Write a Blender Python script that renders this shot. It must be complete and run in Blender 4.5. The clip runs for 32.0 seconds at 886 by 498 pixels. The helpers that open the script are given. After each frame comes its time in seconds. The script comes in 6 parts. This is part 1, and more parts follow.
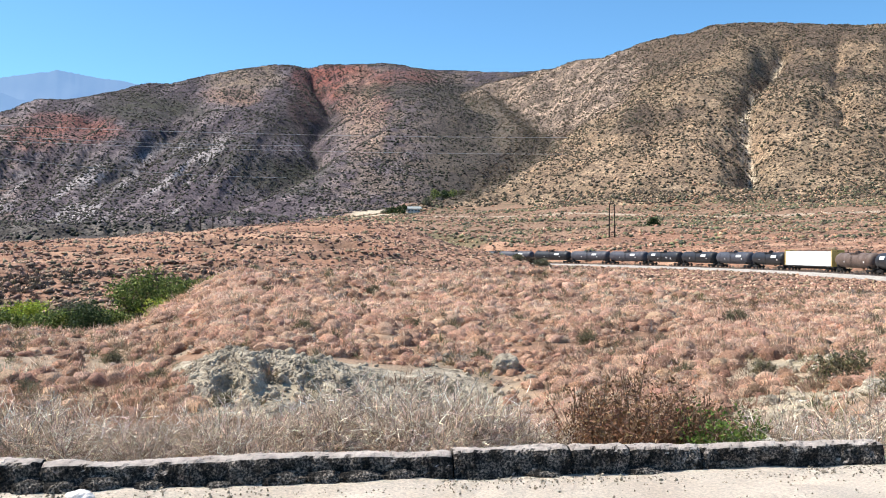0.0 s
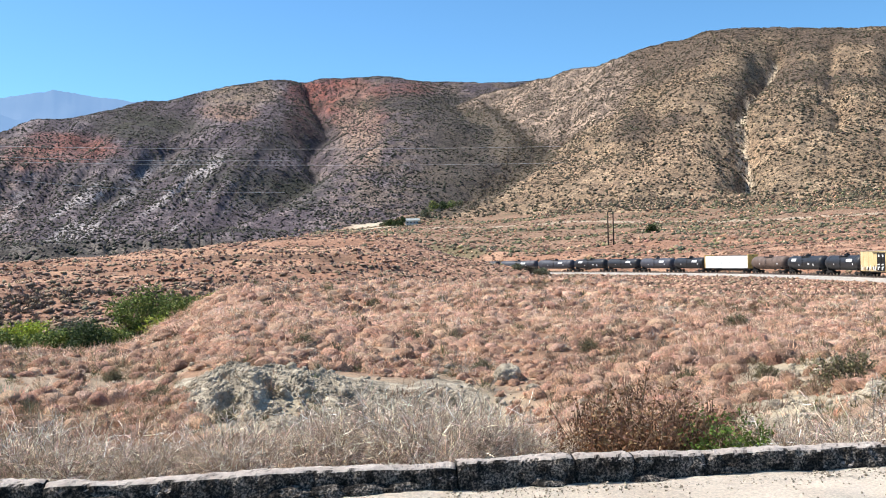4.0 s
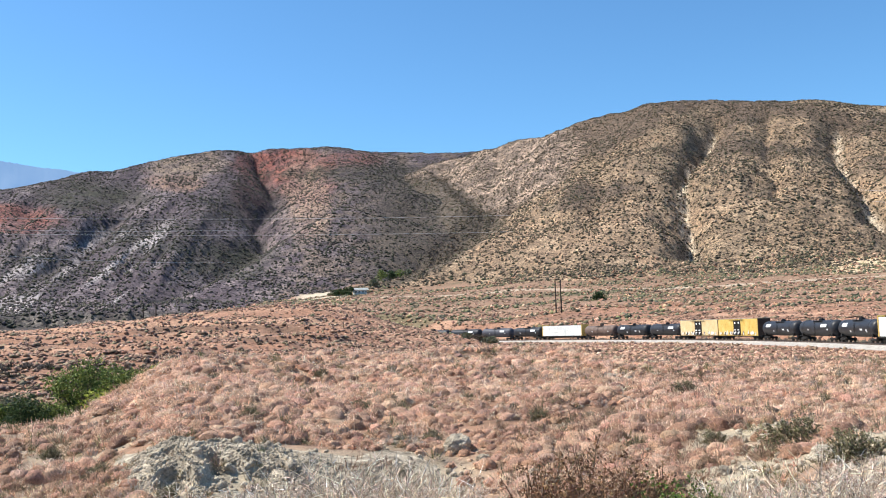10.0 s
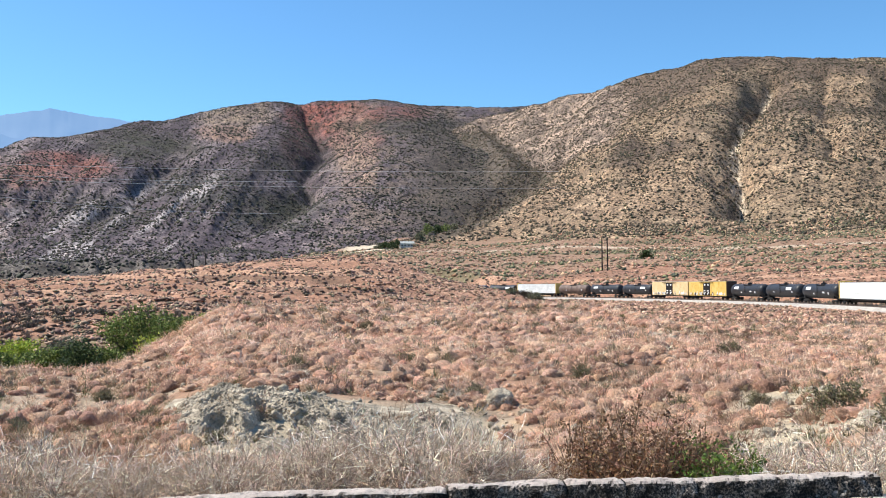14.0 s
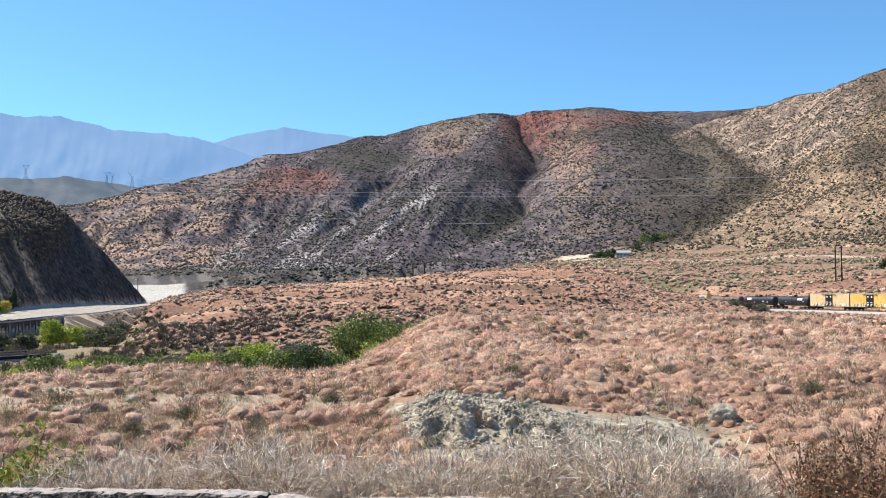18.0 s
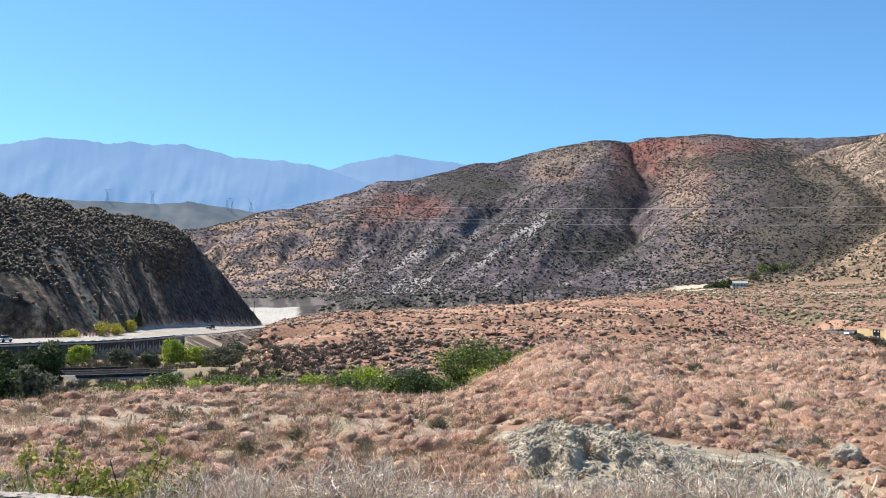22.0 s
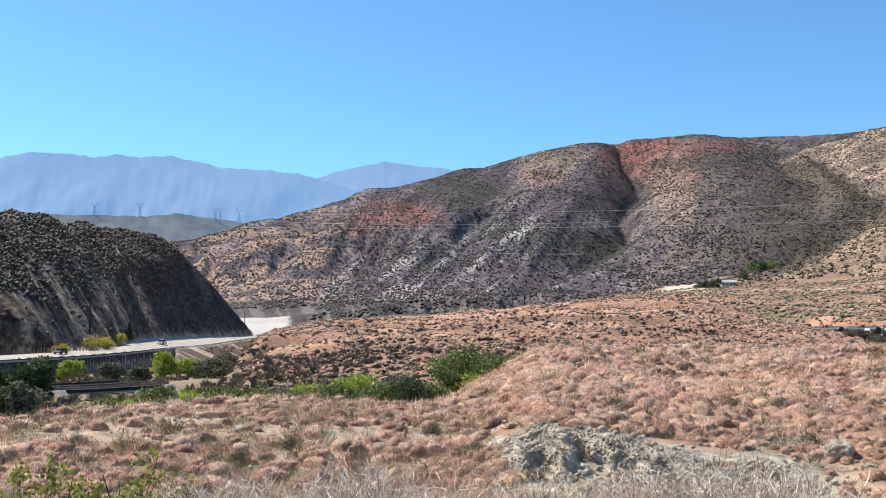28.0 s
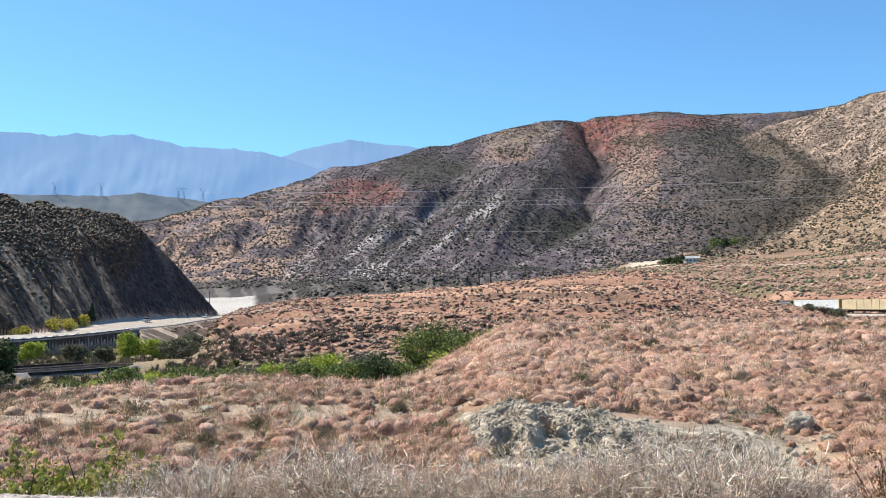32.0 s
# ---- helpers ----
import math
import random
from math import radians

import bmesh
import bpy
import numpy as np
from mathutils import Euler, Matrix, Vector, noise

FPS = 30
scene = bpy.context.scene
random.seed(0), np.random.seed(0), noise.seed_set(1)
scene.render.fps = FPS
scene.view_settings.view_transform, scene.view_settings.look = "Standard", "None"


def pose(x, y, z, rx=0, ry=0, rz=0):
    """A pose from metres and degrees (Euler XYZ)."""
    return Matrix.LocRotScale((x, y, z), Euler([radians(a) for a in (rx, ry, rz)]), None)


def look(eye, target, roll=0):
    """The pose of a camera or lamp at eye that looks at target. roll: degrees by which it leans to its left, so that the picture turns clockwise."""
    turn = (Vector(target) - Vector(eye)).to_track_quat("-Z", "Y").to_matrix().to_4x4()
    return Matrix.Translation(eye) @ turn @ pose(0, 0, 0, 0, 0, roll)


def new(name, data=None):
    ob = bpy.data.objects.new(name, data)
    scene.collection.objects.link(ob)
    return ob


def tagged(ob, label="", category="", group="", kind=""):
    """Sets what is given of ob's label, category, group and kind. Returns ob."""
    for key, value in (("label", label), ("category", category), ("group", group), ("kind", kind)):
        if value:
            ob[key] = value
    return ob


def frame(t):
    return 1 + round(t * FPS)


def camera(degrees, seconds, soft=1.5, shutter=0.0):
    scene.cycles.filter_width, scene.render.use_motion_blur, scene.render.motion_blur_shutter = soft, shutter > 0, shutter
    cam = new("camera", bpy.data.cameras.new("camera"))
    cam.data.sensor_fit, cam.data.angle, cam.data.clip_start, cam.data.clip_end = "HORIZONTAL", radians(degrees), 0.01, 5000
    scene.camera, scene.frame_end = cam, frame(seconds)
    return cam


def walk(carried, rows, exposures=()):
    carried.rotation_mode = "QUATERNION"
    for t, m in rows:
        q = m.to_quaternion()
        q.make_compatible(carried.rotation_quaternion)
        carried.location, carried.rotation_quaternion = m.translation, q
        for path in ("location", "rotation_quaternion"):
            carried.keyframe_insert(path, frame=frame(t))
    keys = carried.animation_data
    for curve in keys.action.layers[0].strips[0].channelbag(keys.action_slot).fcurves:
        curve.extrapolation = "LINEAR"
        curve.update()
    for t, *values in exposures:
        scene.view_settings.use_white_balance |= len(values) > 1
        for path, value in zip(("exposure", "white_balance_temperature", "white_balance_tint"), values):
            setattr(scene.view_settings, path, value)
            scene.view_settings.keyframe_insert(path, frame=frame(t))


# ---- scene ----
# A hand-held camera that turns on the spot at the kerb of an old highway, 1.6 m above the shoulder.
EYE = (0.0, 0.0, 1.6)
cam = camera(50.77, 32.0, soft=1.0)
walk(cam, [(t, pose(*EYE, 90 + pitch, roll, yaw)) for t, yaw, pitch, roll in (
    (0, 0.00, -0.00, -0.00), (0.5, -0.24, -0.00, -0.02), (1, -0.41, 0.06, 0.11), (1.5, -0.38, 0.09, 0.24),
    (2, -0.20, 0.12, 0.40), (2.5, 0.19, 0.15, 0.52), (4.5, -0.67, 1.13, 1.89), (5, -2.27, 1.73, 2.26),
    (5.5, -4.01, 2.49, 2.45), (6, -4.87, 3.41, 2.46), (6.5, -4.89, 4.36, 2.32), (7, -4.21, 5.25, 1.96),
    (7.5, -3.50, 5.79, 1.63), (8, -2.89, 6.03, 1.50), (8.5, -2.60, 6.07, 1.71), (9, -2.72, 5.77, 1.89),
    (9.5, -2.97, 5.37, 2.02), (10, -3.17, 4.84, 1.80), (10.5, -2.87, 4.31, 1.38), (11, -2.06, 3.86, 1.03),
    (11.5, -1.01, 3.29, 0.72), (12, -0.24, 2.72, 0.63), (12.5, 0.03, 2.22, 0.58), (13, -0.14, 2.01, 0.55),
    (13.5, -0.58, 2.12, 0.54), (15.5, 3.27, 2.07, 0.22), (16, 5.77, 1.92, 0.29), (16.5, 7.88, 1.99, 0.23),
    (17, 9.61, 2.23, 0.17), (17.5, 11.18, 2.52, 0.07), (18, 12.71, 2.75, 0.02), (18.5, 14.36, 2.88, -0.10),
    (19, 15.98, 2.84, -0.21), (19.5, 17.21, 2.73, -0.31), (20, 18.14, 2.67, -0.43), (20.5, 18.76, 2.81, -0.65),
    (21, 19.12, 3.19, -0.84), (21.5, 19.31, 3.74, -1.04), (22, 19.37, 4.34, -1.13), (22.5, 19.42, 4.81, -1.01),
    (23, 19.38, 5.13, -0.80), (23.5, 19.21, 5.26, -0.62), (24, 18.93, 5.30, -0.58), (24.5, 18.66, 5.26, -0.56),
    (25, 18.49, 5.28, -0.51), (25.5, 18.48, 5.34, -0.39), (27.5, 18.70, 5.14, 0.24), (28, 18.84, 4.70, 0.24),
    (28.5, 18.93, 4.19, 0.27), (29, 18.84, 3.78, 0.35), (29.5, 18.36, 3.58, 0.53), (30, 17.65, 3.61, 0.79),
    (30.5, 17.04, 3.66, 0.99), (31, 16.82, 3.62, 0.99), (31.5, 16.83, 3.50, 0.92), (32, 16.79, 3.34, 0.77),
)])

# ---- world, sun ----
SUN_AZ, SUN_EL = -76.0, 52.0   # degrees: to the left of straight ahead, above the horizon
world = bpy.data.worlds.new("sky")
scene.world = world
world.use_nodes = True
wn = world.node_tree
wn.nodes.clear()
sky = wn.nodes.new("ShaderNodeTexSky")
sky.sky_type = "NISHITA"
sky.sun_disc = False
sky.sun_elevation, sky.sun_rotation = radians(SUN_EL), radians(SUN_AZ)
sky.altitude, sky.air_density, sky.dust_density, sky.ozone_density = 1200, 1.0, 0.5, 3.0
bg = wn.nodes.new("ShaderNodeBackground")
bg.inputs["Strength"].default_value = 0.13
wo = wn.nodes.new("ShaderNodeOutputWorld")
deep = wn.nodes.new("ShaderNodeMix")      # clear dry air: a deeper blue
deep.data_type, deep.blend_type = "RGBA", "MULTIPLY"
deep.inputs[0].default_value, deep.inputs[7].default_value = 1.0, (0.66, 1.0, 1.15, 1)
wn.links.new(sky.outputs[0], deep.inputs[6])
wn.links.new(deep.outputs[2], bg.inputs[0])
wn.links.new(bg.outputs[0], wo.inputs[0])
sun = new("sun", bpy.data.lights.new("sun", "SUN"))
sun.data.energy, sun.data.angle, sun.data.color = 6.3, radians(0.53), (1.0, 0.95, 0.87)
sa, se = radians(SUN_AZ), radians(SUN_EL)
sun.matrix_world = look((math.sin(sa) * math.cos(se) * 100, math.cos(sa) * math.cos(se) * 100, math.sin(se) * 100), (0, 0, 0))
scene.view_settings.exposure = 0.35


# ---- noise on arrays ----
def hash2(i, j, seed):
    v = np.sin(i * 127.1 + j * 311.7 + seed * 74.7) * 43758.5453
    return v - np.floor(v)


def vnoise(x, y, seed=0):
    i, j = np.floor(x), np.floor(y)
    u, v = x - i, y - j
    u, v = u * u * u * (u * (u * 6 - 15) + 10), v * v * v * (v * (v * 6 - 15) + 10)
    a, b = hash2(i, j, seed), hash2(i + 1, j, seed)
    c, d = hash2(i, j + 1, seed), hash2(i + 1, j + 1, seed)
    return a + (b - a) * u + (c - a) * v + (a - b - c + d) * u * v


def fbm(x, y, octaves=4, seed=0):
    """Noise from about -1 to 1."""
    total, amp, norm = np.zeros_like(np.asarray(x, float)), 1.0, 0.0
    for k in range(octaves):
        total = total + amp * (vnoise(x * 2 ** k + 17 * k, y * 2 ** k - 9 * k, seed + k) * 2 - 1)
        norm += amp
        amp *= 0.5
    return total / norm * 1.5


def smooth(a, b, x):
    t = np.clip((np.asarray(x, float) - a) / (b - a), 0, 1)
    return t * t * (3 - 2 * t)


def polar(az, r):
    """x, y at an azimuth (degrees, right of straight ahead) and a distance."""
    return r * np.sin(np.radians(az)), r * np.cos(np.radians(az))


def rise(r, el):
    """The height at distance r that stands el degrees above the eye's level."""
    return EYE[2] + r * math.tan(radians(el))


# ---- the railway's line: an arc that comes from the right and bends away to the left ----
def rail_line(s):
    """x, y, z and heading (degrees left of +y) at s metres along the line."""
    s = np.asarray(s, float)
    bend = np.degrees(0.00366)
    grid = np.arange(-260, 700, 2.0)
    h = np.radians(8.04 + bend * np.clip(grid, -58, 330))
    x = np.concatenate([[0], np.cumsum(-np.sin(h[:-1]) * 2)])
    y = np.concatenate([[0], np.cumsum(np.cos(h[:-1]) * 2)])
    x, y = x - np.interp(0, grid, x) + 81.0, y - np.interp(0, grid, y) + 217.15
    z = RAIL_Z - 0.02 * np.clip(grid - 250, 0, 400)
    return np.interp(s, grid, x), np.interp(s, grid, y), np.interp(s, grid, z), np.interp(s, grid, np.degrees(h))


RAIL_Z = -3.3
TRACK_S = np.arange(-250, 640, 4.0)
TRACK_X, TRACK_Y, TRACK_Z, _ = rail_line(TRACK_S)

# the old highway below the dark hill and the second railway in the creek, as azimuth, distance, height
# road: azimuth; distance and height of its near edge, of its far edge
ROAD = np.array([(-66, 175, -5.2, 193, -4.8), (-52, 190, -5.2, 209, -4.7), (-44.6, 207, -5.2, 227, -4.6), (-41.7, 222, -5.18, 243, -4.5), (-39.8, 236, -5.28, 258, -4.6), (-38.5, 247, -5.2, 268, -4.6), (-37.1, 262, -5.1, 290, -2.95),
                 (-35.6, 281, -4.8, 313, -2.3), (-34.2, 301, -4.45, 335, -2.2), (-32.8, 322, -4.2, 352, -2.3), (-30.4, 372, -2.85, 395, -2.47), (-28.6, 430, -2.9, 452, -2.5)])
SECOND = [(-62, 138, -7.2), (-50, 140, -7.2), (-40.7, 146, -7.2), (-34.6, 158, -7.3), (-28, 200, -7.6)]


def resample(rows, step):
    p = np.array([(*polar(a, r), z) for a, r, z in rows])
    d = np.concatenate([[0], np.cumsum(np.hypot(*np.diff(p[:, :2], axis=0).T))])
    s = np.arange(0, d[-1], step)
    q = np.stack([np.interp(s, d, p[:, k]) for k in range(3)], -1)
    for _ in range(6):
        q[1:-1] = (q[:-2] + 2 * q[1:-1] + q[2:]) / 4
    return q


SECOND_P = resample(SECOND, 3.0)


def road_at(az):
    """Distance and height of the old highway's near and far edge on a line of sight."""
    return [np.interp(az, ROAD[:, 0], ROAD[:, k]) for k in (1, 2, 3, 4)]


def on_road(az, r, margin=3.0):
    ri, _, ro, _ = road_at(az)
    return (az < -28.6) & (az > -66) & (r > ri - margin) & (r < ro + margin * .6)

# ---- the lie of the land: profiles along ten lines of sight, then ridges ----
COLS = np.array([-62, -44, -36, -31.8, -29.6, -28, -20, -12, -4, 4, 12, 20, 28, 38.0])
NEAR_R = [8, 11, 18, 28, 36, 50, 65, 85]
NEAR = [
    (-.3, -1.0, -2.5, -3.5, -4.0, -4.5, -6.0, -7.0), (-.3, -1.0, -2.2, -2.7, -2.5, -3.2, -5.5, -7.5),
    (-.3, -1.1, -2.6, -3.0, -2.8, -2.6, -4.2, -7.0), (-.3, -1.15, -2.7, -3.2, -3.0, -2.7, -3.6, -6.6),
    (-.3, -1.2, -2.8, -3.4, -3.15, -2.75, -3.2, -6.4), (-.3, -1.2, -2.8, -3.45, -3.2, -2.75, -3.1, -6.3),
    (-.3, -1.2, -2.9, -3.5, -3.2, -2.8, -4.4, -7.0), (-.3, -1.2, -3.0, -3.2, -1.9, -1.1, -.45, -2.5),
    (-.3, -1.2, -3.0, -3.4, -2.6, -1.7, -1.1, -.85), (-.3, -1.2, -3.0, -3.6, -3.0, -2.0, -1.35, -.95),
    (-.3, -1.2, -2.8, -3.2, -2.8, -2.2, -1.65, -1.4), (-.3, -1.1, -2.4, -2.8, -2.5, -2.0, -1.6, -1.5),
    (-.25, -.9, -1.6, -1.6, -1.4, -1.35, -1.35, -1.6), (-.2, -.6, -1.0, -.8, -.6, -.6, -.8, -1.0)]
FAR_R = [115, 150, 200, 270, 345, 400, 480, 600]
FAR = [
    (-7, -7.2, -7, -3, 0, 0, 0, 2), (-8, -8, -9, -7, 0, 0, 0, 4), (-8.4, -8.3, -9.6, -9.6, -1.5, -1, 0, 5),
    (-8, -7.6, -8.4, -8.6, -4, -3, 0, 5.6), (-7.8, -3.6, -1.0, -.9, -2.2, -2.8, 1, 6), (-7.8, -3.2, -1, .6, .2, -1, 2, 6.2), (-8, -2.9, -2, 1, 4.0, 2, 3, 6), (-6, -2.8, -1.4, 2.5, 8.2, 7, 5, 8),
    (-4, -3.6, -1.8, 2.5, 10.5, 9, 14, 22), (-1.7, -3.5, -4.2, -2.6, -.2, 5, 12, 23), (-1.85, -3.7, -4.3, -4.3, 2.5, 8.5, 13, 23),
    (-1.7, -3.9, -4.2, -1, 5, 9, 13, 22), (-1.65, -3.9, -2.5, 1, 6, 9, 14, 23), (-2.2, -3, -2, 1, 6, 9, 14, 24)]
KNOT_R = np.log(np.array([0.5, 6.9] + NEAR_R + FAR_R + [900, 2000, 5000]))
KNOT_Z = np.array([(-.05, -.05) + n + f + (f[-1] + 6, f[-1] + 10, 20) for n, f in zip(NEAR, FAR)])


def hermite(x, knots):
    i = np.clip(np.searchsorted(knots, x) - 1, 0, len(knots) - 2)
    return i, np.clip((x - knots[i]) / (knots[i + 1] - knots[i]), 0, 1)


def land(az, r):
    i, u = hermite(np.clip(az, COLS[0], COLS[-1]), COLS)
    j, v = hermite(np.log(np.maximum(r, .5)), KNOT_R)

    def row(ii):
        ii = np.clip(ii, 0, len(COLS) - 1)
        z = [KNOT_Z[ii, np.clip(j + k, 0, len(KNOT_R) - 1)] for k in (-1, 0, 1, 2)]
        m0, m1 = (z[2] - z[0]) * .35, (z[3] - z[1]) * .35
        h = v * v * (3 - 2 * v)
        return z[1] * (1 - h) + z[2] * h + m0 * v * (1 - v) ** 2 - m1 * v * v * (1 - v)
    a, b, c, d = row(i - 1), row(i), row(i + 1), row(i + 2)
    h = u * u * (3 - 2 * u)
    return b * (1 - h) + c * h + (c - a) * .4 * u * (1 - u) ** 2 - (d - b) * .4 * u * u * (1 - u)


# ridges: azimuth, distance, elevation of the crest seen from the road; side slope; roundness
RIDGES = [
    # the brown hill across the valley
    (1, .62, 45, [(-46, 1120, 2.6), (-42, 1150, 3.5), (-35, 1200, 4.85), (-29.3, 1250, 6.3), (-22.4, 1350, 8.25), (-17, 1450, 9.55), (-12, 1500, 10.65), (-8.6, 1550, 11.0), (-3.5, 1550, 11.2), (-.8, 1600, 10.85), (4.8, 1600, 10.65), (10, 1650, 10.4)]),
    (1, .5, 60, [(-3, 1500, 10.9), (-2.6, 1250, 9.2), (-3.0, 1080, 7.6), (-4.4, 950, 5.7), (-8, 850, 3.8), (-12.0, 760, 2.0), (-14, 690, 1.0)]),
    (1, .5, 60, [(4, 1480, 9.9), (4.4, 1280, 8.2), (3.6, 1080, 6.2), (.4, 900, 3.9), (-5, 760, 2.2), (-8, 690, 1.6)]),
    (1, .55, 35, [(-10.2, 1500, 10.6), (-9.8, 1300, 9.2), (-11.3, 1080, 6.9), (-13.6, 900, 4.0), (-15.5, 760, 1.7), (-17, 670, .7)]),
    (1, .55, 35, [(-12.5, 1480, 10.3), (-14.2, 1250, 8.0), (-16.5, 1060, 5.6), (-18.6, 860, 3.0), (-19.6, 720, 1.1)]),
    (1, .55, 35, [(-17, 1430, 9.3), (-19.4, 1200, 7.3), (-21.6, 1000, 4.7), (-23, 820, 2.0), (-24, 700, .8)]),
    (1, .55, 35, [(-22, 1330, 8.0), (-25, 1150, 6.0), (-27, 980, 3.7), (-28, 820, 1.5)]),
    (1, .55, 35, [(-29, 1240, 6.2), (-31, 1100, 4.2), (-32.5, 950, 2.0), (-33, 850, 1.0)]),
    (1, .5, 12, [(-27.6, 560, .7), (-22, 570, 1.15), (-17, 580, 1.5), (-13.5, 600, 1.75), (-10, 630, 1.8)]),
    # the tan hill with the washed gullies
    (2, .62, 45, [(4.2, 1450, 10.4), (5.5, 1430, 10.6), (9.8, 1350, 11.35), (12.5, 1300, 12.05), (14.2, 1270, 12.6), (16.1, 1250, 12.9), (19, 1250, 12.7), (20.4, 1250, 12.5), (25, 1250, 12.2), (29, 1270, 11.4), (33, 1300, 10.5), (44, 1350, 9)]),
    (2, .62, 26, [(17.5, 1190, 11.8), (15.4, 1090, 10.3), (12.5, 1000, 8.65), (9.5, 930, 7.5), (7.5, 880, 6.6), (5, 810, 5.3), (3, 760, 4.05), (1, 710, 3.1), (-.5, 670, 2.5)]),
    (2, .5, 70, [(16.2, 1100, 10.4), (14.4, 960, 8.2), (12.6, 820, 5.8), (11.0, 690, 3.0)]),
    (2, .5, 60, [(17, 1200, 12.5), (16.6, 1020, 10.2), (15.4, 840, 6.6), (15, 680, 3.0)]),
    (2, .5, 60, [(21, 1210, 12.2), (21.2, 1020, 10.2), (21.6, 840, 7), (21.5, 680, 3)]),
    (2, .5, 50, [(24.6, 1190, 11.7), (24.6, 980, 9.2), (25, 800, 5.6), (24.6, 660, 2.8)]),
    (2, .5, 40, [(31, 1150, 10.6), (31.5, 900, 8), (33, 720, 4.5)]),
    # the dark hill above the old highway
    (3, .78, 7, [(-100, 260, 9), (-80, 260, 9), (-60, 275, 8.0), (-45, 305, 6.75), (-42, 330, 6.2), (-38.8, 364, 5.55)]),
    (3, 1.1, 6, [(-40, 350, 5.5), (-36.0, 388, 5.45)]),
]


# washed gullies: depth, half width, azimuth and distance along them
GULLIES = [(12, 12, [(-8.0, 1500), (-7.3, 1400), (-6.8, 1300), (-8.1, 1180), (-7.3, 1060)]), (9, 14, [(-4.6, 1480), (-5.2, 1330), (-6.4, 1220)]), (24, 14, [(19.9, 1130), (19.0, 1000), (17.9, 880), (17.9, 800), (18.4, 700)]), (22, 14, [(26.7, 1120), (26.6, 1000), (27.2, 900), (28.2, 800), (30.5, 700)]),
           (7, 9, [(6.9, 1340), (6.6, 1240), (6.5, 1150)]), (12, 14, [(8.6, 1300), (8.2, 1200), (7.5, 1100)]), (12, 16, [(-14.8, 1300), (-16.5, 1130), (-18.5, 950)]), (12, 16, [(-20.3, 1250), (-22.6, 1050), (-24, 900)]), (10, 14, [(-26.5, 1180), (-28.6, 1000)]), (8, 10, [(22.9, 1150), (23, 960), (23.2, 800)]), (8, 10, [(13.2, 1050), (13.0, 900), (12.8, 780)])]


# the valleys that part the hills: side slope, roundness, azimuth, distance and elevation of their floors
VALLEYS = [(.62, 5, [(-8.1, 1530, 10.7), (-7.3, 1420, 9.3), (-6.7, 1310, 8.0), (-8.2, 1180, 6.5), (-7.3, 1060, 5.0), (-9.8, 920, 3.2), (-12.8, 800, 1.8), (-17, 700, 1.2)]),
           (.7, 12, [(3.2, 1400, 9.4), (4.7, 1240, 8.1), (6.6, 1080, 6.5), (5.2, 970, 4.7), (3.0, 880, 3.3), (0, 760, 2.2), (-3, 690, 1.8)])]


def ridge(points, slope, rounding, x, y):
    p = np.array([(*polar(a, r), rise(r, e)) for a, r, e in points])
    best = np.full(x.shape, -1e9)
    for a, b in zip(p[:-1], p[1:]):
        d = b[:2] - a[:2]
        t = np.clip(((x - a[0]) * d[0] + (y - a[1]) * d[1]) / (d @ d), 0, 1)
        away = np.hypot(x - a[0] - t * d[0], y - a[1] - t * d[1])
        best = np.maximum(best, a[2] + (b[2] - a[2]) * t - slope * (np.sqrt(away ** 2 + rounding ** 2) - rounding))
    return best


def near_line(px, py, pz, x, y):
    """Distance to a line and the line's height there, for the points within 60 m."""
    dist, z = np.full(x.shape, 1e3), np.zeros(x.shape)
    box = (x > px.min() - 60) & (x < px.max() + 60) & (y > py.min() - 60) & (y < py.max() + 60)
    xs, ys = x[box], y[box]
    d, zz = np.full(xs.shape, 1e3), np.zeros(xs.shape)
    for k in range(len(px) - 1):
        ux, uy = px[k + 1] - px[k], py[k + 1] - py[k]
        t = np.clip(((xs - px[k]) * ux + (ys - py[k]) * uy) / (ux * ux + uy * uy), 0, 1)
        e = np.hypot(xs - px[k] - t * ux, ys - py[k] - t * uy)
        hit = e < d
        d, zz = np.where(hit, e, d), np.where(hit, pz[k] + (pz[k + 1] - pz[k]) * t, zz)
    dist[box], z[box] = d, zz
    return dist, z


def ledge(x, y):
    """0 at the foot of each low scarp on the plain beyond the creek, 1 just before the next."""
    u = np.hypot(x, y) / 34 + 1.3 * fbm(x / 70, y / 70, 3, 41) + .25 * fbm(x / 14, y / 14, 2, 42)
    return u - np.floor(u)


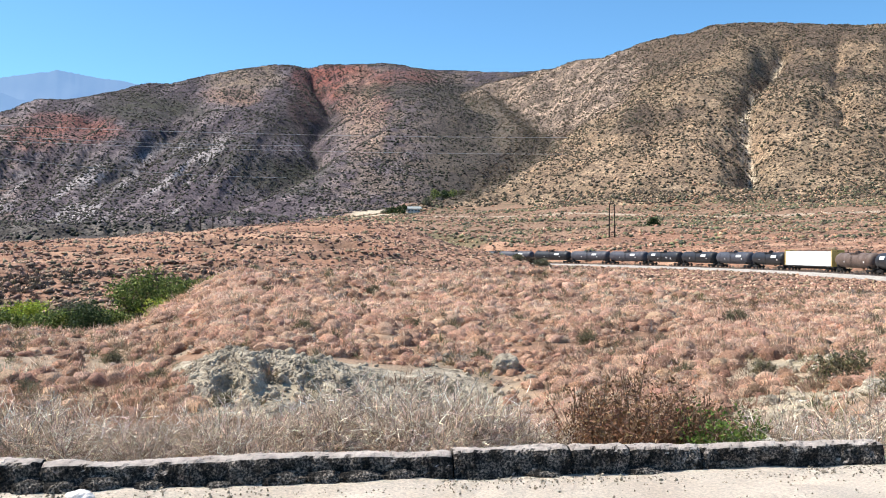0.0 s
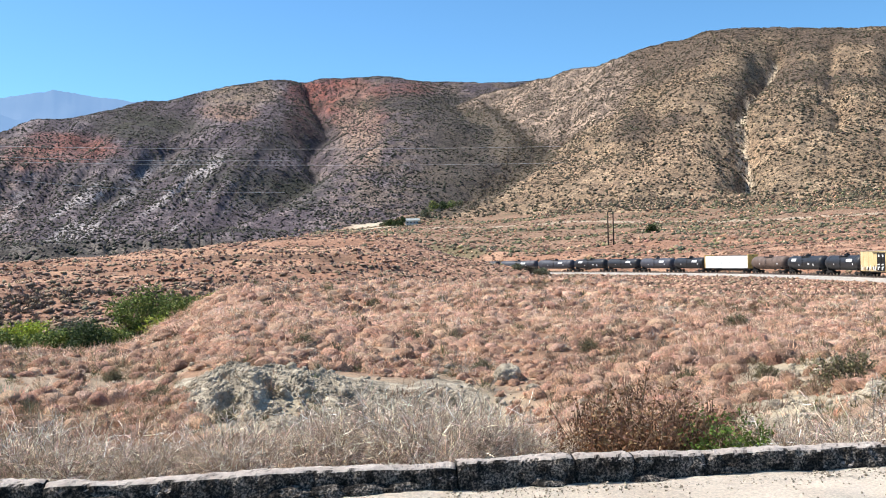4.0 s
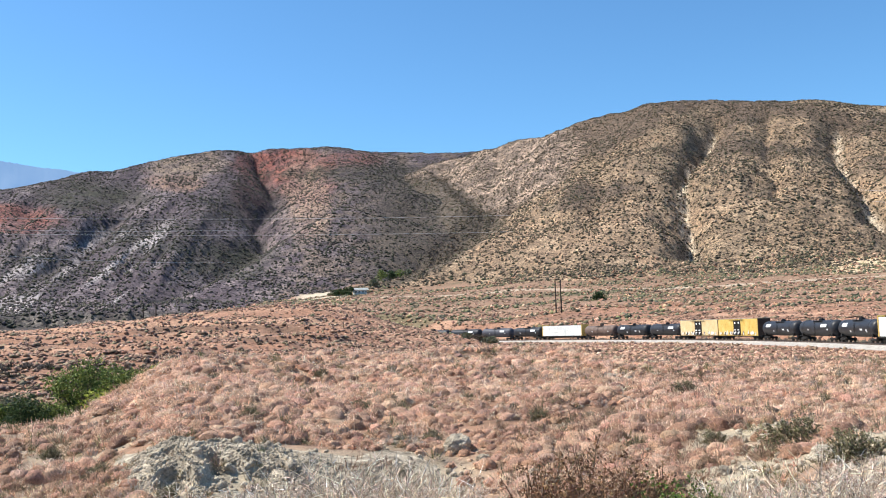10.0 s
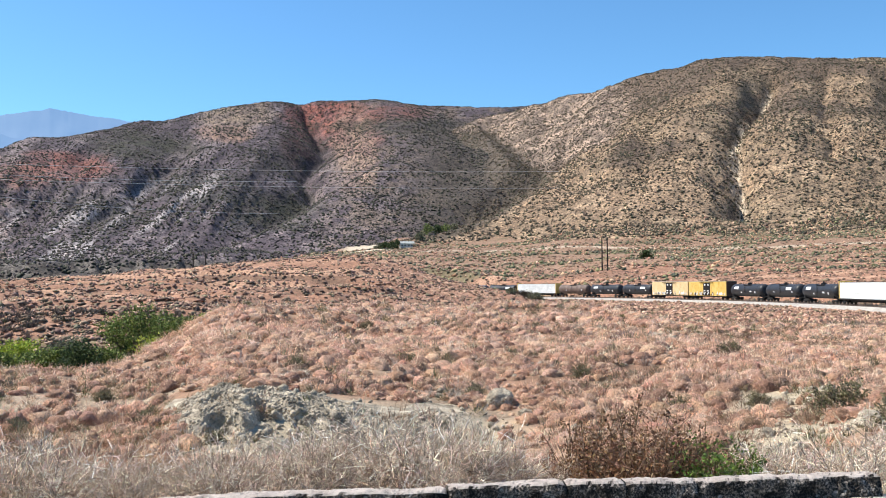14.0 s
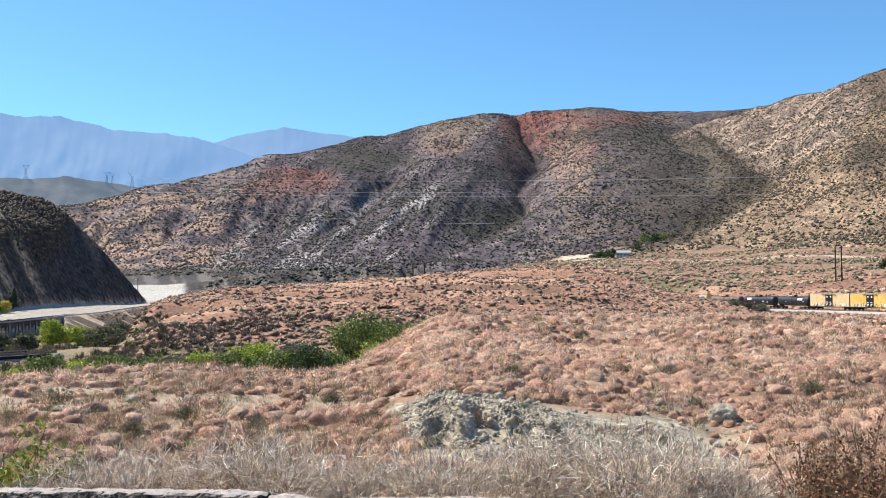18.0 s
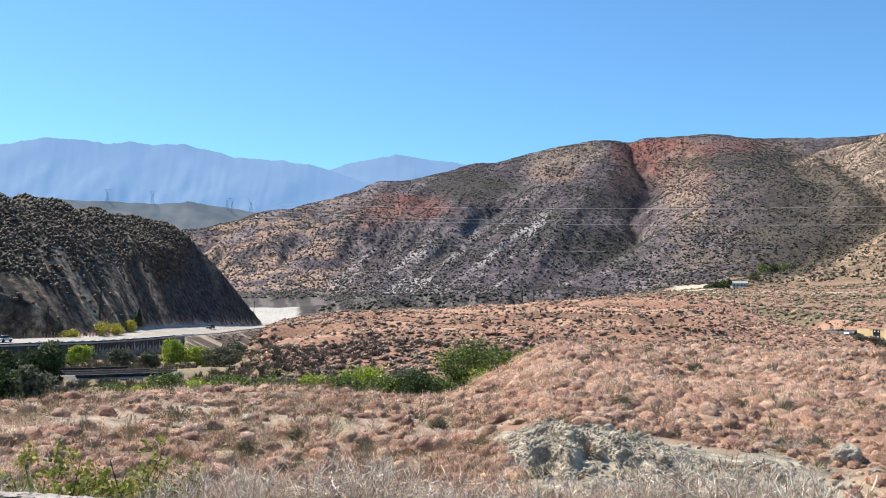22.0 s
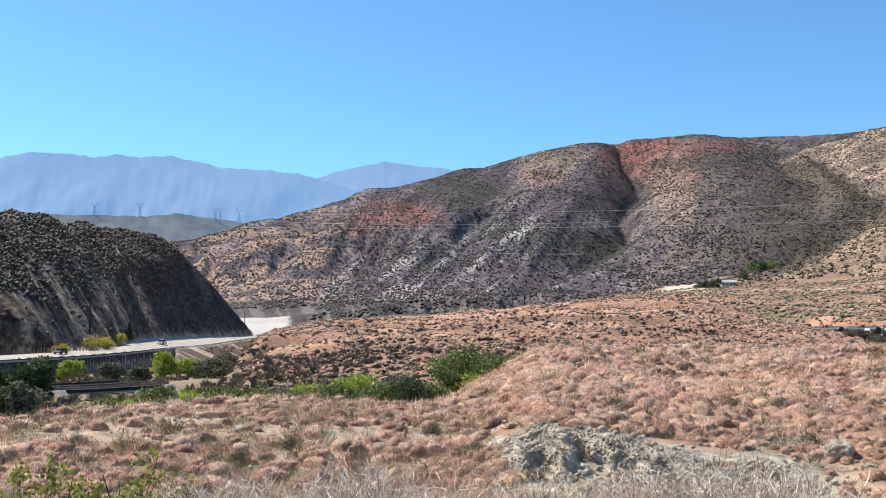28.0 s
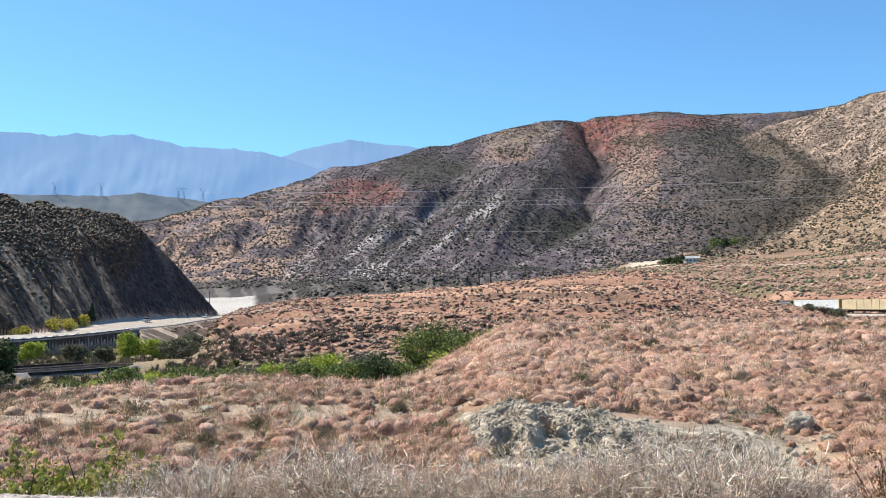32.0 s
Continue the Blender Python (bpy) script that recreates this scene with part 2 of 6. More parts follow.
def terrain(x, y):
    """Height of the ground and the hill it belongs to (0: none), at arrays of places."""
    x, y = np.asarray(x, float), np.asarray(y, float)
    az, r = np.degrees(np.arctan2(x, y)), np.hypot(x, y)
    base = land(az, r)
    ahead = smooth(6.9, 9, r) * smooth(100, 75, np.abs(az))
    base = base + ahead * (fbm(x / 9, y / 9, 4, 3) * np.clip(r / 110, .05, .55) + fbm(x / 45, y / 45, 3, 8) * np.clip((r - 90) / 200, 0, 1.0))
    saw = ledge(x, y)
    base = base + (smooth(0, .22, saw) - saw) * 1.9 * smooth(128, 165, r) * smooth(420, 360, r) * smooth(1, -5, az) * smooth(-28.4, -25, az)
    base = np.where(np.abs(az) > 100, -.05, base)
    z, which = base.copy(), np.zeros(x.shape, int)
    far = r > 250
    if far.any():
        xf, yf = x[far], y[far]
        wx, wy = xf + 11 * fbm(xf / 130, yf / 130, 3, 21), yf + 11 * fbm(xf / 130, yf / 130, 3, 33)
        zf, wf = z[far], which[far]
        for hill, slope, rounding, points in RIDGES:
            small = hill == 3
            h = ridge(points, slope, rounding, xf if small else wx, yf if small else wy)
            wf = np.where(h > zf, hill, wf)
            k = 2.0 if small else 9.0
            m = np.maximum(h, zf)
            zf = m + k * np.exp(-np.abs(h - zf) / k) * .5
        for slope, rounding, points in VALLEYS:
            p = [(a_, r_, math.degrees(math.atan2(-rise(r_, e_) - EYE[2], r_))) for a_, r_, e_ in points]
            h = -ridge(p, slope, rounding, xf + .3 * (wx - xf), yf + .3 * (wy - yf))
            zf = np.minimum(h, zf) - 4 * np.exp(-np.abs(h - zf) / 4) * .5 * (zf > base[far] + 12)
        lift = np.clip((zf - base[far]) / 60, 0, 1)
        gully = np.abs(fbm(xf / 95, yf / 95, 3, 51))
        zf = zf + lift * (np.minimum(gully, .45) - .4) * np.where(wf == 3, 11, 5) + lift * fbm(xf / 20, yf / 20, 3, 60) * 1.3 * (wf != 3)
        azf, rf = np.degrees(np.arctan2(xf, yf)), np.hypot(xf, yf)
        below = lift * smooth(1.0, .82, rf / np.interp(azf, [-46, -35, -22, -12, 10, 14, 30], [1120, 1200, 1350, 1500, 1640, 1270, 1270]))
        spur = azf - 10 * np.log(rf / 1000)
        zf = zf + (wf == 1) * below * smooth(-7, -15, azf) * ((np.abs(fbm(spur * .5, np.log(rf) * 2, 3, 52)) - .3) * 9 + (np.abs(fbm(spur * 1.5, np.log(rf) * 5, 3, 53)) - .3) * 5)
        spur = azf - 4 * np.log(rf / 1000)
        zf = zf + (wf == 2) * below * (np.abs(fbm(spur * .9, np.log(rf) * 4, 3, 54)) - .3) * 3.5
        zf = zf + (wf == 1) * (np.hypot(xf, yf) < 640) * 1.6 * fbm(np.degrees(np.arctan2(xf, yf)) * 2.4, xf * 0, 3, 142)
        zf = zf + (wf == 3) * lift * 3.4 * fbm(yf / 7 + xf / 50, xf / 60, 3, 66) * smooth(-34.6, -36.2, np.degrees(np.arctan2(xf, yf)))
        for depth, width, line in GULLIES:
            p = np.array([polar(a, r) for a, r in line])
            d, _ = near_line(p[:, 0], p[:, 1], p[:, 0] * 0, xf + 5 * fbm(xf / 30, yf / 30, 3, 61), yf)
            zf = zf - depth * np.exp(-np.abs(d / width) ** 1.3)
        z[far], which[far] = zf, wf
    # the cuttings of the railway, the old highway and the second railway
    for line, half, bank in ((np.stack([TRACK_X, TRACK_Y, TRACK_Z - .8], -1), 9.5, .62), (SECOND_P - (0, 0, .3), 5.5, .7)):
        d, lz = near_line(line[:, 0], line[:, 1], line[:, 2], x, y)
        rest = np.maximum(d - half, 0)
        if half == 9.5:      # the bench in front of the line lies open and low
            open_side = (az > 5.3) & (r < 340) & (d < 60)
            _, lr = near_line(line[:, 0], line[:, 1], np.hypot(line[:, 0], line[:, 1]), x, y)
            bank = np.where(open_side & (r < lr), .012, bank)
        z = np.where(d < 60, np.clip(z, lz - rest * bank, lz + rest * bank), z)
    # the old highway: level between its edges, a wall or a fill below it, the hill's cut above it
    side = (az < -28.6) & (az > -66) & (r > 120) & (r < 520)
    ri, zi, ro, zo = road_at(az)
    down, up = np.maximum(ri - r, 0), np.maximum(r - ro, 0)
    fill = np.interp(az, [-35.4, -34.7], [4.0, .17])
    low = np.where(down < 75, np.maximum(np.minimum(z, -9.2), zi - fill * down - .1), z)
    high = np.clip(z, zo - .3 * up, zo + .12 * up + .5 * np.maximum(up - 3, 0))
    deck = zi + (zo - zi) * np.clip((r - ri) / (ro - ri), 0, 1) - .1
    which = np.where(side & (r < ro + 5), 0, which)
    z = np.where(side, np.where(r < ri, low, np.where(r > ro, high, deck)), z)
    return z, which


# ---- materials ----
def nodes_of(name, rough=0.9, metal=0.0):
    m = bpy.data.materials.new(name)
    m.use_nodes = True
    t = m.node_tree
    b = t.nodes["Principled BSDF"]
    b.inputs["Roughness"].default_value, b.inputs["Metallic"].default_value = rough, metal
    b.inputs["Specular IOR Level"].default_value = 0.25
    return m, t, b


def link(t, a, b):
    t.links.new(a, b)


def noise_node(t, scale, detail=6, rough=0.6, coord="Object"):
    c = t.nodes.new("ShaderNodeTexCoord")
    n = t.nodes.new("ShaderNodeTexNoise")
    n.inputs["Scale"].default_value, n.inputs["Detail"].default_value, n.inputs["Roughness"].default_value = scale, detail, rough
    link(t, c.outputs[coord], n.inputs["Vector"])
    return n


def ramp(t, fac, stops):
    r = t.nodes.new("ShaderNodeValToRGB")
    e = r.color_ramp.elements
    while len(e) < len(stops):
        e.new(0.5)
    for k, (p, c) in zip(e, stops):
        k.position, k.color = p, (*c, 1)
    link(t, fac, r.inputs[0])
    return r


def mix(t, kind, fac, a, b):
    m = t.nodes.new("ShaderNodeMix")
    m.data_type, m.blend_type = "RGBA", kind
    if isinstance(fac, float):
        m.inputs[0].default_value = fac
    else:
        link(t, fac, m.inputs[0])
    for s, v in ((m.inputs[6], a), (m.inputs[7], b)):
        if isinstance(v, tuple):
            s.default_value = (*v, 1)
        else:
            link(t, v, s)
    return m.outputs[2]


def bumped(t, b, height, strength, distance):
    n = t.nodes.new("ShaderNodeBump")
    n.inputs["Strength"].default_value, n.inputs["Distance"].default_value = strength, distance
    link(t, height, n.inputs["Height"])
    link(t, n.outputs[0], b.inputs["Normal"])


def plain(name, dark, light, scale=3.0, rough=0.85, metal=0.0, bump=0.3, depth=0.02, fine=18.0):
    """Two colours mixed by a coarse and a fine noise, with relief."""
    m, t, b = nodes_of(name, rough, metal)
    n, f = noise_node(t, scale), noise_node(t, scale * fine, 3)
    r = ramp(t, n.outputs["Fac"], [(0.3, dark), (0.7, light)])
    g = ramp(t, f.outputs["Fac"], [(0.3, (.72, .72, .72)), (0.7, (1.15, 1.15, 1.15))])
    link(t, mix(t, "MULTIPLY", 1.0, r.outputs[0], g.outputs[0]), b.inputs["Base Color"])
    bumped(t, b, f.outputs["Fac"], bump, depth)
    return m


def soil_material(name, scale, depth, far=False):
    """Ground: soil colour from the terrain's own attribute, broken up by noise of two sizes."""
    m, t, b = nodes_of(name, 0.95)
    a = t.nodes.new("ShaderNodeAttribute")
    a.attribute_name = "soil"
    n, f = noise_node(t, scale, 8, .65), noise_node(t, scale * (4 if far else 9), 4, .7)
    g = ramp(t, n.outputs["Fac"], [(0.28, (.40, .37, .35)), (0.5, (1, 1, 1)), (0.75, (1.55, 1.46, 1.34))])
    h = ramp(t, f.outputs["Fac"], [(0.36, (.32, .31, .30)), (0.52, (.95, .95, .95)), (0.68, (1.75, 1.68, 1.58))] if far else [(0.3, (.7, .7, .7)), (0.7, (1.25, 1.25, 1.25))])
    c = mix(t, "MULTIPLY", 1.0, a.outputs["Color"], g.outputs[0])
    link(t, mix(t, "MULTIPLY", 1.0, c, h.outputs[0]), b.inputs["Base Color"])
    bumped(t, b, n.outputs["Fac"], .6, depth)
    return m


def plant_material(name, through_light=0.25, spread=0.35):
    """Leaves, blades and twigs: colour from the plant's attribute, each blade a little lighter or darker."""
    m, t, b = nodes_of(name, 0.75)
    a = t.nodes.new("ShaderNodeAttribute")
    a.attribute_name = "tint"
    g = t.nodes.new("ShaderNodeNewGeometry")
    r = ramp(t, g.outputs["Random Per Island"], [(0, (1 - spread,) * 3), (1, (1 + spread,) * 3)])
    c = mix(t, "MULTIPLY", 1.0, a.outputs["Color"], r.outputs[0])
    link(t, c, b.inputs["Base Color"])
    if through_light:
        tr = t.nodes.new("ShaderNodeBsdfTranslucent")
        link(t, c, tr.inputs[0])
        ms = t.nodes.new("ShaderNodeMixShader")
        ms.inputs[0].default_value = through_light
        link(t, b.outputs[0], ms.inputs[1])
        link(t, tr.outputs[0], ms.inputs[2])
        link(t, ms.outputs[0], t.nodes["Material Output"].inputs[0])
    return m


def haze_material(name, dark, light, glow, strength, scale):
    """Far backdrop mountains: haze of miles of lit air emitted as pale blue glow."""
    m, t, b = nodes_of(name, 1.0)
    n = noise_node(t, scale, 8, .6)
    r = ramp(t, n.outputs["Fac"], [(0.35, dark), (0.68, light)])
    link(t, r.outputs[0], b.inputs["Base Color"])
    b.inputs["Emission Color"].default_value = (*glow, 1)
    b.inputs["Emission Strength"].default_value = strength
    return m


M_GROUND = soil_material("dry_ground", 1.3, .12)
M_HILL = soil_material("hill_soil", .14, 1.8, True)
M_GRASS = plant_material("dry_grass", .28, .4)
M_LEAF = plant_material("leaves", .2, .45)
M_TWIG = plant_material("dry_twigs", .05, .5)


def tuft_material():
    """The matted body of a grass tuft, mottled and rough."""
    m = plant_material("matted_grass", .15, .15)
    t = m.node_tree
    b = t.nodes["Principled BSDF"]
    n = noise_node(t, 13, 6, .8)
    old = b.inputs["Base Color"].links[0].from_socket
    r = ramp(t, n.outputs["Fac"], [(0.36, (.38, .35, .33)), (0.5, (.95, .95, .95)), (0.64, (1.4, 1.38, 1.36))])
    link(t, mix(t, "MULTIPLY", 1.0, old, r.outputs[0]), b.inputs["Base Color"])
    bumped(t, b, n.outputs["Fac"], 1.0, .12)
    return m


M_TUFT = tuft_material()
M_SCRUB = plant_material("far_scrub", .0, .45)
def kerb_material(name, dusty):
    """Dark rough concrete, gritty; where dusty, its upper faces are painted pale and sunlit."""
    m, t, b = nodes_of(name, .95)
    n, f, d = noise_node(t, 2.5, 6), noise_node(t, 62, 3, .65), noise_node(t, 9, 5)
    r = ramp(t, n.outputs["Fac"], [(0.32, (.042, .036, .031)), (0.68, (.18, .157, .136))])
    # blotches in colour only, standing in for shaded hollows of the face
    pits = ramp(t, d.outputs["Fac"], [(0.42, (.2, .2, .2)), (0.54, (1.25, 1.25, 1.25))])
    k = ramp(t, f.outputs["Fac"], [(0.42, (.2, .2, .2)), (0.51, (.8, .8, .8)), (0.6, (2.5, 2.4, 2.3))])
    g = t.nodes.new("ShaderNodeNewGeometry")
    s = t.nodes.new("ShaderNodeSeparateXYZ")
    link(t, g.outputs["True Normal"], s.inputs[0])
    up = ramp(t, s.outputs["Z"], [(0.72, (0, 0, 0)), (0.92, (1, 1, 1))])
    face = mix(t, "MULTIPLY", 1.0, mix(t, "MULTIPLY", 1.0, r.outputs[0], k.outputs[0]), pits.outputs[0])
    sunlit_dust = ramp(t, d.outputs["Fac"], [(0.3, (.50, .41, .35)), (0.6, (.74, .63, .55))])
    link(t, mix(t, "MIX", up.outputs[0], face, sunlit_dust.outputs[0]) if dusty else face, b.inputs["Base Color"])
    bumped(t, b, f.outputs["Fac"], 1.0, .05)
    return m


M_KERB, M_MORTAR = kerb_material("rough_kerb_concrete", True), kerb_material("slumped_mortar", False)
M_SHOULDER = plain("sandy_shoulder", (.70, .61, .51), (.86, .77, .66), 1.2, .95, 0, .5, .012, 40)
M_ROCK = plain("pale_rock", (.17, .14, .10), (.66, .56, .42), 1.7, .92, 0, 1.0, .12, 7)
M_BALLAST = plain("ballast", (.30, .27, .24), (.46, .42, .37), .8, .95, 0, .8, .05, 12)
M_RAIL = plain("rail_steel", (.16, .11, .08), (.26, .19, .15), 2, .5, .8, .1)
M_TIE = plain("sleeper_wood", (.07, .055, .045), (.13, .10, .08), 3, .9)
M_OLDBALLAST = plain("old_ballast", (.17, .155, .14), (.30, .275, .25), .8, .95, 0, .8, .05, 12)
M_ASPHALT = plain("old_asphalt", (.32, .28, .235), (.44, .39, .33), .25, .9, 0, .3, .01, 20)
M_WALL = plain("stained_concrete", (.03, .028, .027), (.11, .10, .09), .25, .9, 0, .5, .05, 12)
M_POLE = plain("pole_wood", (.035, .028, .024), (.06, .05, .04), 2, .9)
M_POST = plain("weathered_post", (.20, .13, .09), (.34, .24, .17), 2, .9)
M_BARK = plain("bark", (.09, .07, .05), (.17, .14, .11), 3, .95)
M_TANK = plain("tank_black_paint", (.020, .021, .024), (.045, .046, .05), .7, .42, 0, .15, .01)
M_TANK_GREY = plain("tank_grey_paint", (.05, .052, .062), (.10, .10, .115), .7, .45, 0, .15, .01)
M_TANK_BROWN = plain("tank_rusty_paint", (.10, .065, .05), (.19, .14, .115), .6, .6, 0, .2, .01)
M_BLACK = plain("underframe_black", (.012, .011, .010), (.03, .027, .025), 2, .8)
M_WHEEL = plain("wheel_steel", (.03, .025, .022), (.07, .06, .05), 3, .6, .5)
M_YELLOW = plain("boxcar_yellow_paint", (.60, .38, .08), (.74, .52, .17), .5, .6, 0, .15, .01)
M_FADED = plain("faded_boxcar_paint", (.64, .46, .22), (.76, .58, .33), .5, .65, 0, .15, .01)
M_ROOFCAR = plain("boxcar_roof_steel", (.35, .30, .22), (.5, .45, .36), .8, .5, .3)
M_ENDCAR = plain("boxcar_rusty_end", (.055, .035, .026), (.11, .07, .05), .8, .8)
M_WRAP = plain("white_lumber_wrap", (.62, .64, .61), (.78, .80, .77), .4, .5, 0, .35, .03)
M_WRAP_TAN = plain("tan_lumber_wrap", (.52, .41, .24), (.66, .55, .34), .5, .6, 0, .3, .02)
M_WHITE = plain("white_stencil", (.6, .6, .58), (.8, .8, .78), 2, .7)
M_PALESTONE = plain("pale_stone", (.55, .50, .46), (.82, .77, .72), 9, .85, 0, .6, .02, 6)
M_HOUSE = plain("white_house_paint", (.6, .6, .57), (.75, .75, .72), .6, .8)
M_ROOF = plain("house_roof", (.28, .30, .28), (.42, .44, .42), .8, .8)
M_GLASS = plain("dark_window", (.02, .025, .03), (.04, .045, .05), 1, .1)
M_WIRE = plain("wire_aluminium", (.45, .44, .43), (.6, .59, .58), 1, .5, .3)
# tower steel pale and bluish: the haze before it is in the colour
M_TOWER = plain("haze_blue_tower_steel", (.22, .30, .40), (.30, .38, .47), 1, .6, .3)
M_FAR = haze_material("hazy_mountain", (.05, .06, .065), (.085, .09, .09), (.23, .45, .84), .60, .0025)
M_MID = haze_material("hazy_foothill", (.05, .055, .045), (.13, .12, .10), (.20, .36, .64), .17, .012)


# ---- mesh helpers ----
def mesh_np(name, verts, faces, material, colour=None, attribute="tint", shade=False):
    """A mesh from arrays of vertices and equal-sided faces, with one colour a vertex."""
    me = bpy.data.meshes.new(name)
    verts, faces = np.asarray(verts, np.float32), np.asarray(faces, np.int32)
    n, k = faces.shape
    me.vertices.add(len(verts))
    me.vertices.foreach_set("co", verts.ravel())
    me.loops.add(n * k)
    me.loops.foreach_set("vertex_index", faces.ravel())
    me.polygons.add(n)
    me.polygons.foreach_set("loop_start", np.arange(0, n * k, k, dtype=np.int32))
    if shade:
        me.polygons.foreach_set("use_smooth", np.ones(n, bool))
    if colour is not None:
        c = me.color_attributes.new(attribute, "FLOAT_COLOR", "POINT")
        c.data.foreach_set("color", np.concatenate([colour, np.ones((len(verts), 1))], 1).astype(np.float32).ravel())
    me.update(calc_edges=True)
    me.materials.append(material)
    return me


def thing_np(name, me, label, category, group="", kind="", at=None):
    ob = tagged(new(name, me), label, category, group, kind)
    if at is not None:
        ob.matrix_basis = at
    return ob


def part(name, bm, material, parent, label=""):
    """One mesh object from a bmesh, under a thing or a part."""
    me = bpy.data.meshes.new(name)
    bm.to_mesh(me)
    bm.free()
    me.materials.append(material)
    ob = new(name, me)
    ob.parent = parent
    if label:
        ob["label"] = label
    return ob


def box(bm, x, y, z, sx, sy, sz, bevel=0.0, turn=0.0):
    """A box centred at x, y with its foot at z."""
    m = Matrix.Translation((x, y, z + sz / 2)) @ Matrix.Rotation(turn, 4, "Z") @ Matrix.Diagonal((sx, sy, sz, 1))
    g = bmesh.ops.create_cube(bm, size=1, matrix=m)["verts"]
    if bevel:
        edges = list({e for v in g for e in v.link_edges})
        bmesh.ops.bevel(bm, geom=edges, offset=bevel, segments=1, affect="EDGES")


def rod(bm, p, q, r0, r1=None, seg=8):
    """A tapered rod from p to q."""
    p, q = Vector(p), Vector(q)
    m = Matrix.Translation((p + q) / 2) @ (q - p).to_track_quat("Z", "Y").to_matrix().to_4x4()
    bmesh.ops.create_cone(bm, cap_ends=True, segments=seg, radius1=r0, radius2=r0 if r1 is None else r1, depth=(q - p).length, matrix=m)


def fresh():
    return bmesh.new()


# ---- the ground: one sheet from the kerb to the horizon, the hills cut out of it as pieces of their own ----
def pale_slope(az, r, x, y):
    """The washed-out pale slopes: below the mound's bank and to the right."""
    n = fbm(x / 3.2, y / 3.2, 4, 171) * .5
    bank = smooth(-17, -13, az) * smooth(8, 2, az) * smooth(25, 28, r) * smooth(36, 32.5, r)
    right = smooth(14.5, 18, az) * smooth(20, 24, r + 3 * n) * smooth(42, 35, r + 5 * n) * smooth(-.3, .15, n)
    spots = .7 * smooth(.5, .8, fbm(x / 4, y / 4, 4, 181)) * smooth(26, 30, r) * smooth(60, 45, r)
    return np.clip(np.maximum(np.maximum(bank, right), spots * .8) + n * .3 * bank, 0, 1)


def soil_colours(x, y, z, which):
    az, r = np.degrees(np.arctan2(x, y)), np.hypot(x, y)
    el = np.degrees(np.arctan2(z - EYE[2], r))
    n1, n2 = fbm(x / 30, y / 30, 4, 101), fbm(x / 6, y / 6, 4, 111)
    big = fbm(x / 160, y / 160, 4, 121)

    def blend(c, colour, w):
        w = np.clip(w, 0, 1)[:, None]
        return c * (1 - w) + np.array(colour) * w
    c = np.tile(np.array((.235, .14, .09)), (len(x), 1))                    # soil under the dry grass
    c = blend(c, (.42, .30, .20), smooth(.15, .8, n2) * .8)                # bare sandy spots
    c = blend(c, (.285, .152, .097), smooth(112, 140, r) * .95)
    c = blend(c, (.24, .165, .11), smooth(-14, -20, az) * smooth(70, 58, r) * .85)
    c = blend(c, (.44, .36, .265), smooth(-16, -20, az) * smooth(28, 32, r) * smooth(52, 44, r) * smooth(.25, .6, fbm(x / 5, y / 5, 4, 46)) * .5)               # redder plain beyond the creek
    c = blend(c, (.47, .285, .185), smooth(120, 170, r) * smooth(.0, .8, fbm(x / 40, y / 11, 4, 102)) * .8)
    c = blend(c, (.17, .105, .07), smooth(112, 140, r) * smooth(.35, .75, fbm(x / 34, y / 9, 4, 104)) * .75)
    c = blend(c, (.40, .36, .28), smooth(34, 24, r) * .6 * smooth(-.5, .5, n2))   # pale slope below the kerb
    c = blend(c, (.35, .295, .21), pale_slope(az, r, x, y))
    c = blend(c, (.25, .16, .105), smooth(370, 450, r) * smooth(-10, 2, az) * .85)
    c = blend(c, (.12, .11, .06), smooth(320, 380, r) * smooth(-8, 0, az) * smooth(.15, .5, fbm(x / 70, y / 16, 3, 103)) * .8)
    c = blend(c, (.46, .38, .28), smooth(6, 3, np.abs(r - 565 - 12 * np.sin(az * .25))) * smooth(-8, -2, az) * (which == 0) * .8)
    c = blend(c, (.50, .42, .31), smooth(2.2, 1.2, np.abs(az + 3.9)) * smooth(600, 640, r) * (el < 2.4))  # terraces below the tan hill
    c = blend(c, (.055, .045, .04), smooth(405, 435, r) * smooth(-13, -16, az) * (which < 2))
    c = blend(c, (.42, .39, .345), smooth(400, 440, r) * smooth(-28.0, -28.3, az + n2 * .15) * smooth(640, 610, r))
    # the fill below the old highway, streaked downhill; banks of the creek
    ri, _, ro, _ = road_at(az)
    along = x * math.sin(radians(-23)) + y * math.cos(radians(-23))
    fill = smooth(-35.9, -35.4, az) * smooth(-30.2, -30.8, az) * smooth(70, 50, ri - r) * (r < ri)
    c = blend(c, (.10, .075, .055), fill)
    c = blend(c, (.42, .33, .245), fill * smooth(.25, .6, fbm(along / 2.2, along * 0, 3, 105)))
    c = blend(c, (.46, .40, .33), (az < -28.6) * (az > -50) * smooth(-2, -1, r - ri) * smooth(4, 2, r - ro))
    creek = (z < -5.0) * smooth(80, 95, r) * smooth(260, 230, r) * smooth(-8, -12, az)
    c = blend(c, (.20, .165, .09), creek * .8)
    tan = (which == 2) * 1.0
    n3 = fbm(x / 14, y / 14, 4, 161)
    c = blend(c, (.212, .148, .095), tan)
    c = blend(c, (.345, .25, .162), tan * smooth(.0, .6, n3 + .3 * big) * .9)
    c = blend(c, (.19, .14, .092), tan * smooth(.1, .6, fbm(x / 38, y / 38, 4, 133)) * .7)
    c = blend(c, (.34, .225, .145), tan * smooth(-.2, .7, big + .3 * n1) * smooth(9, 4, el) * .6)
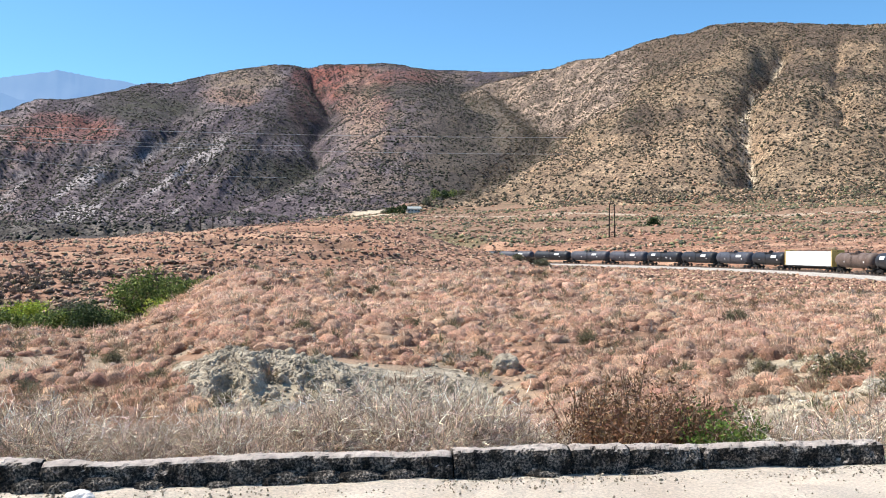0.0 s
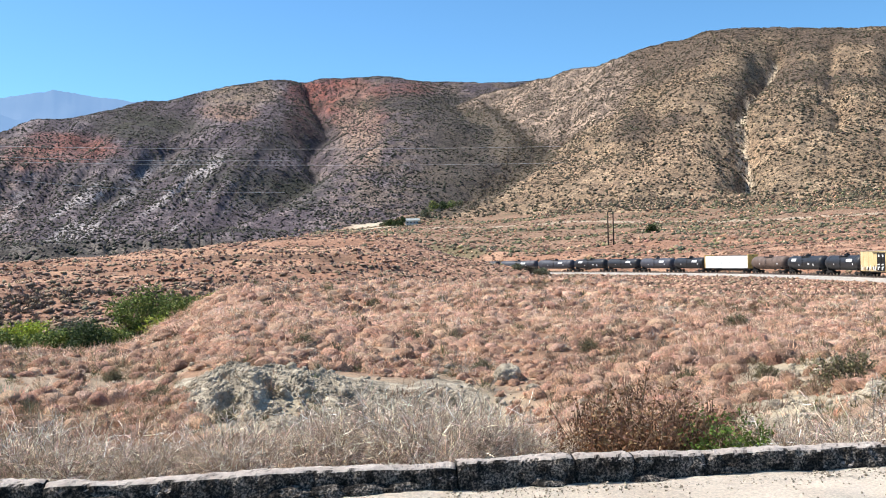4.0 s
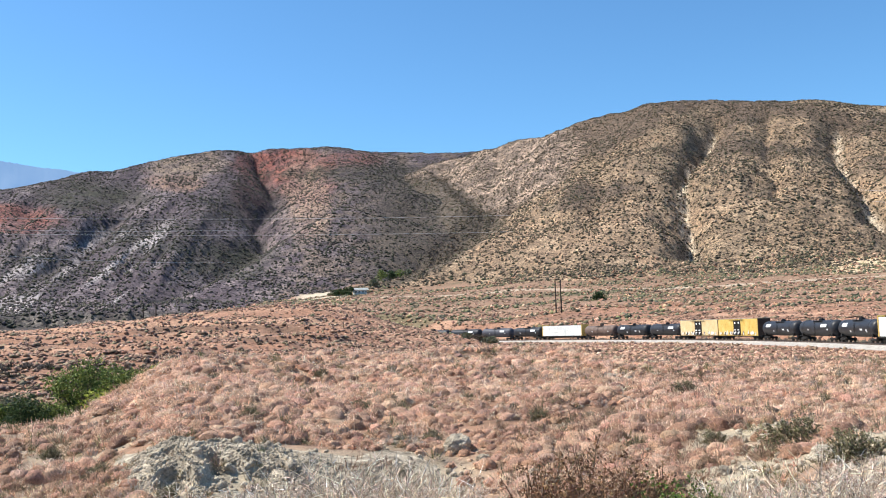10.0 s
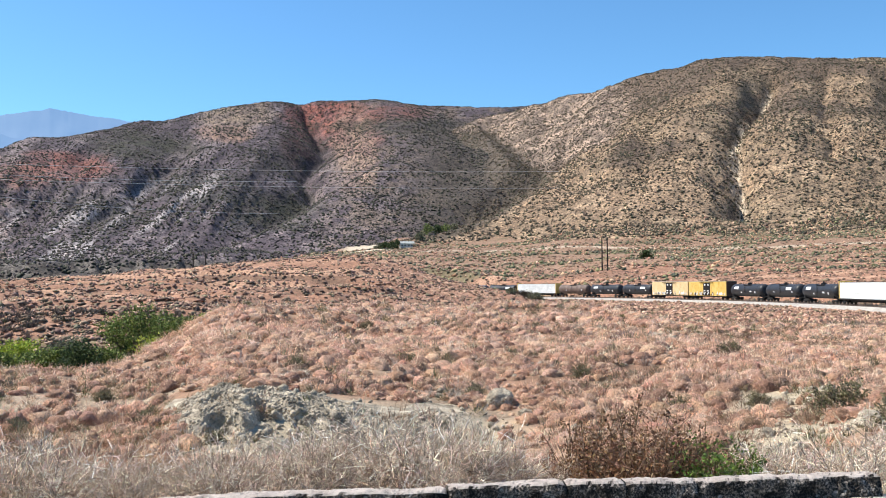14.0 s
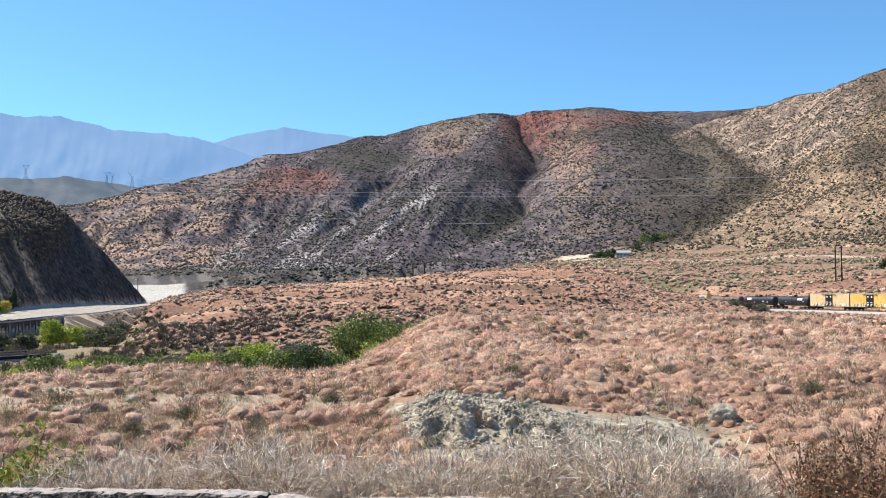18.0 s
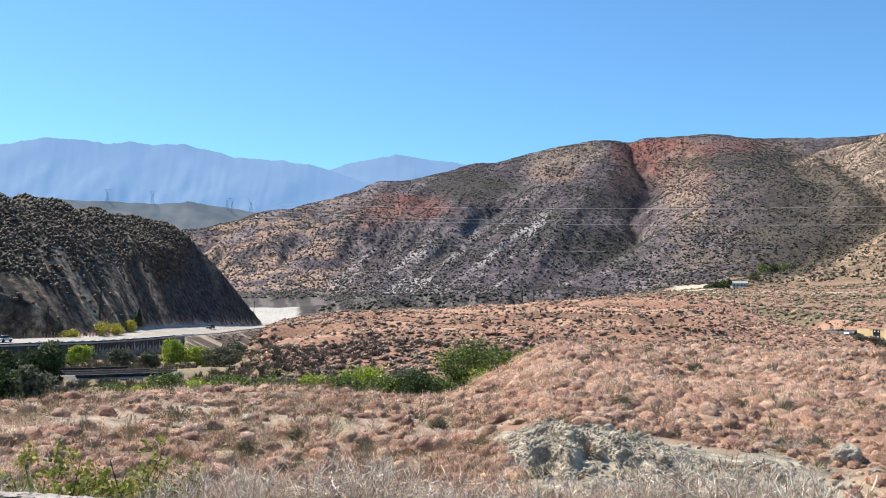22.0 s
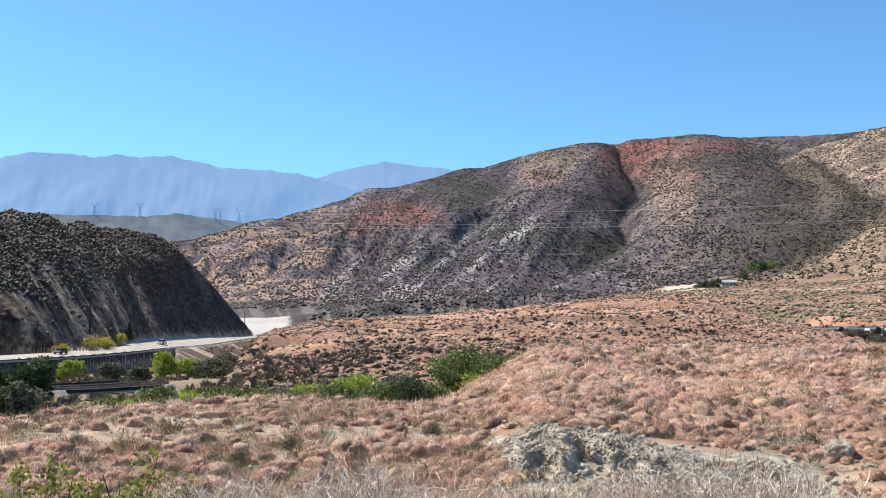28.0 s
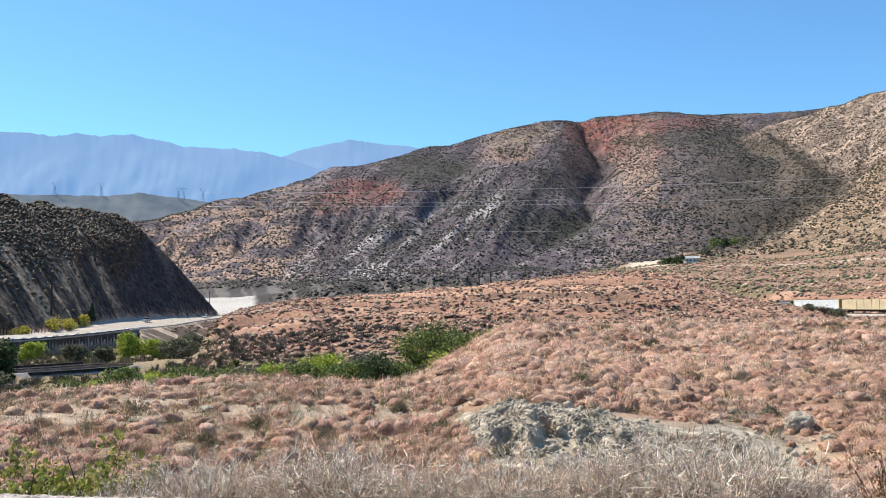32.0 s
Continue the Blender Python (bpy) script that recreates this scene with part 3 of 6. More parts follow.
    for k, (depth, width, line) in enumerate(GULLIES[2:4]):
        p = np.array([polar(a_, r_) for a_, r_ in line])
        d, _ = near_line(p[:, 0], p[:, 1], p[:, 0] * 0, x, y)
        c = blend(c, (.50, .43, .33), tan * smooth(7, 2, d) * smooth(.2, .7, np.abs(n2) + .3) * .8)
    c = blend(c, (.105, .075, .055), tan * smooth(-.05, .35, fbm(x / 90, y / 90, 4, 131) + (el - 9.8) * .2) * .85)
    c = blend(c, (.62, .47, .30), smooth(500, 540, r) * smooth(25.2, 26.4, az) * smooth(31, 29, az) * smooth(2.2, 2.5, el) * smooth(3.3, 2.9, el + n1 * .3) * .8)
    edge = np.interp(az, [-6, -.1, 2.3, 4, 7.1, 9.1, 10.8, 13], [2.4, 2.8, 3.7, 4.5, 6.5, 7.7, 8.4, 11])
    above = tan * smooth(0, .35, el - edge) * smooth(13, 10, az)
    c = blend(c, (.19, .142, .11), above)
    c = blend(c, (.36, .265, .20), above * smooth(7, 8.2, el + n1 * .5) * smooth(-.2, .35, n3))
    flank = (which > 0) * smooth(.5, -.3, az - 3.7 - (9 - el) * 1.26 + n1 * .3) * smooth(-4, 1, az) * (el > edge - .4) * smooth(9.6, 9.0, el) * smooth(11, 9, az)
    brown = np.maximum((which == 1) * 1.0, smooth(620, 660, r) * smooth(-8, -14, az) * (which == 0))

    def spot(a0, e0, wa, we, soft_=.6):
        """A patch on the hillside round an azimuth and elevation, with a ragged edge."""
        q = ((az - a0) / wa) ** 2 + ((el - e0) / we) ** 2
        return brown * smooth(1 + soft_, 1 - soft_, q + .5 * n1 + .35 * n3)
    # the brown soil leans bluish: haze over the hill is in its colour
    c = blend(c, (.080, .062, .072), brown)
    c = blend(c, (.18, .145, .15), brown * smooth(-.1, .5, .5 * n3 + .8 * fbm((az - 1.2 * el) * 1.3, el * .5, 4, 143)))
    c = blend(c, (.155, .115, .088), brown * smooth(-9, -4, az) * smooth(-.3, .4, n3) * .8)
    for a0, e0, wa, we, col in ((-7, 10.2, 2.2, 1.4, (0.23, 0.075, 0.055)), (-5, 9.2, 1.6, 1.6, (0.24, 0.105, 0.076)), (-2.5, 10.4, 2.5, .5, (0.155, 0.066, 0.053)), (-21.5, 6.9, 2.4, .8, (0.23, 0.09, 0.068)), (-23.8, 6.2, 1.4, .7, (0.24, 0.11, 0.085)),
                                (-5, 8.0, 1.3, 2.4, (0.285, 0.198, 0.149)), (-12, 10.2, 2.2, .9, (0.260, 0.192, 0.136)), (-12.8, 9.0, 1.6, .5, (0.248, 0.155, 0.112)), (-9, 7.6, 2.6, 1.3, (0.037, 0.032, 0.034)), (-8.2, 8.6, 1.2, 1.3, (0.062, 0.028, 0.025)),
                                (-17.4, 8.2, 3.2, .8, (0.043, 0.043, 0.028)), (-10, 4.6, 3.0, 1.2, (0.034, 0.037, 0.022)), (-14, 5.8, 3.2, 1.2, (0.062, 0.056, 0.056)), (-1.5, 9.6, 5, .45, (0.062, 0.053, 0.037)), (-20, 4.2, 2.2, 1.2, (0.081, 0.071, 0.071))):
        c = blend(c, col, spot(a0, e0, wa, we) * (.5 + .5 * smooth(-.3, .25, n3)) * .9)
    c = blend(c, (.072, .060, .046), flank * .8)     # the dome's flank under dense brush, its shade away from the sun painted in
    c = blend(c, (.31, .205, .15), brown * smooth(-23, -28, az) * smooth(-.4, .3, n3 + n1))
    diag = az - 1.2 * el
    rocks = smooth(.1, .45, fbm(diag * 1.5, el * .5, 4, 141)) * smooth(6.0, 4.5, el - .2 * (az + 20))
    c = blend(c, (.36, .325, .32), brown * smooth(-28, -24, az) * smooth(-11, -14, az) * rocks * .8)
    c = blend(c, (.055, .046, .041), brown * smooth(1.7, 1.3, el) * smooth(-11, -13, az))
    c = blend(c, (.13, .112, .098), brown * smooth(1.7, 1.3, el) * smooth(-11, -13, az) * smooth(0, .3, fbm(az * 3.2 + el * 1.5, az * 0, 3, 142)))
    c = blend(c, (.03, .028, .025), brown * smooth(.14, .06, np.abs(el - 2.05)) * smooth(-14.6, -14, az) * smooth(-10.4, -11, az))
    c = blend(c, (.50, .47, .42), smooth(3, 2, np.abs(r - 439)) * smooth(-20, -22, az) * (az > -29))
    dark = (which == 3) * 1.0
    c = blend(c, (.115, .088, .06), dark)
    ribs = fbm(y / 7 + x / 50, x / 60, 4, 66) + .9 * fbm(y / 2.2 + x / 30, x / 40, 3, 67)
    # tan rib crests and dark hollows: raking light put into the soil colour
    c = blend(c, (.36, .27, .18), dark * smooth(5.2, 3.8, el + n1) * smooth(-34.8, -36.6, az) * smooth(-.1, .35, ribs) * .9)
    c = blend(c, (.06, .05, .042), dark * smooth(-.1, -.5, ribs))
    # the nose's shaded right side, darkened in the soil colour
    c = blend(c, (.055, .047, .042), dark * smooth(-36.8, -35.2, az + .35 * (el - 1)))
    return c


def build_ground():
    az = np.concatenate([np.arange(-180, -52, 4.0), np.arange(-52, 36.01, 0.17), np.arange(38, 180.1, 4.0)])
    r = [5.2]
    while r[-1] < 4700:
        k = .0052 if 236 < r[-1] < 400 else .011 if r[-1] < 520 else (.0065 if r[-1] < 1750 else .04)
        r.append(r[-1] * (1 + k))
    r = np.array(r)
    A, R = np.meshgrid(az, r, indexing="ij")
    x, y = polar(A, R)
    z, which = terrain(x.ravel(), y.ravel())
    x, y = x.ravel(), y.ravel()
    verts = np.stack([x, y, z], -1)
    soil = soil_colours(x, y, z, which)
    ni, nj = A.shape
    idx = np.arange(ni * nj).reshape(ni, nj)
    q = np.stack([idx[:-1, :-1], idx[1:, :-1], idx[1:, 1:], idx[:-1, 1:]], -1).reshape(-1, 4)[:, ::-1]
    face_hill = which[q].max(1)
    inner = len(verts)
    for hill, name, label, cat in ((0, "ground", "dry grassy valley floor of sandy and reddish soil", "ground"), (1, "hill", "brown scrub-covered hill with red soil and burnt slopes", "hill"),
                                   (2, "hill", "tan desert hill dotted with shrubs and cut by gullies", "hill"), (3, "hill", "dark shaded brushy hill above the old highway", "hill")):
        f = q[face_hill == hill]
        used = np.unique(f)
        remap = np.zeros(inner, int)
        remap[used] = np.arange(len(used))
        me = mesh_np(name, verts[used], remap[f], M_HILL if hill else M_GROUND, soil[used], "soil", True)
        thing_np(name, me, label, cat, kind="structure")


build_ground()


def build_backdrop():
    """Hazy ranges closing the valley to the left."""
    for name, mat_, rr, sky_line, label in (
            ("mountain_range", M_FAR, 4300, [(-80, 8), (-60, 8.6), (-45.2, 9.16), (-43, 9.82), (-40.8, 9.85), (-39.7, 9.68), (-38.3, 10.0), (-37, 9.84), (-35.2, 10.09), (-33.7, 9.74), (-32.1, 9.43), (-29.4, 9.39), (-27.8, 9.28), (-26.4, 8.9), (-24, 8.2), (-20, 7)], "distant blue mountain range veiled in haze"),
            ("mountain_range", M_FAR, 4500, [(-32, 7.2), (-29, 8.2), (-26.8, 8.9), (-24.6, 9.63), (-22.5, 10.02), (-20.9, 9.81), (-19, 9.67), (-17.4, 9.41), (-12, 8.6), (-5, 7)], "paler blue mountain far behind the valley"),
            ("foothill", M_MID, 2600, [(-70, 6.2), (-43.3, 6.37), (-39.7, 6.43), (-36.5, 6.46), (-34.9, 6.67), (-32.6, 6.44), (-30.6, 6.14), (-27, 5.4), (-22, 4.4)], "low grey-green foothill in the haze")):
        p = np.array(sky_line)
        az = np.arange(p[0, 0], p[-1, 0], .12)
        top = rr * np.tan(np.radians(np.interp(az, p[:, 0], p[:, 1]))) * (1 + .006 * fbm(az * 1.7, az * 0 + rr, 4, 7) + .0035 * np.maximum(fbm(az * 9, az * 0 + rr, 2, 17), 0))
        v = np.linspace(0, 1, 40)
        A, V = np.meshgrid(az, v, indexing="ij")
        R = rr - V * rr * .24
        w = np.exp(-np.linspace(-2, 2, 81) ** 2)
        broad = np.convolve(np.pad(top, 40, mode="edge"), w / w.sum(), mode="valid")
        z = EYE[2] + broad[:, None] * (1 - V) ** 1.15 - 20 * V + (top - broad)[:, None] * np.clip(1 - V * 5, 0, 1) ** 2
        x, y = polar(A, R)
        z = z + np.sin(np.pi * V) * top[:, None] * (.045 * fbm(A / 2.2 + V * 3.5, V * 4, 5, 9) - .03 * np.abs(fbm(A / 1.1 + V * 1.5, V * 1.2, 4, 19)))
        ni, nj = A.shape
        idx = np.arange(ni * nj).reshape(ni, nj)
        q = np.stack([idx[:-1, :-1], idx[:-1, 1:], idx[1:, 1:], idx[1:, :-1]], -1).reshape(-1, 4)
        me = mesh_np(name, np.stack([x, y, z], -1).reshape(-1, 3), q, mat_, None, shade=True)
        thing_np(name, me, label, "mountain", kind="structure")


build_backdrop()


# ---- the roadside: shoulder and rough kerb ----
KERB_A, KERB_B = (-8.2, 5.40), (3.3, 6.90)     # foot of the kerb's road side
KERB_DIR = (Vector(KERB_B) - Vector(KERB_A)).normalized()
KERB_OUT = Vector((-KERB_DIR.y, KERB_DIR.x))


def build_shoulder():
    bm = fresh()
    a = Vector(KERB_A) - KERB_DIR * 30
    b = Vector(KERB_B) + KERB_DIR * 26
    n = 420
    grid = []
    for i in range(n + 1):
        p = a.lerp(b, i / n)
        row = []
        for k, d in enumerate((0.12, 0.0, -0.12, -0.25, -0.45, -.8, -1.4, -2.4, -4, -7, -12, -30)):
            q = p + KERB_OUT * d
            bump = 0.012 * noise.noise((q.x * 1.3, q.y * 1.3, 0)) + (0.03 if k in (1, 2) else 0) * max(0, noise.noise((q.x * 2, q.y * 2, 5)) + .2)
            row.append(bm.verts.new((q.x, q.y, 0.004 + bump)))
        grid.append(row)
    for i in range(n):
        for k in range(11):
            bm.faces.new((grid[i][k], grid[i][k + 1], grid[i + 1][k + 1], grid[i + 1][k]))
    bmesh.ops.solidify(bm, geom=bm.faces[:], thickness=0.15)
    bmesh.ops.recalc_face_normals(bm, faces=bm.faces[:])
    ob = part("road", bm, M_SHOULDER, None)
    tagged(ob, "pale sandy road shoulder beside the low kerb", "road", kind="structure")


build_shoulder()


def kerb_block(length, height, width, seed):
    """A rough weathered block, lying along x from 0, its road side at y = 0."""
    n, ring = max(6, int(length / .016)), []
    outline = [(0, -.06), (-.012, .03), (0, .07), (.006, .11), (.004, height - .045), (.02, height - .012), (.05, height), (width * .5, height + .008), (width - .06, height), (width, height - .05), (width, -.1)]
    fine = []
    for (y0, z0), (y1, z1) in zip(outline[:-1], outline[1:]):
        m = max(1, int(math.hypot(y1 - y0, z1 - z0) / .018))
        fine += [(y0 + (y1 - y0) * k / m, z0 + (z1 - z0) * k / m) for k in range(m)]
    fine.append(outline[-1])
    bm = fresh()
    for i in range(n + 1):
        x = length * i / n
        row = []
        for y, z in fine:
            p = Vector((x * 1.0 + seed * 7.3, y, z))
            face = 1.0 if y < .03 else .35
            end = .008 * max(0, 1 - min(x, length - x) / .04)
            lump = noise.noise(p * 3.5) * .034 + noise.noise(p * 10) * .022 + noise.noise(p * 26) * .014 + noise.noise(p * 55) * .009
            band = .022 * max(0, noise.noise((x * 2.2 + seed, 3, z * 3)) - .05) if z < .12 else 0
            low = noise.noise((x * .9 + seed * 3, 9, 0)) * .014
            row.append(bm.verts.new((x, y - lump * face - band * 2.2 + end, z + (lump * .5 + low * (z > .1) - end * (z > .1) if z > 0 else 0))))
        ring.append(row)
    for i in range(n):
        for k in range(len(fine) - 1):
            bm.faces.new((ring[i][k], ring[i + 1][k], ring[i + 1][k + 1], ring[i][k + 1]))
    for row in (ring[0], ring[-1]):
        try:
            bm.faces.new(row)
        except ValueError:
            pass
    bmesh.ops.recalc_face_normals(bm, faces=bm.faces[:])
    for f in bm.faces:
        f.smooth = True
    return bm


def build_kerb():
    kerb = tagged(new("kerb"), "low rough weathered concrete kerb along the road shoulder", "kerb", kind="structure")
    kerb.matrix_basis = Matrix.Translation((KERB_A[0], KERB_A[1], 0)) @ Matrix.Rotation(math.atan2(KERB_DIR.y, KERB_DIR.x), 4, "Z")
    x, k = 0.0, 0
    for length in (3.2, 2.4, 2.75, .84, .43, .54, 1.42):
        high = .186 + .01 * math.sin(k * 2.3) - (.03 if k == 6 else 0)
        ob = part("kerb_block", kerb_block(length - .012, high, .22, k + 1), M_KERB, kerb)
        ob.matrix_basis = Matrix.Translation((x, random.uniform(-.012, .012), 0))
        x, k = x + length, k + 1
    # lumps of mortar that have slumped out at its foot
    for k, (at, long_, high) in enumerate(((4.9, .25, .10), (5.53, .2, .09), (5.74, .22, .085), (5.99, .26, .10), (6.3, .2, .06), (6.75, .16, .05), (7.19, .28, .10), (7.45, .22, .09), (7.69, .27, .095), (7.95, .22, .09), (9.0, .2, .05), (9.7, .24, .05))):
        bm = fresh()
        bmesh.ops.create_icosphere(bm, subdivisions=4, radius=1)
        for v in bm.verts:
            p = v.co.copy()
            g = 1 + .22 * noise.noise(p * 1.6 + Vector((k * 3.1, 0, 0))) + .10 * noise.noise(p * 5 + Vector((0, k, 0))) + .06 * noise.noise(p * 13)
            v.co = Vector((p.x * long_ * .58, p.y * .075, p.z * high * .62)) * g
        ob = part("mortar_lump", bm, M_MORTAR, kerb)
        ob.matrix_basis = pose(at, -.005, high * .36, 0, 0, k * 7 % 11 - 5)


build_kerb()


# ---- railway ----
def ribbon(name, s0, s1, profile, material, parent, step=4.0, label=""):
    """A strip along the railway; profile: offsets to the left and heights above the rail's foot."""
    bm = fresh()
    rows = []
    for s in np.arange(s0, s1, step):
        x, y, z, h = rail_line(s)
        left = Vector((-math.cos(radians(h)), -math.sin(radians(h)), 0))
        rows.append([bm.verts.new(Vector((x, y, z + dz)) + left * off) for off, dz in profile])
    for a, b in zip(rows[:-1], rows[1:]):
        for k in range(len(profile) - 1):
            bm.faces.new((a[k], a[k + 1], b[k + 1], b[k]))
    bmesh.ops.recalc_face_normals(bm, faces=bm.faces[:])
    return part(name, bm, material, parent, label)


def build_railway():
    track = tagged(new("railway_track"), "single railway track on a pale ballast bed", "railway", kind="structure")
    ribbon("ballast", -240, 560, [(5.4, -.95), (4.6, -.76), (3.3, -.62), (2.3, -.2), (-2.3, -.2), (-4.6, -.75)], M_BALLAST, track)
    for side in (-.75, .75):
        ribbon("rail", -240, 560, [(side - .07, -.18), (side - .035, 0), (side + .035, 0), (side + .07, -.18)], M_RAIL, track, 2.0)
    bm = fresh()
    for s in np.arange(-100, 240, .6):
        x, y, z, h = rail_line(s)
        box(bm, float(x), float(y), float(z) - .3, 2.6, .22, .14, 0, radians(float(h)))
    part("sleepers", bm, M_TIE, track)["kind"] = "stuff"


build_railway()


# ---- freight cars; x runs forward along the track, z up from the rail ----
def bogie(car, x):
    b = part("bogie", (lambda bm: (box(bm, 0, -1.0, .42, 2.3, .16, .34, .04), box(bm, 0, 1.0, .42, 2.3, .16, .34, .04), box(bm, 0, 0, .5, .5, 2.2, .3, .04), bm)[-1])(fresh()), M_BLACK, car)
    b.matrix_basis = Matrix.Translation((x, 0, 0))
    for wx in (-.87, .87):
        bm = fresh()
        for wy in (-.78, .78):
            rod(bm, (wx, wy - .06, .46), (wx, wy + .06, .46), .46, seg=18)
        rod(bm, (wx, -.9, .46), (wx, .9, .46), .08, seg=8)
        part("wheelset", bm, M_WHEEL, b)


def ladder(car, x, y, z0, z1):
    bm = fresh()
    for dx in (-.2, .2):
        rod(bm, (x + dx, y, z0), (x + dx, y, z1), .025, seg=5)
    for k in range(int((z1 - z0) / .36)):
        rod(bm, (x - .2, y, z0 + .2 + k * .36), (x + .2, y, z0 + .2 + k * .36), .02, seg=5)
    part("ladder", bm, M_BLACK, car)


def tank_car(length, paint, label, marks):
    car = tagged(new("tank_car"), label, "tank car", "freight train cars")
    half = length / 2 - .95
    R, zc = 1.52, 2.62
    bm = fresh()
    seg, prof = 28, [(-half, .0), (-half + .02, .5), (-half + .1, .9), (-half + .28, 1.25), (-half + .55, 1.45), (-half + .85, R)]
    xs = prof + [(x, R) for x in np.linspace(-half + 1.6, -.5, 5)] + [(-.3, R + .0)]
    full = xs + [(-x, r) for x, r in reversed(xs)]
    rows = []
    for x, r in full:
        rows.append([bm.verts.new((x, max(r, .02) * math.cos(2 * math.pi * k / seg), zc - .06 * (1 - abs(x) / half) + max(r, .02) * math.sin(2 * math.pi * k / seg))) for k in range(seg)])
    for a, b in zip(rows[:-1], rows[1:]):
        for k in range(seg):
            f = bm.faces.new((a[k], a[(k + 1) % seg], b[(k + 1) % seg], b[k]))
            f.smooth = True
    bmesh.ops.recalc_face_normals(bm, faces=bm.faces[:])
    tank = part("tank", bm, paint, car)
    for x in (-half * .72, half * .72):
        bm = fresh()
        rod(bm, (x - .12, 0, zc), (x + .12, 0, zc), R + .02, seg=28)
        part("saddle_band", bm, paint, tank)
    bm = fresh()
    rod(bm, (0, 0, zc + R - .1), (0, 0, zc + R + .28), .55, seg=16)
    rod(bm, (0, 0, zc + R + .28), (0, 0, zc + R + .42), .3, seg=12)
    part("dome", bm, paint, tank)
    for y in (-.8, .8):
        bm = fresh()
        box(bm, 0, y, zc + R - .18, 3.6, .5, .04)
        for x in (-1.8, -.6, .6, 1.8):
            rod(bm, (x, y, zc + R - .2), (x, y, zc + R + .55), .025, seg=5)
        rod(bm, (-1.8, y, zc + R + .55), (1.8, y, zc + R + .55), .025, seg=5)
        part("walkway", bm, M_BLACK, car)
    for s in (-1, 1):
        bm = fresh()
        box(bm, s * (half - .1), 0, .78, 2.6, .6, .34, .02)
        box(bm, s * (half + .62), 0, .72, .28, 2.7, .36, .02)
        box(bm, s * (half - 1.2), 0, 1.05, .5, 2.5, .55, .03)
        rod(bm, (s * (half + .6), 0, .85), (s * (half + .98), 0, .85), .12)
        part("underframe", bm, M_BLACK, car)
    for s in (-1, 1):
        bogie(car, s * (half - 1.3))
        bm = fresh()
        rod(bm, (s * (half + .55), -1.2, 1.1), (s * (half + .55), -1.2, 2.0), .03, seg=5)
        rod(bm, (s * (half + .55), 1.2, 1.1), (s * (half + .55), 1.2, 2.0), .03, seg=5)
        rod(bm, (s * (half + .55), -1.2, 2.0), (s * (half + .55), 1.2, 2.0), .03, seg=5)
        part("end_rail", bm, M_BLACK, car)
    for y in (-1.56, 1.56):
        ladder(car, 0, y, 1.1, 4.1)
    # white stencilled panels and spots on both sides
    for side in (-1, 1):
        for x, z, w, h in marks:
            bm = fresh()
            steps = 3
            for k in range(steps):
                zz = z + h * k / steps
                ang = math.asin(max(-1, min(1, (zz + h / steps / 2 - zc) / (R + .012))))
                m = Matrix.Translation((x * -side, side * (R + .014) * math.cos(ang), zc + (R + .014) * math.sin(ang))) @ Matrix.Rotation(side * ang, 4, "X") @ Matrix.Diagonal((w, .012, h / steps * 1.15, 1))
                bmesh.ops.create_cube(bm, size=1, matrix=m)
            part("stencil_mark", bm, M_WHITE, tank, "white stencilled panel")
    return car


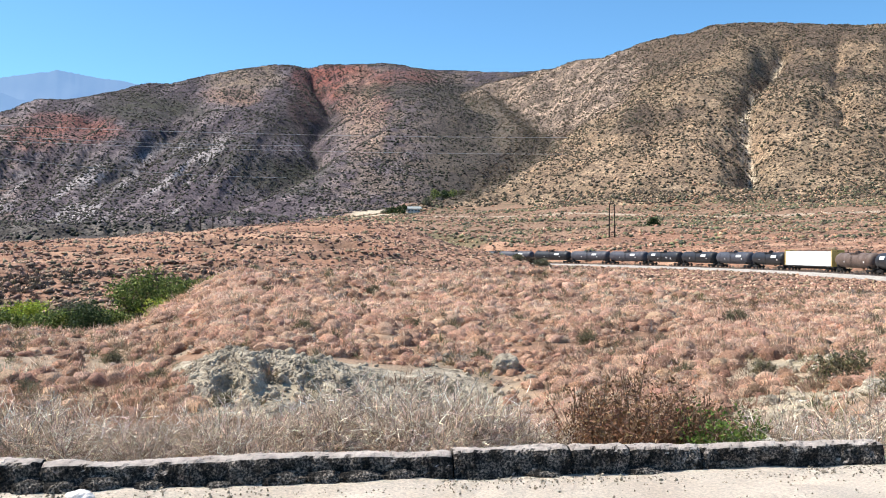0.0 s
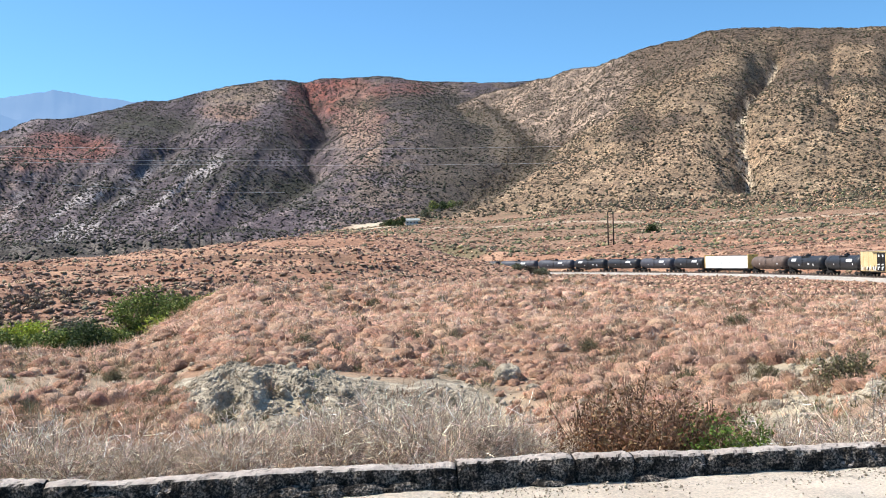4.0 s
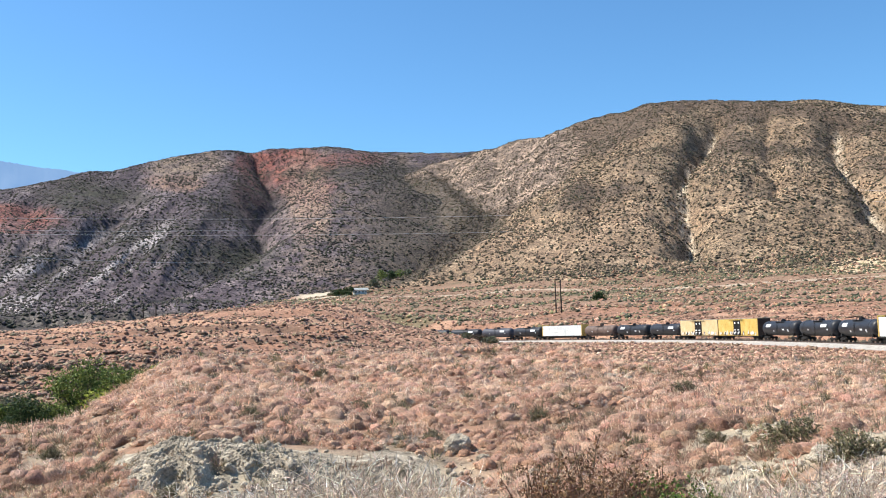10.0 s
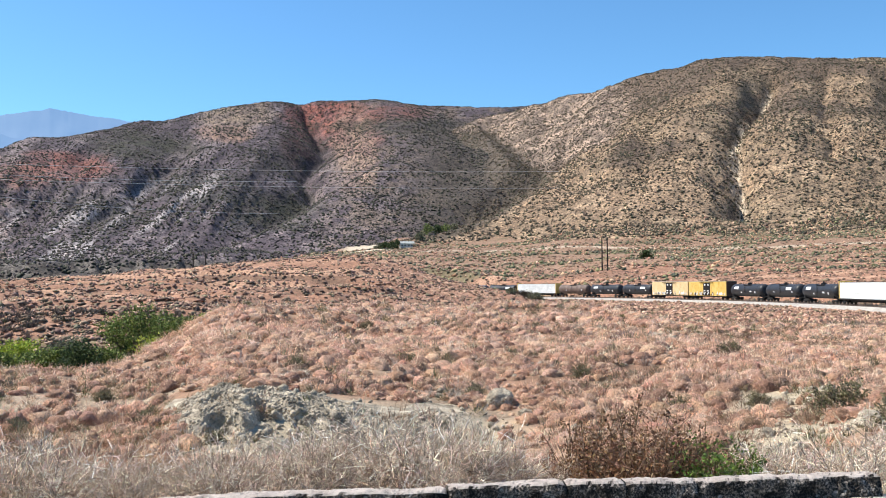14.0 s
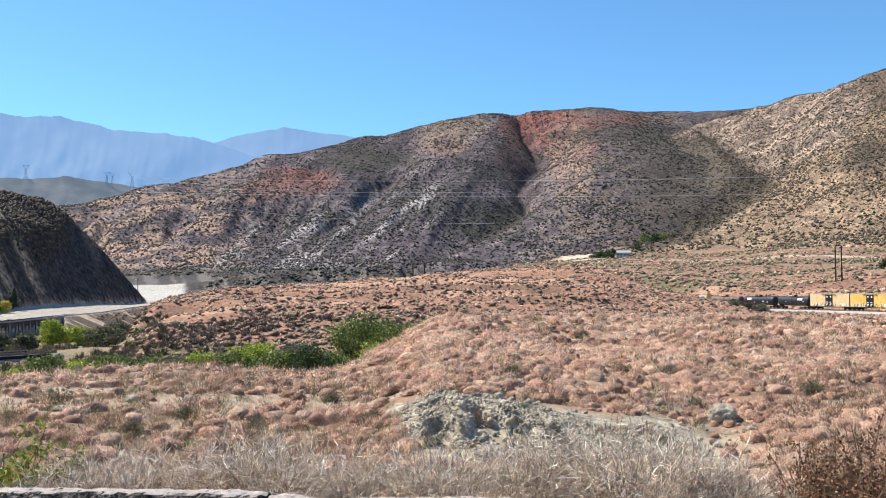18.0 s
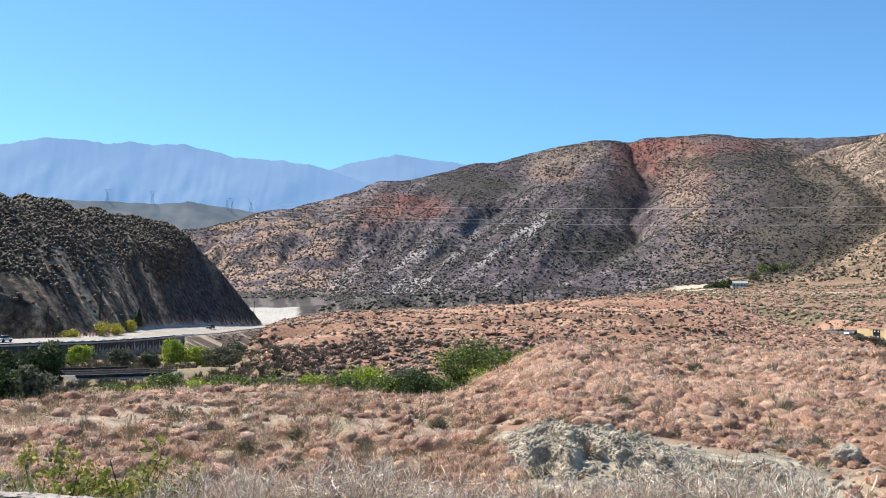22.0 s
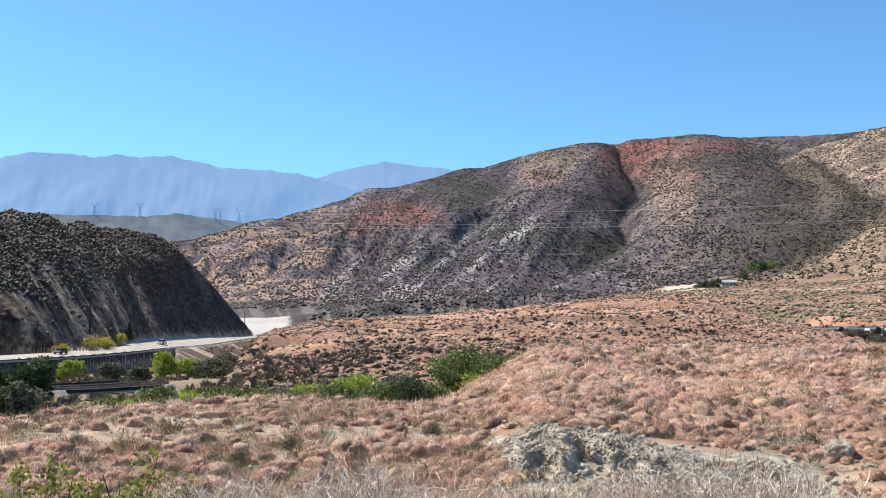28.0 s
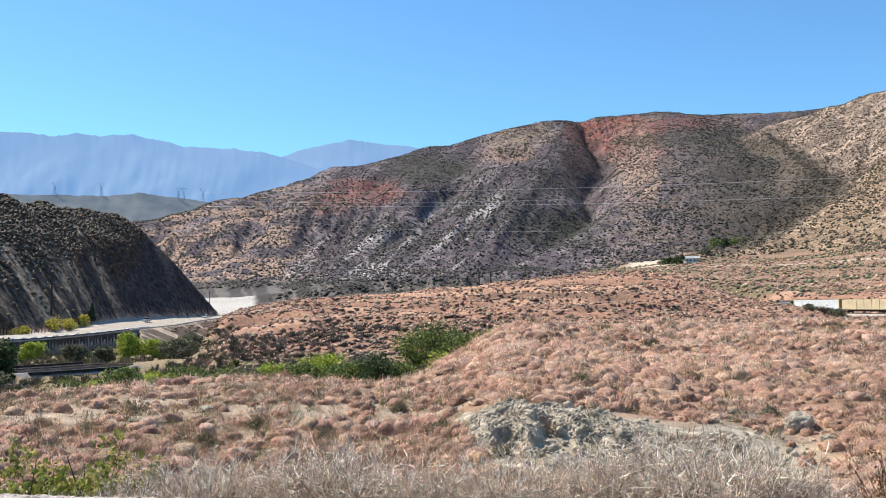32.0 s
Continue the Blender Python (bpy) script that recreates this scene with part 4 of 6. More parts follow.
def boxcar(length, paint, label):
    car = tagged(new("boxcar"), label, "boxcar", "freight train cars")
    half, w, z0, z1 = length / 2 - .2, 1.55, 1.02, 4.85
    bm = fresh()
    box(bm, 0, 0, z0, 2 * half, 2 * w, z1 - z0, .03)
    body = part("body", bm, paint, car)
    for side in (-1, 1):
        for k in range(17):
            x = -half + .25 + k * (2 * half - .5) / 16
            if abs(x) > 2.2:
                bm = fresh()
                box(bm, x, side * (w + .012), z0 + .05, .1, .035, z1 - z0 - .1)
                part("side_post", bm, paint, body)
    bm = fresh()
    for k in range(12):
        x = -half + (k + .5) * 2 * half / 12
        box(bm, x, 0, z1 - .02, 2 * half / 12 - .04, 2 * w + .1, .14, .03)
    part("roof", bm, M_ROOFCAR, car, "dull ribbed steel roof")
    for s in (-1, 1):
        bm = fresh()
        box(bm, s * (half + .03), 0, z0, .06, 2 * w - .02, z1 - z0 - .02)
        for k in range(9):
            box(bm, s * (half + .08), 0, z0 + .2 + k * .4, .08, 2 * w - .3, .16, .03)
        part("end_wall", bm, M_ENDCAR, car, "rusty brown corrugated end")
        bm = fresh()
        box(bm, s * (half + .1), 0, .72, .3, 1.2, .4)
        rod(bm, (s * (half + .1), 0, .86), (s * (half + .5), 0, .86), .13)
        part("coupler", bm, M_BLACK, car)
        bogie(car, s * (half - 1.9))
    bm = fresh()
    box(bm, 0, 0, .78, 2 * half, 2.7, .26)
    part("underframe", bm, M_BLACK, car)
    for side in (-1, 1):
        for dx in (-.82, .82):
            bm = fresh()
            box(bm, dx, side * (w + .07), z0 + .08, 1.58, .1, z1 - z0 - .38, .03)
            for k in range(5):
                box(bm, dx, side * (w + .135), z0 + .3 + k * .68, 1.5, .05, .1)
            rod(bm, (dx + .45, side * (w + .17), z0 + .2), (dx + .45, side * (w + .17), z1 - .5), .03, seg=6)
            door = part("door", bm, M_BLACK, car, "dark plug door")
            for k, (px, pz, pw, ph) in enumerate(((-.1, 2.75, .55, .42), (.1, 1.2, .9, .25), (-.2, .65, .5, .3), (.25, .3, .45, .5))):
                bm = fresh()
                box(bm, dx + px, side * (w + .17), z0 + pz, pw, .02, ph)
                part("spray_mark", bm, M_WHITE, door, "white spray mark")
        bm = fresh()
        box(bm, 0, side * (w + .16), z1 - .26, 6.6, .1, .1)
        part("door_track", bm, M_BLACK, car)
        # graffiti: strokes of white and dark along the foot of the side
        for name, m, n, seed in (("graffiti", M_WHITE, 34, 5), ("graffiti", M_BLACK, 16, 9)):
            rng = random.Random(seed + side)
            bm = fresh()
            for k in range(n):
                x = rng.uniform(-half + .4, half - .4)
                if abs(x) < 1.7:
                    continue
                ww, hh = rng.uniform(.12, .5), rng.uniform(.3, .95)
                mm = Matrix.Translation((x, side * (w + .075 + rng.uniform(0, .008)), z0 + .1 + hh / 2 + rng.uniform(0, .35))) @ Matrix.Rotation(rng.uniform(-.6, .6), 4, "Y") @ Matrix.Diagonal((ww, .012, hh, 1))
                bmesh.ops.create_cube(bm, size=1, matrix=mm)
            part(name, bm, m, body, "spray-painted strokes")["kind"] = "stuff"
    return car


def lumber_car(length, wrap, label, gaps):
    """A centre-beam flat car stacked with wrapped lumber."""
    car = tagged(new("lumber_car"), label, "flat car", "freight train cars")
    half = length / 2 - .35
    bm = fresh()
    box(bm, 0, 0, .95, 2 * half, 2.75, .22, .02)
    box(bm, 0, 0, .55, 2 * half - 6, .9, .42, .02)
    part("deck", bm, M_BLACK, car)
    for s in (-1, 1):
        bm = fresh()
        box(bm, s * (half - .12), 0, 1.17, .24, 2.85, 3.55, .03)
        part("bulkhead", bm, M_YELLOW if not gaps else M_ENDCAR, car, "steel end bulkhead")
    bm = fresh()
    box(bm, 0, 0, 4.35, 2 * half, .5, .25, .02)
    for x in np.linspace(-half + 1, half - 1, 9):
        box(bm, x, 0, 1.17, .3, .16, 3.2)
    part("centre_beam", bm, M_ENDCAR, car)
    n = 6 if gaps else 5
    span = 2 * half - .6
    for side in (-1, 1):
        for k in range(n):
            for lv in range(3):
                bm = fresh()
                gap = .14 if gaps else .015
                x = -half + .3 + (k + .5) * span / n
                box(bm, x, side * .72, 1.19 + lv * 1.08, span / n - gap, 1.24, 1.07, .04)
                part("lumber_pack", bm, wrap, car)
    bm = fresh()
    for side in (-1, 1):
        for k in range(26):
            box(bm, -half + .5 + k * (2 * half - 1) / 25, side * 1.36, 1.0, .32, .06, .28)
    part("stake_pockets", bm, M_BLACK, car)["kind"] = "stuff"
    for s in (-1, 1):
        bogie(car, s * (half - 1.9))
        bm = fresh()
        rod(bm, (s * half, 0, .86), (s * (half + .45), 0, .86), .13)
        part("coupler", bm, M_BLACK, car)
    return car


MARKS = [(-4.2, 2.9, 2.1, .62), (2.6, 2.2, .9, .3), (4.6, 1.9, .5, .5), (-1.8, 1.9, .5, .3)]
MARKS_FEW = [(3.6, 2.8, 2.4, .6), (5.2, 2.2, .5, .3), (-3, 2.2, .4, .25)]
# front and rear end of each car along the line when the clip begins
TRAIN = [("black", 171.0, 151.3), ("grey", 151.0, 131.5), ("black", 131.2, 111.3), ("grey", 111.3, 90.3), ("grey", 90.3, 70.4), ("black", 70.4, 52.5),
         ("black", 52.5, 35.0), ("grey", 35.0, 17.5), ("black", 17.5, 1.2), ("white", 1.0, -20.9), ("brown", -21.1, -38.3), ("black", -38.3, -55.4), ("black", -55.4, -72.3),
         ("box", -72.4, -91.0), ("box", -91.2, -110.2), ("black", -110.9, -127.8), ("black", -127.8, -144.8), ("black", -144.8, -161.8), ("white", -162.0, -184.4), ("tan", -184.8, -207.0)]
SPEED = 9.654


def build_train():
    cars = []
    for kind, a, b in TRAIN:
        n = a - b
        if kind == "black":
            car = tank_car(n, M_TANK, "black tank car with white stencils on the railway", MARKS if len(cars) % 2 else MARKS_FEW)
        elif kind == "grey":
            car = tank_car(n, M_TANK_GREY, "dark grey tank car with faded paint", MARKS_FEW)
        elif kind == "brown":
            car = tank_car(n, M_TANK_BROWN, "rusty brown tank car in the train", MARKS_FEW[1:])
        elif kind == "box":
            first = a > -80
            car = boxcar(n, M_FADED if first else M_YELLOW, "sun-faded yellow boxcar with dark doors and graffiti" if first else "bright yellow boxcar with dark doors and graffiti")
        elif kind == "white":
            car = lumber_car(n, M_WRAP, "flat car stacked with white wrapped lumber", False)
        else:
            car = lumber_car(n, M_WRAP_TAN, "flat car stacked with tan wrapped lumber packs", True)
        cars.append((car, (a + b) / 2))
    return cars


CARS = build_train()


# ---- poles and wires ----
def pole(x, y, height, arms, lean=0.0):
    z = float(terrain(np.array([x]), np.array([y]))[0][0])
    p = tagged(new("utility_pole"), "weathered wooden utility pole standing in dry scrub", "utility pole", "utility poles")
    p.matrix_basis = pose(x, y, z - .3, 0, lean, 0)
    bm = fresh()
    rod(bm, (0, 0, 0), (0, 0, height + .3), .3 if height > 9 else .22, .2 if height > 9 else .15, 10)
    part("shaft", bm, M_POLE, p)
    for k in range(arms):
        bm = fresh()
        zz = height - .5 - k * 1.0
        box(bm, 0, -.2, zz, 2.6, .1, .14)
        part("crossarm", bm, M_POLE, p)
        for dx in (-1.2, -.6, .6, 1.2):
            bm = fresh()
            rod(bm, (dx, -.2, zz + .14), (dx, -.2, zz + .34), .05, .07, 8)
            part("insulator", bm, M_WIRE, p)
    return p


for a, r, h, arms in ((10.1, 380, 13.5, 0), (10.42, 380, 13.2, 0), (-13.85, 420, 10, 1), (-14.55, 424, 10, 1), (-17.2, 470, 7, 1), (-42.25, 246, 9.4, 1), (-39.5, 270, 9.2, 1), (-30.8, 470, 8.5, 1)):
    x, y = polar(a, r)
    pole(float(x), float(y), h, arms)


def wire(p, q, sag, radius=.03):
    cu = bpy.data.curves.new("power_line", "CURVE")
    cu.dimensions, cu.bevel_depth, cu.bevel_resolution = "3D", radius, 1
    sp = cu.splines.new("POLY")
    n = 40
    sp.points.add(n - 1)
    for k in range(n):
        t = k / (n - 1)
        v = Vector(p).lerp(Vector(q), t)
        sp.points[k].co = (v.x, v.y, v.z - sag * 4 * t * (1 - t), 1)
    cu.materials.append(M_WIRE)
    tagged(new("power_line", cu), "thin pale power line strung across the valley", "power line", "power lines")


def at_el(az, r, el):
    x, y = polar(az, r)
    return (float(x), float(y), rise(r, el))


for a, b in ((at_el(-31, 620, 6.75), at_el(7.6, 620, 6.75)), (at_el(-31, 612, 5.95), at_el(7.6, 612, 5.75)), (at_el(-31, 626, 6.35), at_el(-8.5, 626, 6.25)), (at_el(-26, 600, 5.1), at_el(-9.5, 600, 4.3)), (at_el(27.6, 640, 7.0), at_el(36, 640, 6.4)), (at_el(28.2, 632, 6.3), at_el(36, 632, 5.8))):
    wire(a, b, 2.5, .10)


# ---- lattice towers on the foothill, far off ----
def lattice_tower(az, r, el, high):
    x, y = polar(az, r)
    t = tagged(new("transmission_tower"), "faint lattice transmission tower on the hazy foothill", "transmission tower", "transmission towers")
    t.matrix_basis = pose(float(x), float(y), rise(r, el), 0, 0, 20)
    bm = fresh()
    w = high * .11
    for sx in (-1, 1):
        for sy in (-1, 1):
            rod(bm, (sx * w, sy * w, 0), (sx * w * .25, sy * w * .25, high * .72), .3, .22, 4)
    for k in range(5):
        z0, z1 = high * .14 * k, high * .14 * (k + 1)
        a, b = w * (1 - .75 * k / 5.1), w * (1 - .75 * (k + 1) / 5.1)
        for sy in (-1, 1):
            rod(bm, (-a, sy * a, z0), (b, sy * b, z1), .16, seg=4)
            rod(bm, (a, sy * a, z0), (-b, sy * b, z1), .16, seg=4)
    part("mast", bm, M_TOWER, t)
    for s_ in (-1, 1):
        bm = fresh()
        rod(bm, (0, 0, high * .68), (s_ * high * .2, 0, high * .97), .28, .22, 4)
        rod(bm, (s_ * high * .05, 0, high * .72), (s_ * high * .2, 0, high * .97), .2, .2, 4)
        part("arm", bm, M_TOWER, t)
    bm = fresh()
    box(bm, 0, 0, high * .95, high * .52, .5, .5)
    part("crossbeam", bm, M_TOWER, t)


for a, r, e, h in ((-31.2, 2560, 6.1, 44), (-32.3, 2580, 6.28, 34), (-32.6, 2590, 6.3, 34), (-36.9, 2600, 6.4, 38), (-39.4, 2600, 6.38, 36)):
    lattice_tower(a, r, e, h)


# ---- cars on the old highway ----
def road_car(paint, label):
    car = tagged(new("car"), label, "car", "cars on the old highway")
    bm = fresh()
    box(bm, 0, 0, .32, 3.8, 1.7, .52, .14)
    part("body", bm, paint, car)
    bm = fresh()
    g = bmesh.ops.create_cube(bm, size=1, matrix=Matrix.Translation((-.2, 0, 1.14)) @ Matrix.Diagonal((2.2, 1.56, .54, 1)))["verts"]
    for v in g:
        if v.co.z > 1.14:
            v.co.x, v.co.y = -.25 + (v.co.x + .25) * .68, v.co.y * .86
    part("cabin_glass", bm, M_GLASS, car)
    bm = fresh()
    box(bm, -.25, 0, 1.38, 1.5, 1.36, .07, .03)
    part("roof", bm, paint, car)
    for wx in (-1.2, 1.2):
        for wy in (-.76, .76):
            bm = fresh()
            rod(bm, (wx, wy - .1, .33), (wx, wy + .1, .33), .33, seg=14)
            part("wheel", bm, M_BLACK, car)
    for wy in (-.62, .62):
        bm = fresh()
        box(bm, 1.87, wy, .62, .08, .32, .16)
        part("headlight", bm, M_WHITE, car)
    return car


ROAD_CARS = [
    (road_car(M_TANK_GREY, "dark car driving on the old highway"), .55, -1, [(0, -28.7), (17, -28.9), (20, -30.2), (22, -33.3), (23.2, -34.88), (24, -35.51), (25.4, -36.65), (26.5, -38), (28, -41), (30, -47), (32, -54)]),
    (road_car(M_WHITE, "white car driving away along the old highway"), .4, 1, [(0, -60), (18, -55), (21, -47), (23, -41.9), (24.4, -38.73), (25.2, -37.7), (26.4, -36.6), (27.5, -35.8), (28.2, -35.4), (29, -34.95), (30, -34.0), (31, -32.4), (32, -31)]),
    (road_car(M_WHITE, "white car coming along the old highway"), .55, -1, [(0, -28.7), (27, -28.8), (28.5, -29.9), (29.5, -31.4), (30, -31.8), (30.4, -32.2), (31, -33), (32, -34.4)])]


# ---- the old highway, its retaining wall and the second railway in the creek ----
def strip(name, pts, profile, material, parent=None, label=""):
    """A band along a line; profile: offsets to its left and heights."""
    bm = fresh()
    rows = []
    for k, p in enumerate(pts):
        d = pts[min(k + 1, len(pts) - 1)] - pts[max(k - 1, 0)]
        d = Vector((d[0], d[1], 0)).normalized()
        left = Vector((-d.y, d.x, 0))
        rows.append([bm.verts.new(Vector(p) + left * off + Vector((0, 0, dz))) for off, dz in profile])
    for a, b in zip(rows[:-1], rows[1:]):
        for k in range(len(profile) - 1):
            bm.faces.new((a[k], a[k + 1], b[k + 1], b[k]))
    bmesh.ops.recalc_face_normals(bm, faces=bm.faces[:])
    return part(name, bm, material, parent, label)


def road_point(az, across, lift=0.0):
    """A place on the old highway: across 0 at its near edge, 1 at its far edge."""
    ri, zi, ro, zo = (float(v) for v in road_at(az))
    x, y = polar(az, ri + (ro - ri) * across)
    return Vector((float(x), float(y), zi + (zo - zi) * across + lift))


def build_old_highway():
    bm = fresh()
    rows = []
    for az in np.arange(-66, -28.6, .2):
        rows.append([bm.verts.new(road_point(az, u, dz)) for u, dz in ((-.03, -.3), (-.02, .02), (.25, .1), (.5, .14), (.75, .1), (1.02, .02), (1.03, -.3))])
    for a, b in zip(rows[:-1], rows[1:]):
        for k in range(6):
            bm.faces.new((a[k], a[k + 1], b[k + 1], b[k]))
    bmesh.ops.recalc_face_normals(bm, faces=bm.faces[:])
    road = part("road", bm, M_ASPHALT, None)
    tagged(road, "sun-bleached old highway curving below the dark hill", "road", kind="structure")
    for u in (.46, .53):
        bm = fresh()
        rows = [[bm.verts.new(road_point(az, u + d, .155)) for d in (-.008, .008)] for az in np.arange(-40, -29, .2)]
        for a, b in zip(rows[:-1], rows[1:]):
            bm.faces.new((a[0], a[1], b[1], b[0]))
        part("centre_line", bm, M_FADED, road, "faded yellow centre line")
    wall = tagged(new("retaining_wall"), "dark stained concrete retaining wall below the old highway", "wall", kind="structure")
    edges = np.arange(-44.6, -34.8, .62)
    for a, b in zip(edges[:-1], edges[1:]):
        bm = fresh()
        p, q = road_point(a, 0), road_point(b - .012, 0)
        n = Vector((q.y - p.y, p.x - q.x, 0)).normalized() * .9
        tops = [p + Vector((0, 0, .25)), q + Vector((0, 0, .25))]
        feet = [v + n * .6 - Vector((0, 0, 7.4)) for v in (p, q)]
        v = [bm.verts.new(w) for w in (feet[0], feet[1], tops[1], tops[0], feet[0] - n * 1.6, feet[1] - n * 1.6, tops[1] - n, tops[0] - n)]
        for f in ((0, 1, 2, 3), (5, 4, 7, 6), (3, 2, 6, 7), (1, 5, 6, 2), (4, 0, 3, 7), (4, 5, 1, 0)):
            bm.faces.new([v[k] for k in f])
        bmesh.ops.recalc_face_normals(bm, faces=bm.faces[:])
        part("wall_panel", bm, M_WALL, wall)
    # worn barrier along the wall: sagging pale lengths with dark gaps between them
    edges = np.arange(-43.2, -34.2, .56)
    for k, (a, b) in enumerate(zip(edges[:-1], edges[1:])):
        bm = fresh()
        rows = []
        for t in np.linspace(0.03, .95, 7):
            c = road_point(a + (b - a) * t, .015, 0)
            sag = .25 + .42 * (4 * (t - .5) ** 2) * (1 if a < -37.5 else .35)
            e = road_point(a + (b - a) * t, .04, 0)
            w = (e - c)
            w.z = 0
            w = w.normalized() * .45
            rows.append([bm.verts.new(c + d) for d in (Vector((0, 0, 0)), Vector((0, 0, sag)), w + Vector((0, 0, sag + .05)), w)])
        for ra, rb in zip(rows[:-1], rows[1:]):
            for i in range(3):
                bm.faces.new((ra[i], ra[i + 1], rb[i + 1], rb[i]))
        bmesh.ops.recalc_face_normals(bm, faces=bm.faces[:])
        part("barrier_length", bm, M_WRAP, wall, "pale sagging barrier length")
    fence = tagged(new("fence"), "short brown fence posts along the old highway", "fence")
    for k, az in enumerate(np.arange(-43.4, -39.3, .17)):
        p = road_point(az, 1.06 + .02 * math.sin(k * 2.1))
        bm = fresh()
        rod(bm, p - Vector((0, 0, .6)), p + Vector((.1 * math.sin(k), 0, 1.15 + .35 * math.sin(k * 1.7))), .16, .13, 6)
        part("post", bm, M_POST, fence)


build_old_highway()


def build_second_railway():
    line = SECOND_P[np.degrees(np.arctan2(SECOND_P[:, 0], SECOND_P[:, 1])) < -35.2]
    t = tagged(new("railway_track"), "two railway tracks on pale ballast down in the creek", "railway", kind="structure")
    strip("ballast", line, [(6.0, -.6), (4.6, .0), (-4.6, .0), (-6.0, -.6)], M_OLDBALLAST, t)
    for c in (-2.3, 2.3):
        for g in (-.75, .75):
            strip("rail", line, [(c + g - .09, 0), (c + g - .06, .3), (c + g + .06, .3), (c + g + .09, 0)], M_RAIL, t)
    az = np.degrees(np.arctan2(SECOND_P[:, 0], SECOND_P[:, 1]))
    sel = SECOND_P[(az > -42) & (az < -36)]
    br = tagged(new("railway_bridge"), "low dark girder bridge carrying the creek railway", "bridge", kind="structure")
    for off, low, high in ((5.2, -1.4, .5), (0, -1.2, .35), (-5.2, -1.4, .1)):
        strip("girder", sel, [(off - .2, low), (off - .2, high), (off + .2, high), (off + .2, low)], M_BLACK, br)
    for k in range(0, len(sel), 2):
        bm = fresh()
        rod(bm, (*sel[k][:2], sel[k][2] - 3), (*sel[k][:2], sel[k][2] - .1), .35, seg=8)
        part("pier", bm, M_WALL, br)


build_second_railway()


HOUSE_R = 640.0


def build_house():
    x, y = polar(-1.85, HOUSE_R)
    x, y = float(x), float(y)
    z = float(terrain(np.array([x]), np.array([y]))[0][0])
    h = tagged(new("house"), "small white ranch house with a pale roof among trees", "house")
    h.matrix_basis = pose(x, y, z, 0, 0, 12) @ Matrix.Scale(.78, 4)
    bm = fresh()
    box(bm, 0, 0, -1, 11, 7, 4.2)
    part("wall", bm, M_HOUSE, h)
    bm = fresh()
    v = [bm.verts.new(p) for p in ((-7.2, -4.8, 3.1), (7.2, -4.8, 3.1), (7.2, 4.8, 3.1), (-7.2, 4.8, 3.1), (-7.2, 0, 5.2), (7.2, 0, 5.2))]
    for f in ((0, 1, 5, 4), (2, 3, 4, 5), (0, 4, 3), (1, 2, 5), (3, 2, 1, 0)):
        bm.faces.new([v[i] for i in f])
    part("roof", bm, M_ROOF, h, "pale green-grey gabled roof")
    for dx in (-4, -1.2, 2, 4.6):
        bm = fresh()
        box(bm, dx, -4.02, .9, 1.4, .08, 1.2)
        part("window", bm, M_GLASS, h)


build_house()

# ---- plants ----
RNG = np.random.default_rng(7)
ICO = np.array([(0, 0, 1), *[(.894 * math.cos(a), .894 * math.sin(a), .447) for a in np.radians(np.arange(5) * 72)], *[(.894 * math.cos(a), .894 * math.sin(a), -.447) for a in np.radians(36 + np.arange(5) * 72)], (0, 0, -1)])
ICO_F = np.array([(0, 1 + k, 1 + (k + 1) % 5) for k in range(5)] + [(1 + k, 6 + k, 1 + (k + 1) % 5) for k in range(5)] + [(1 + (k + 1) % 5, 6 + k, 6 + (k + 1) % 5) for k in range(5)] + [(11, 6 + (k + 1) % 5, 6 + k) for k in range(5)])


def scatter(az0, az1, r0, r1, count, keep=None, power=1.0):
    """Random places in a sector, even over its area (power 1) or denser towards the viewer (power below 1)."""
    az = RNG.uniform(az0, az1, count)
    u = RNG.uniform(0, 1, count)
    r = np.sqrt(r0 ** 2 + (r1 ** 2 - r0 ** 2) * u) if power == 1 else r0 * (r1 / r0) ** u
    x, y = polar(az, r)
    z, which = terrain(x, y)
    ok = np.ones(count, bool) if keep is None else keep(x, y, z, which, az, r)
    d, _ = near_line(TRACK_X, TRACK_Y, TRACK_Z, x, y)
    d3, _ = near_line(SECOND_P[:, 0], SECOND_P[:, 1], SECOND_P[:, 2], x, y)
    ok &= (d > np.where(az > 13, 6.6, np.where(az > 6, 9.0, 5.2))) & ~on_road(az, r) & (d3 > 6)
    return x[ok], y[ok], z[ok], az[ok], r[ok]


def tints(n, palette, jitter=.12):
    p = np.array(palette)
    c = p[RNG.integers(0, len(p), n)]
    return np.clip(c * RNG.uniform(1 - jitter, 1 + jitter, (n, 1)) * RNG.uniform(1 - jitter / 3, 1 + jitter / 3, (n, 3)), .005, .95)


def lumps(name, x, y, z, size, tall, palette, label, category):
    """Far shrubs: small uneven clumps, joined."""
    n = len(x)
    v = ICO[None] * RNG.uniform(.6, 1.35, (n, 12, 1))
    v = v * np.stack([size, size * RNG.uniform(.7, 1.2, n), tall], -1)[:, None]
    v = v + np.stack([x, y, z + tall * .45], -1)[:, None]
    f = ICO_F[None] + (np.arange(n) * 12)[:, None, None]
    c = np.repeat(tints(n, palette), 12, 0)
    thing_np(name, mesh_np(name, v.reshape(-1, 3), f.reshape(-1, 3), M_SCRUB, c), label, category, kind="stuff")


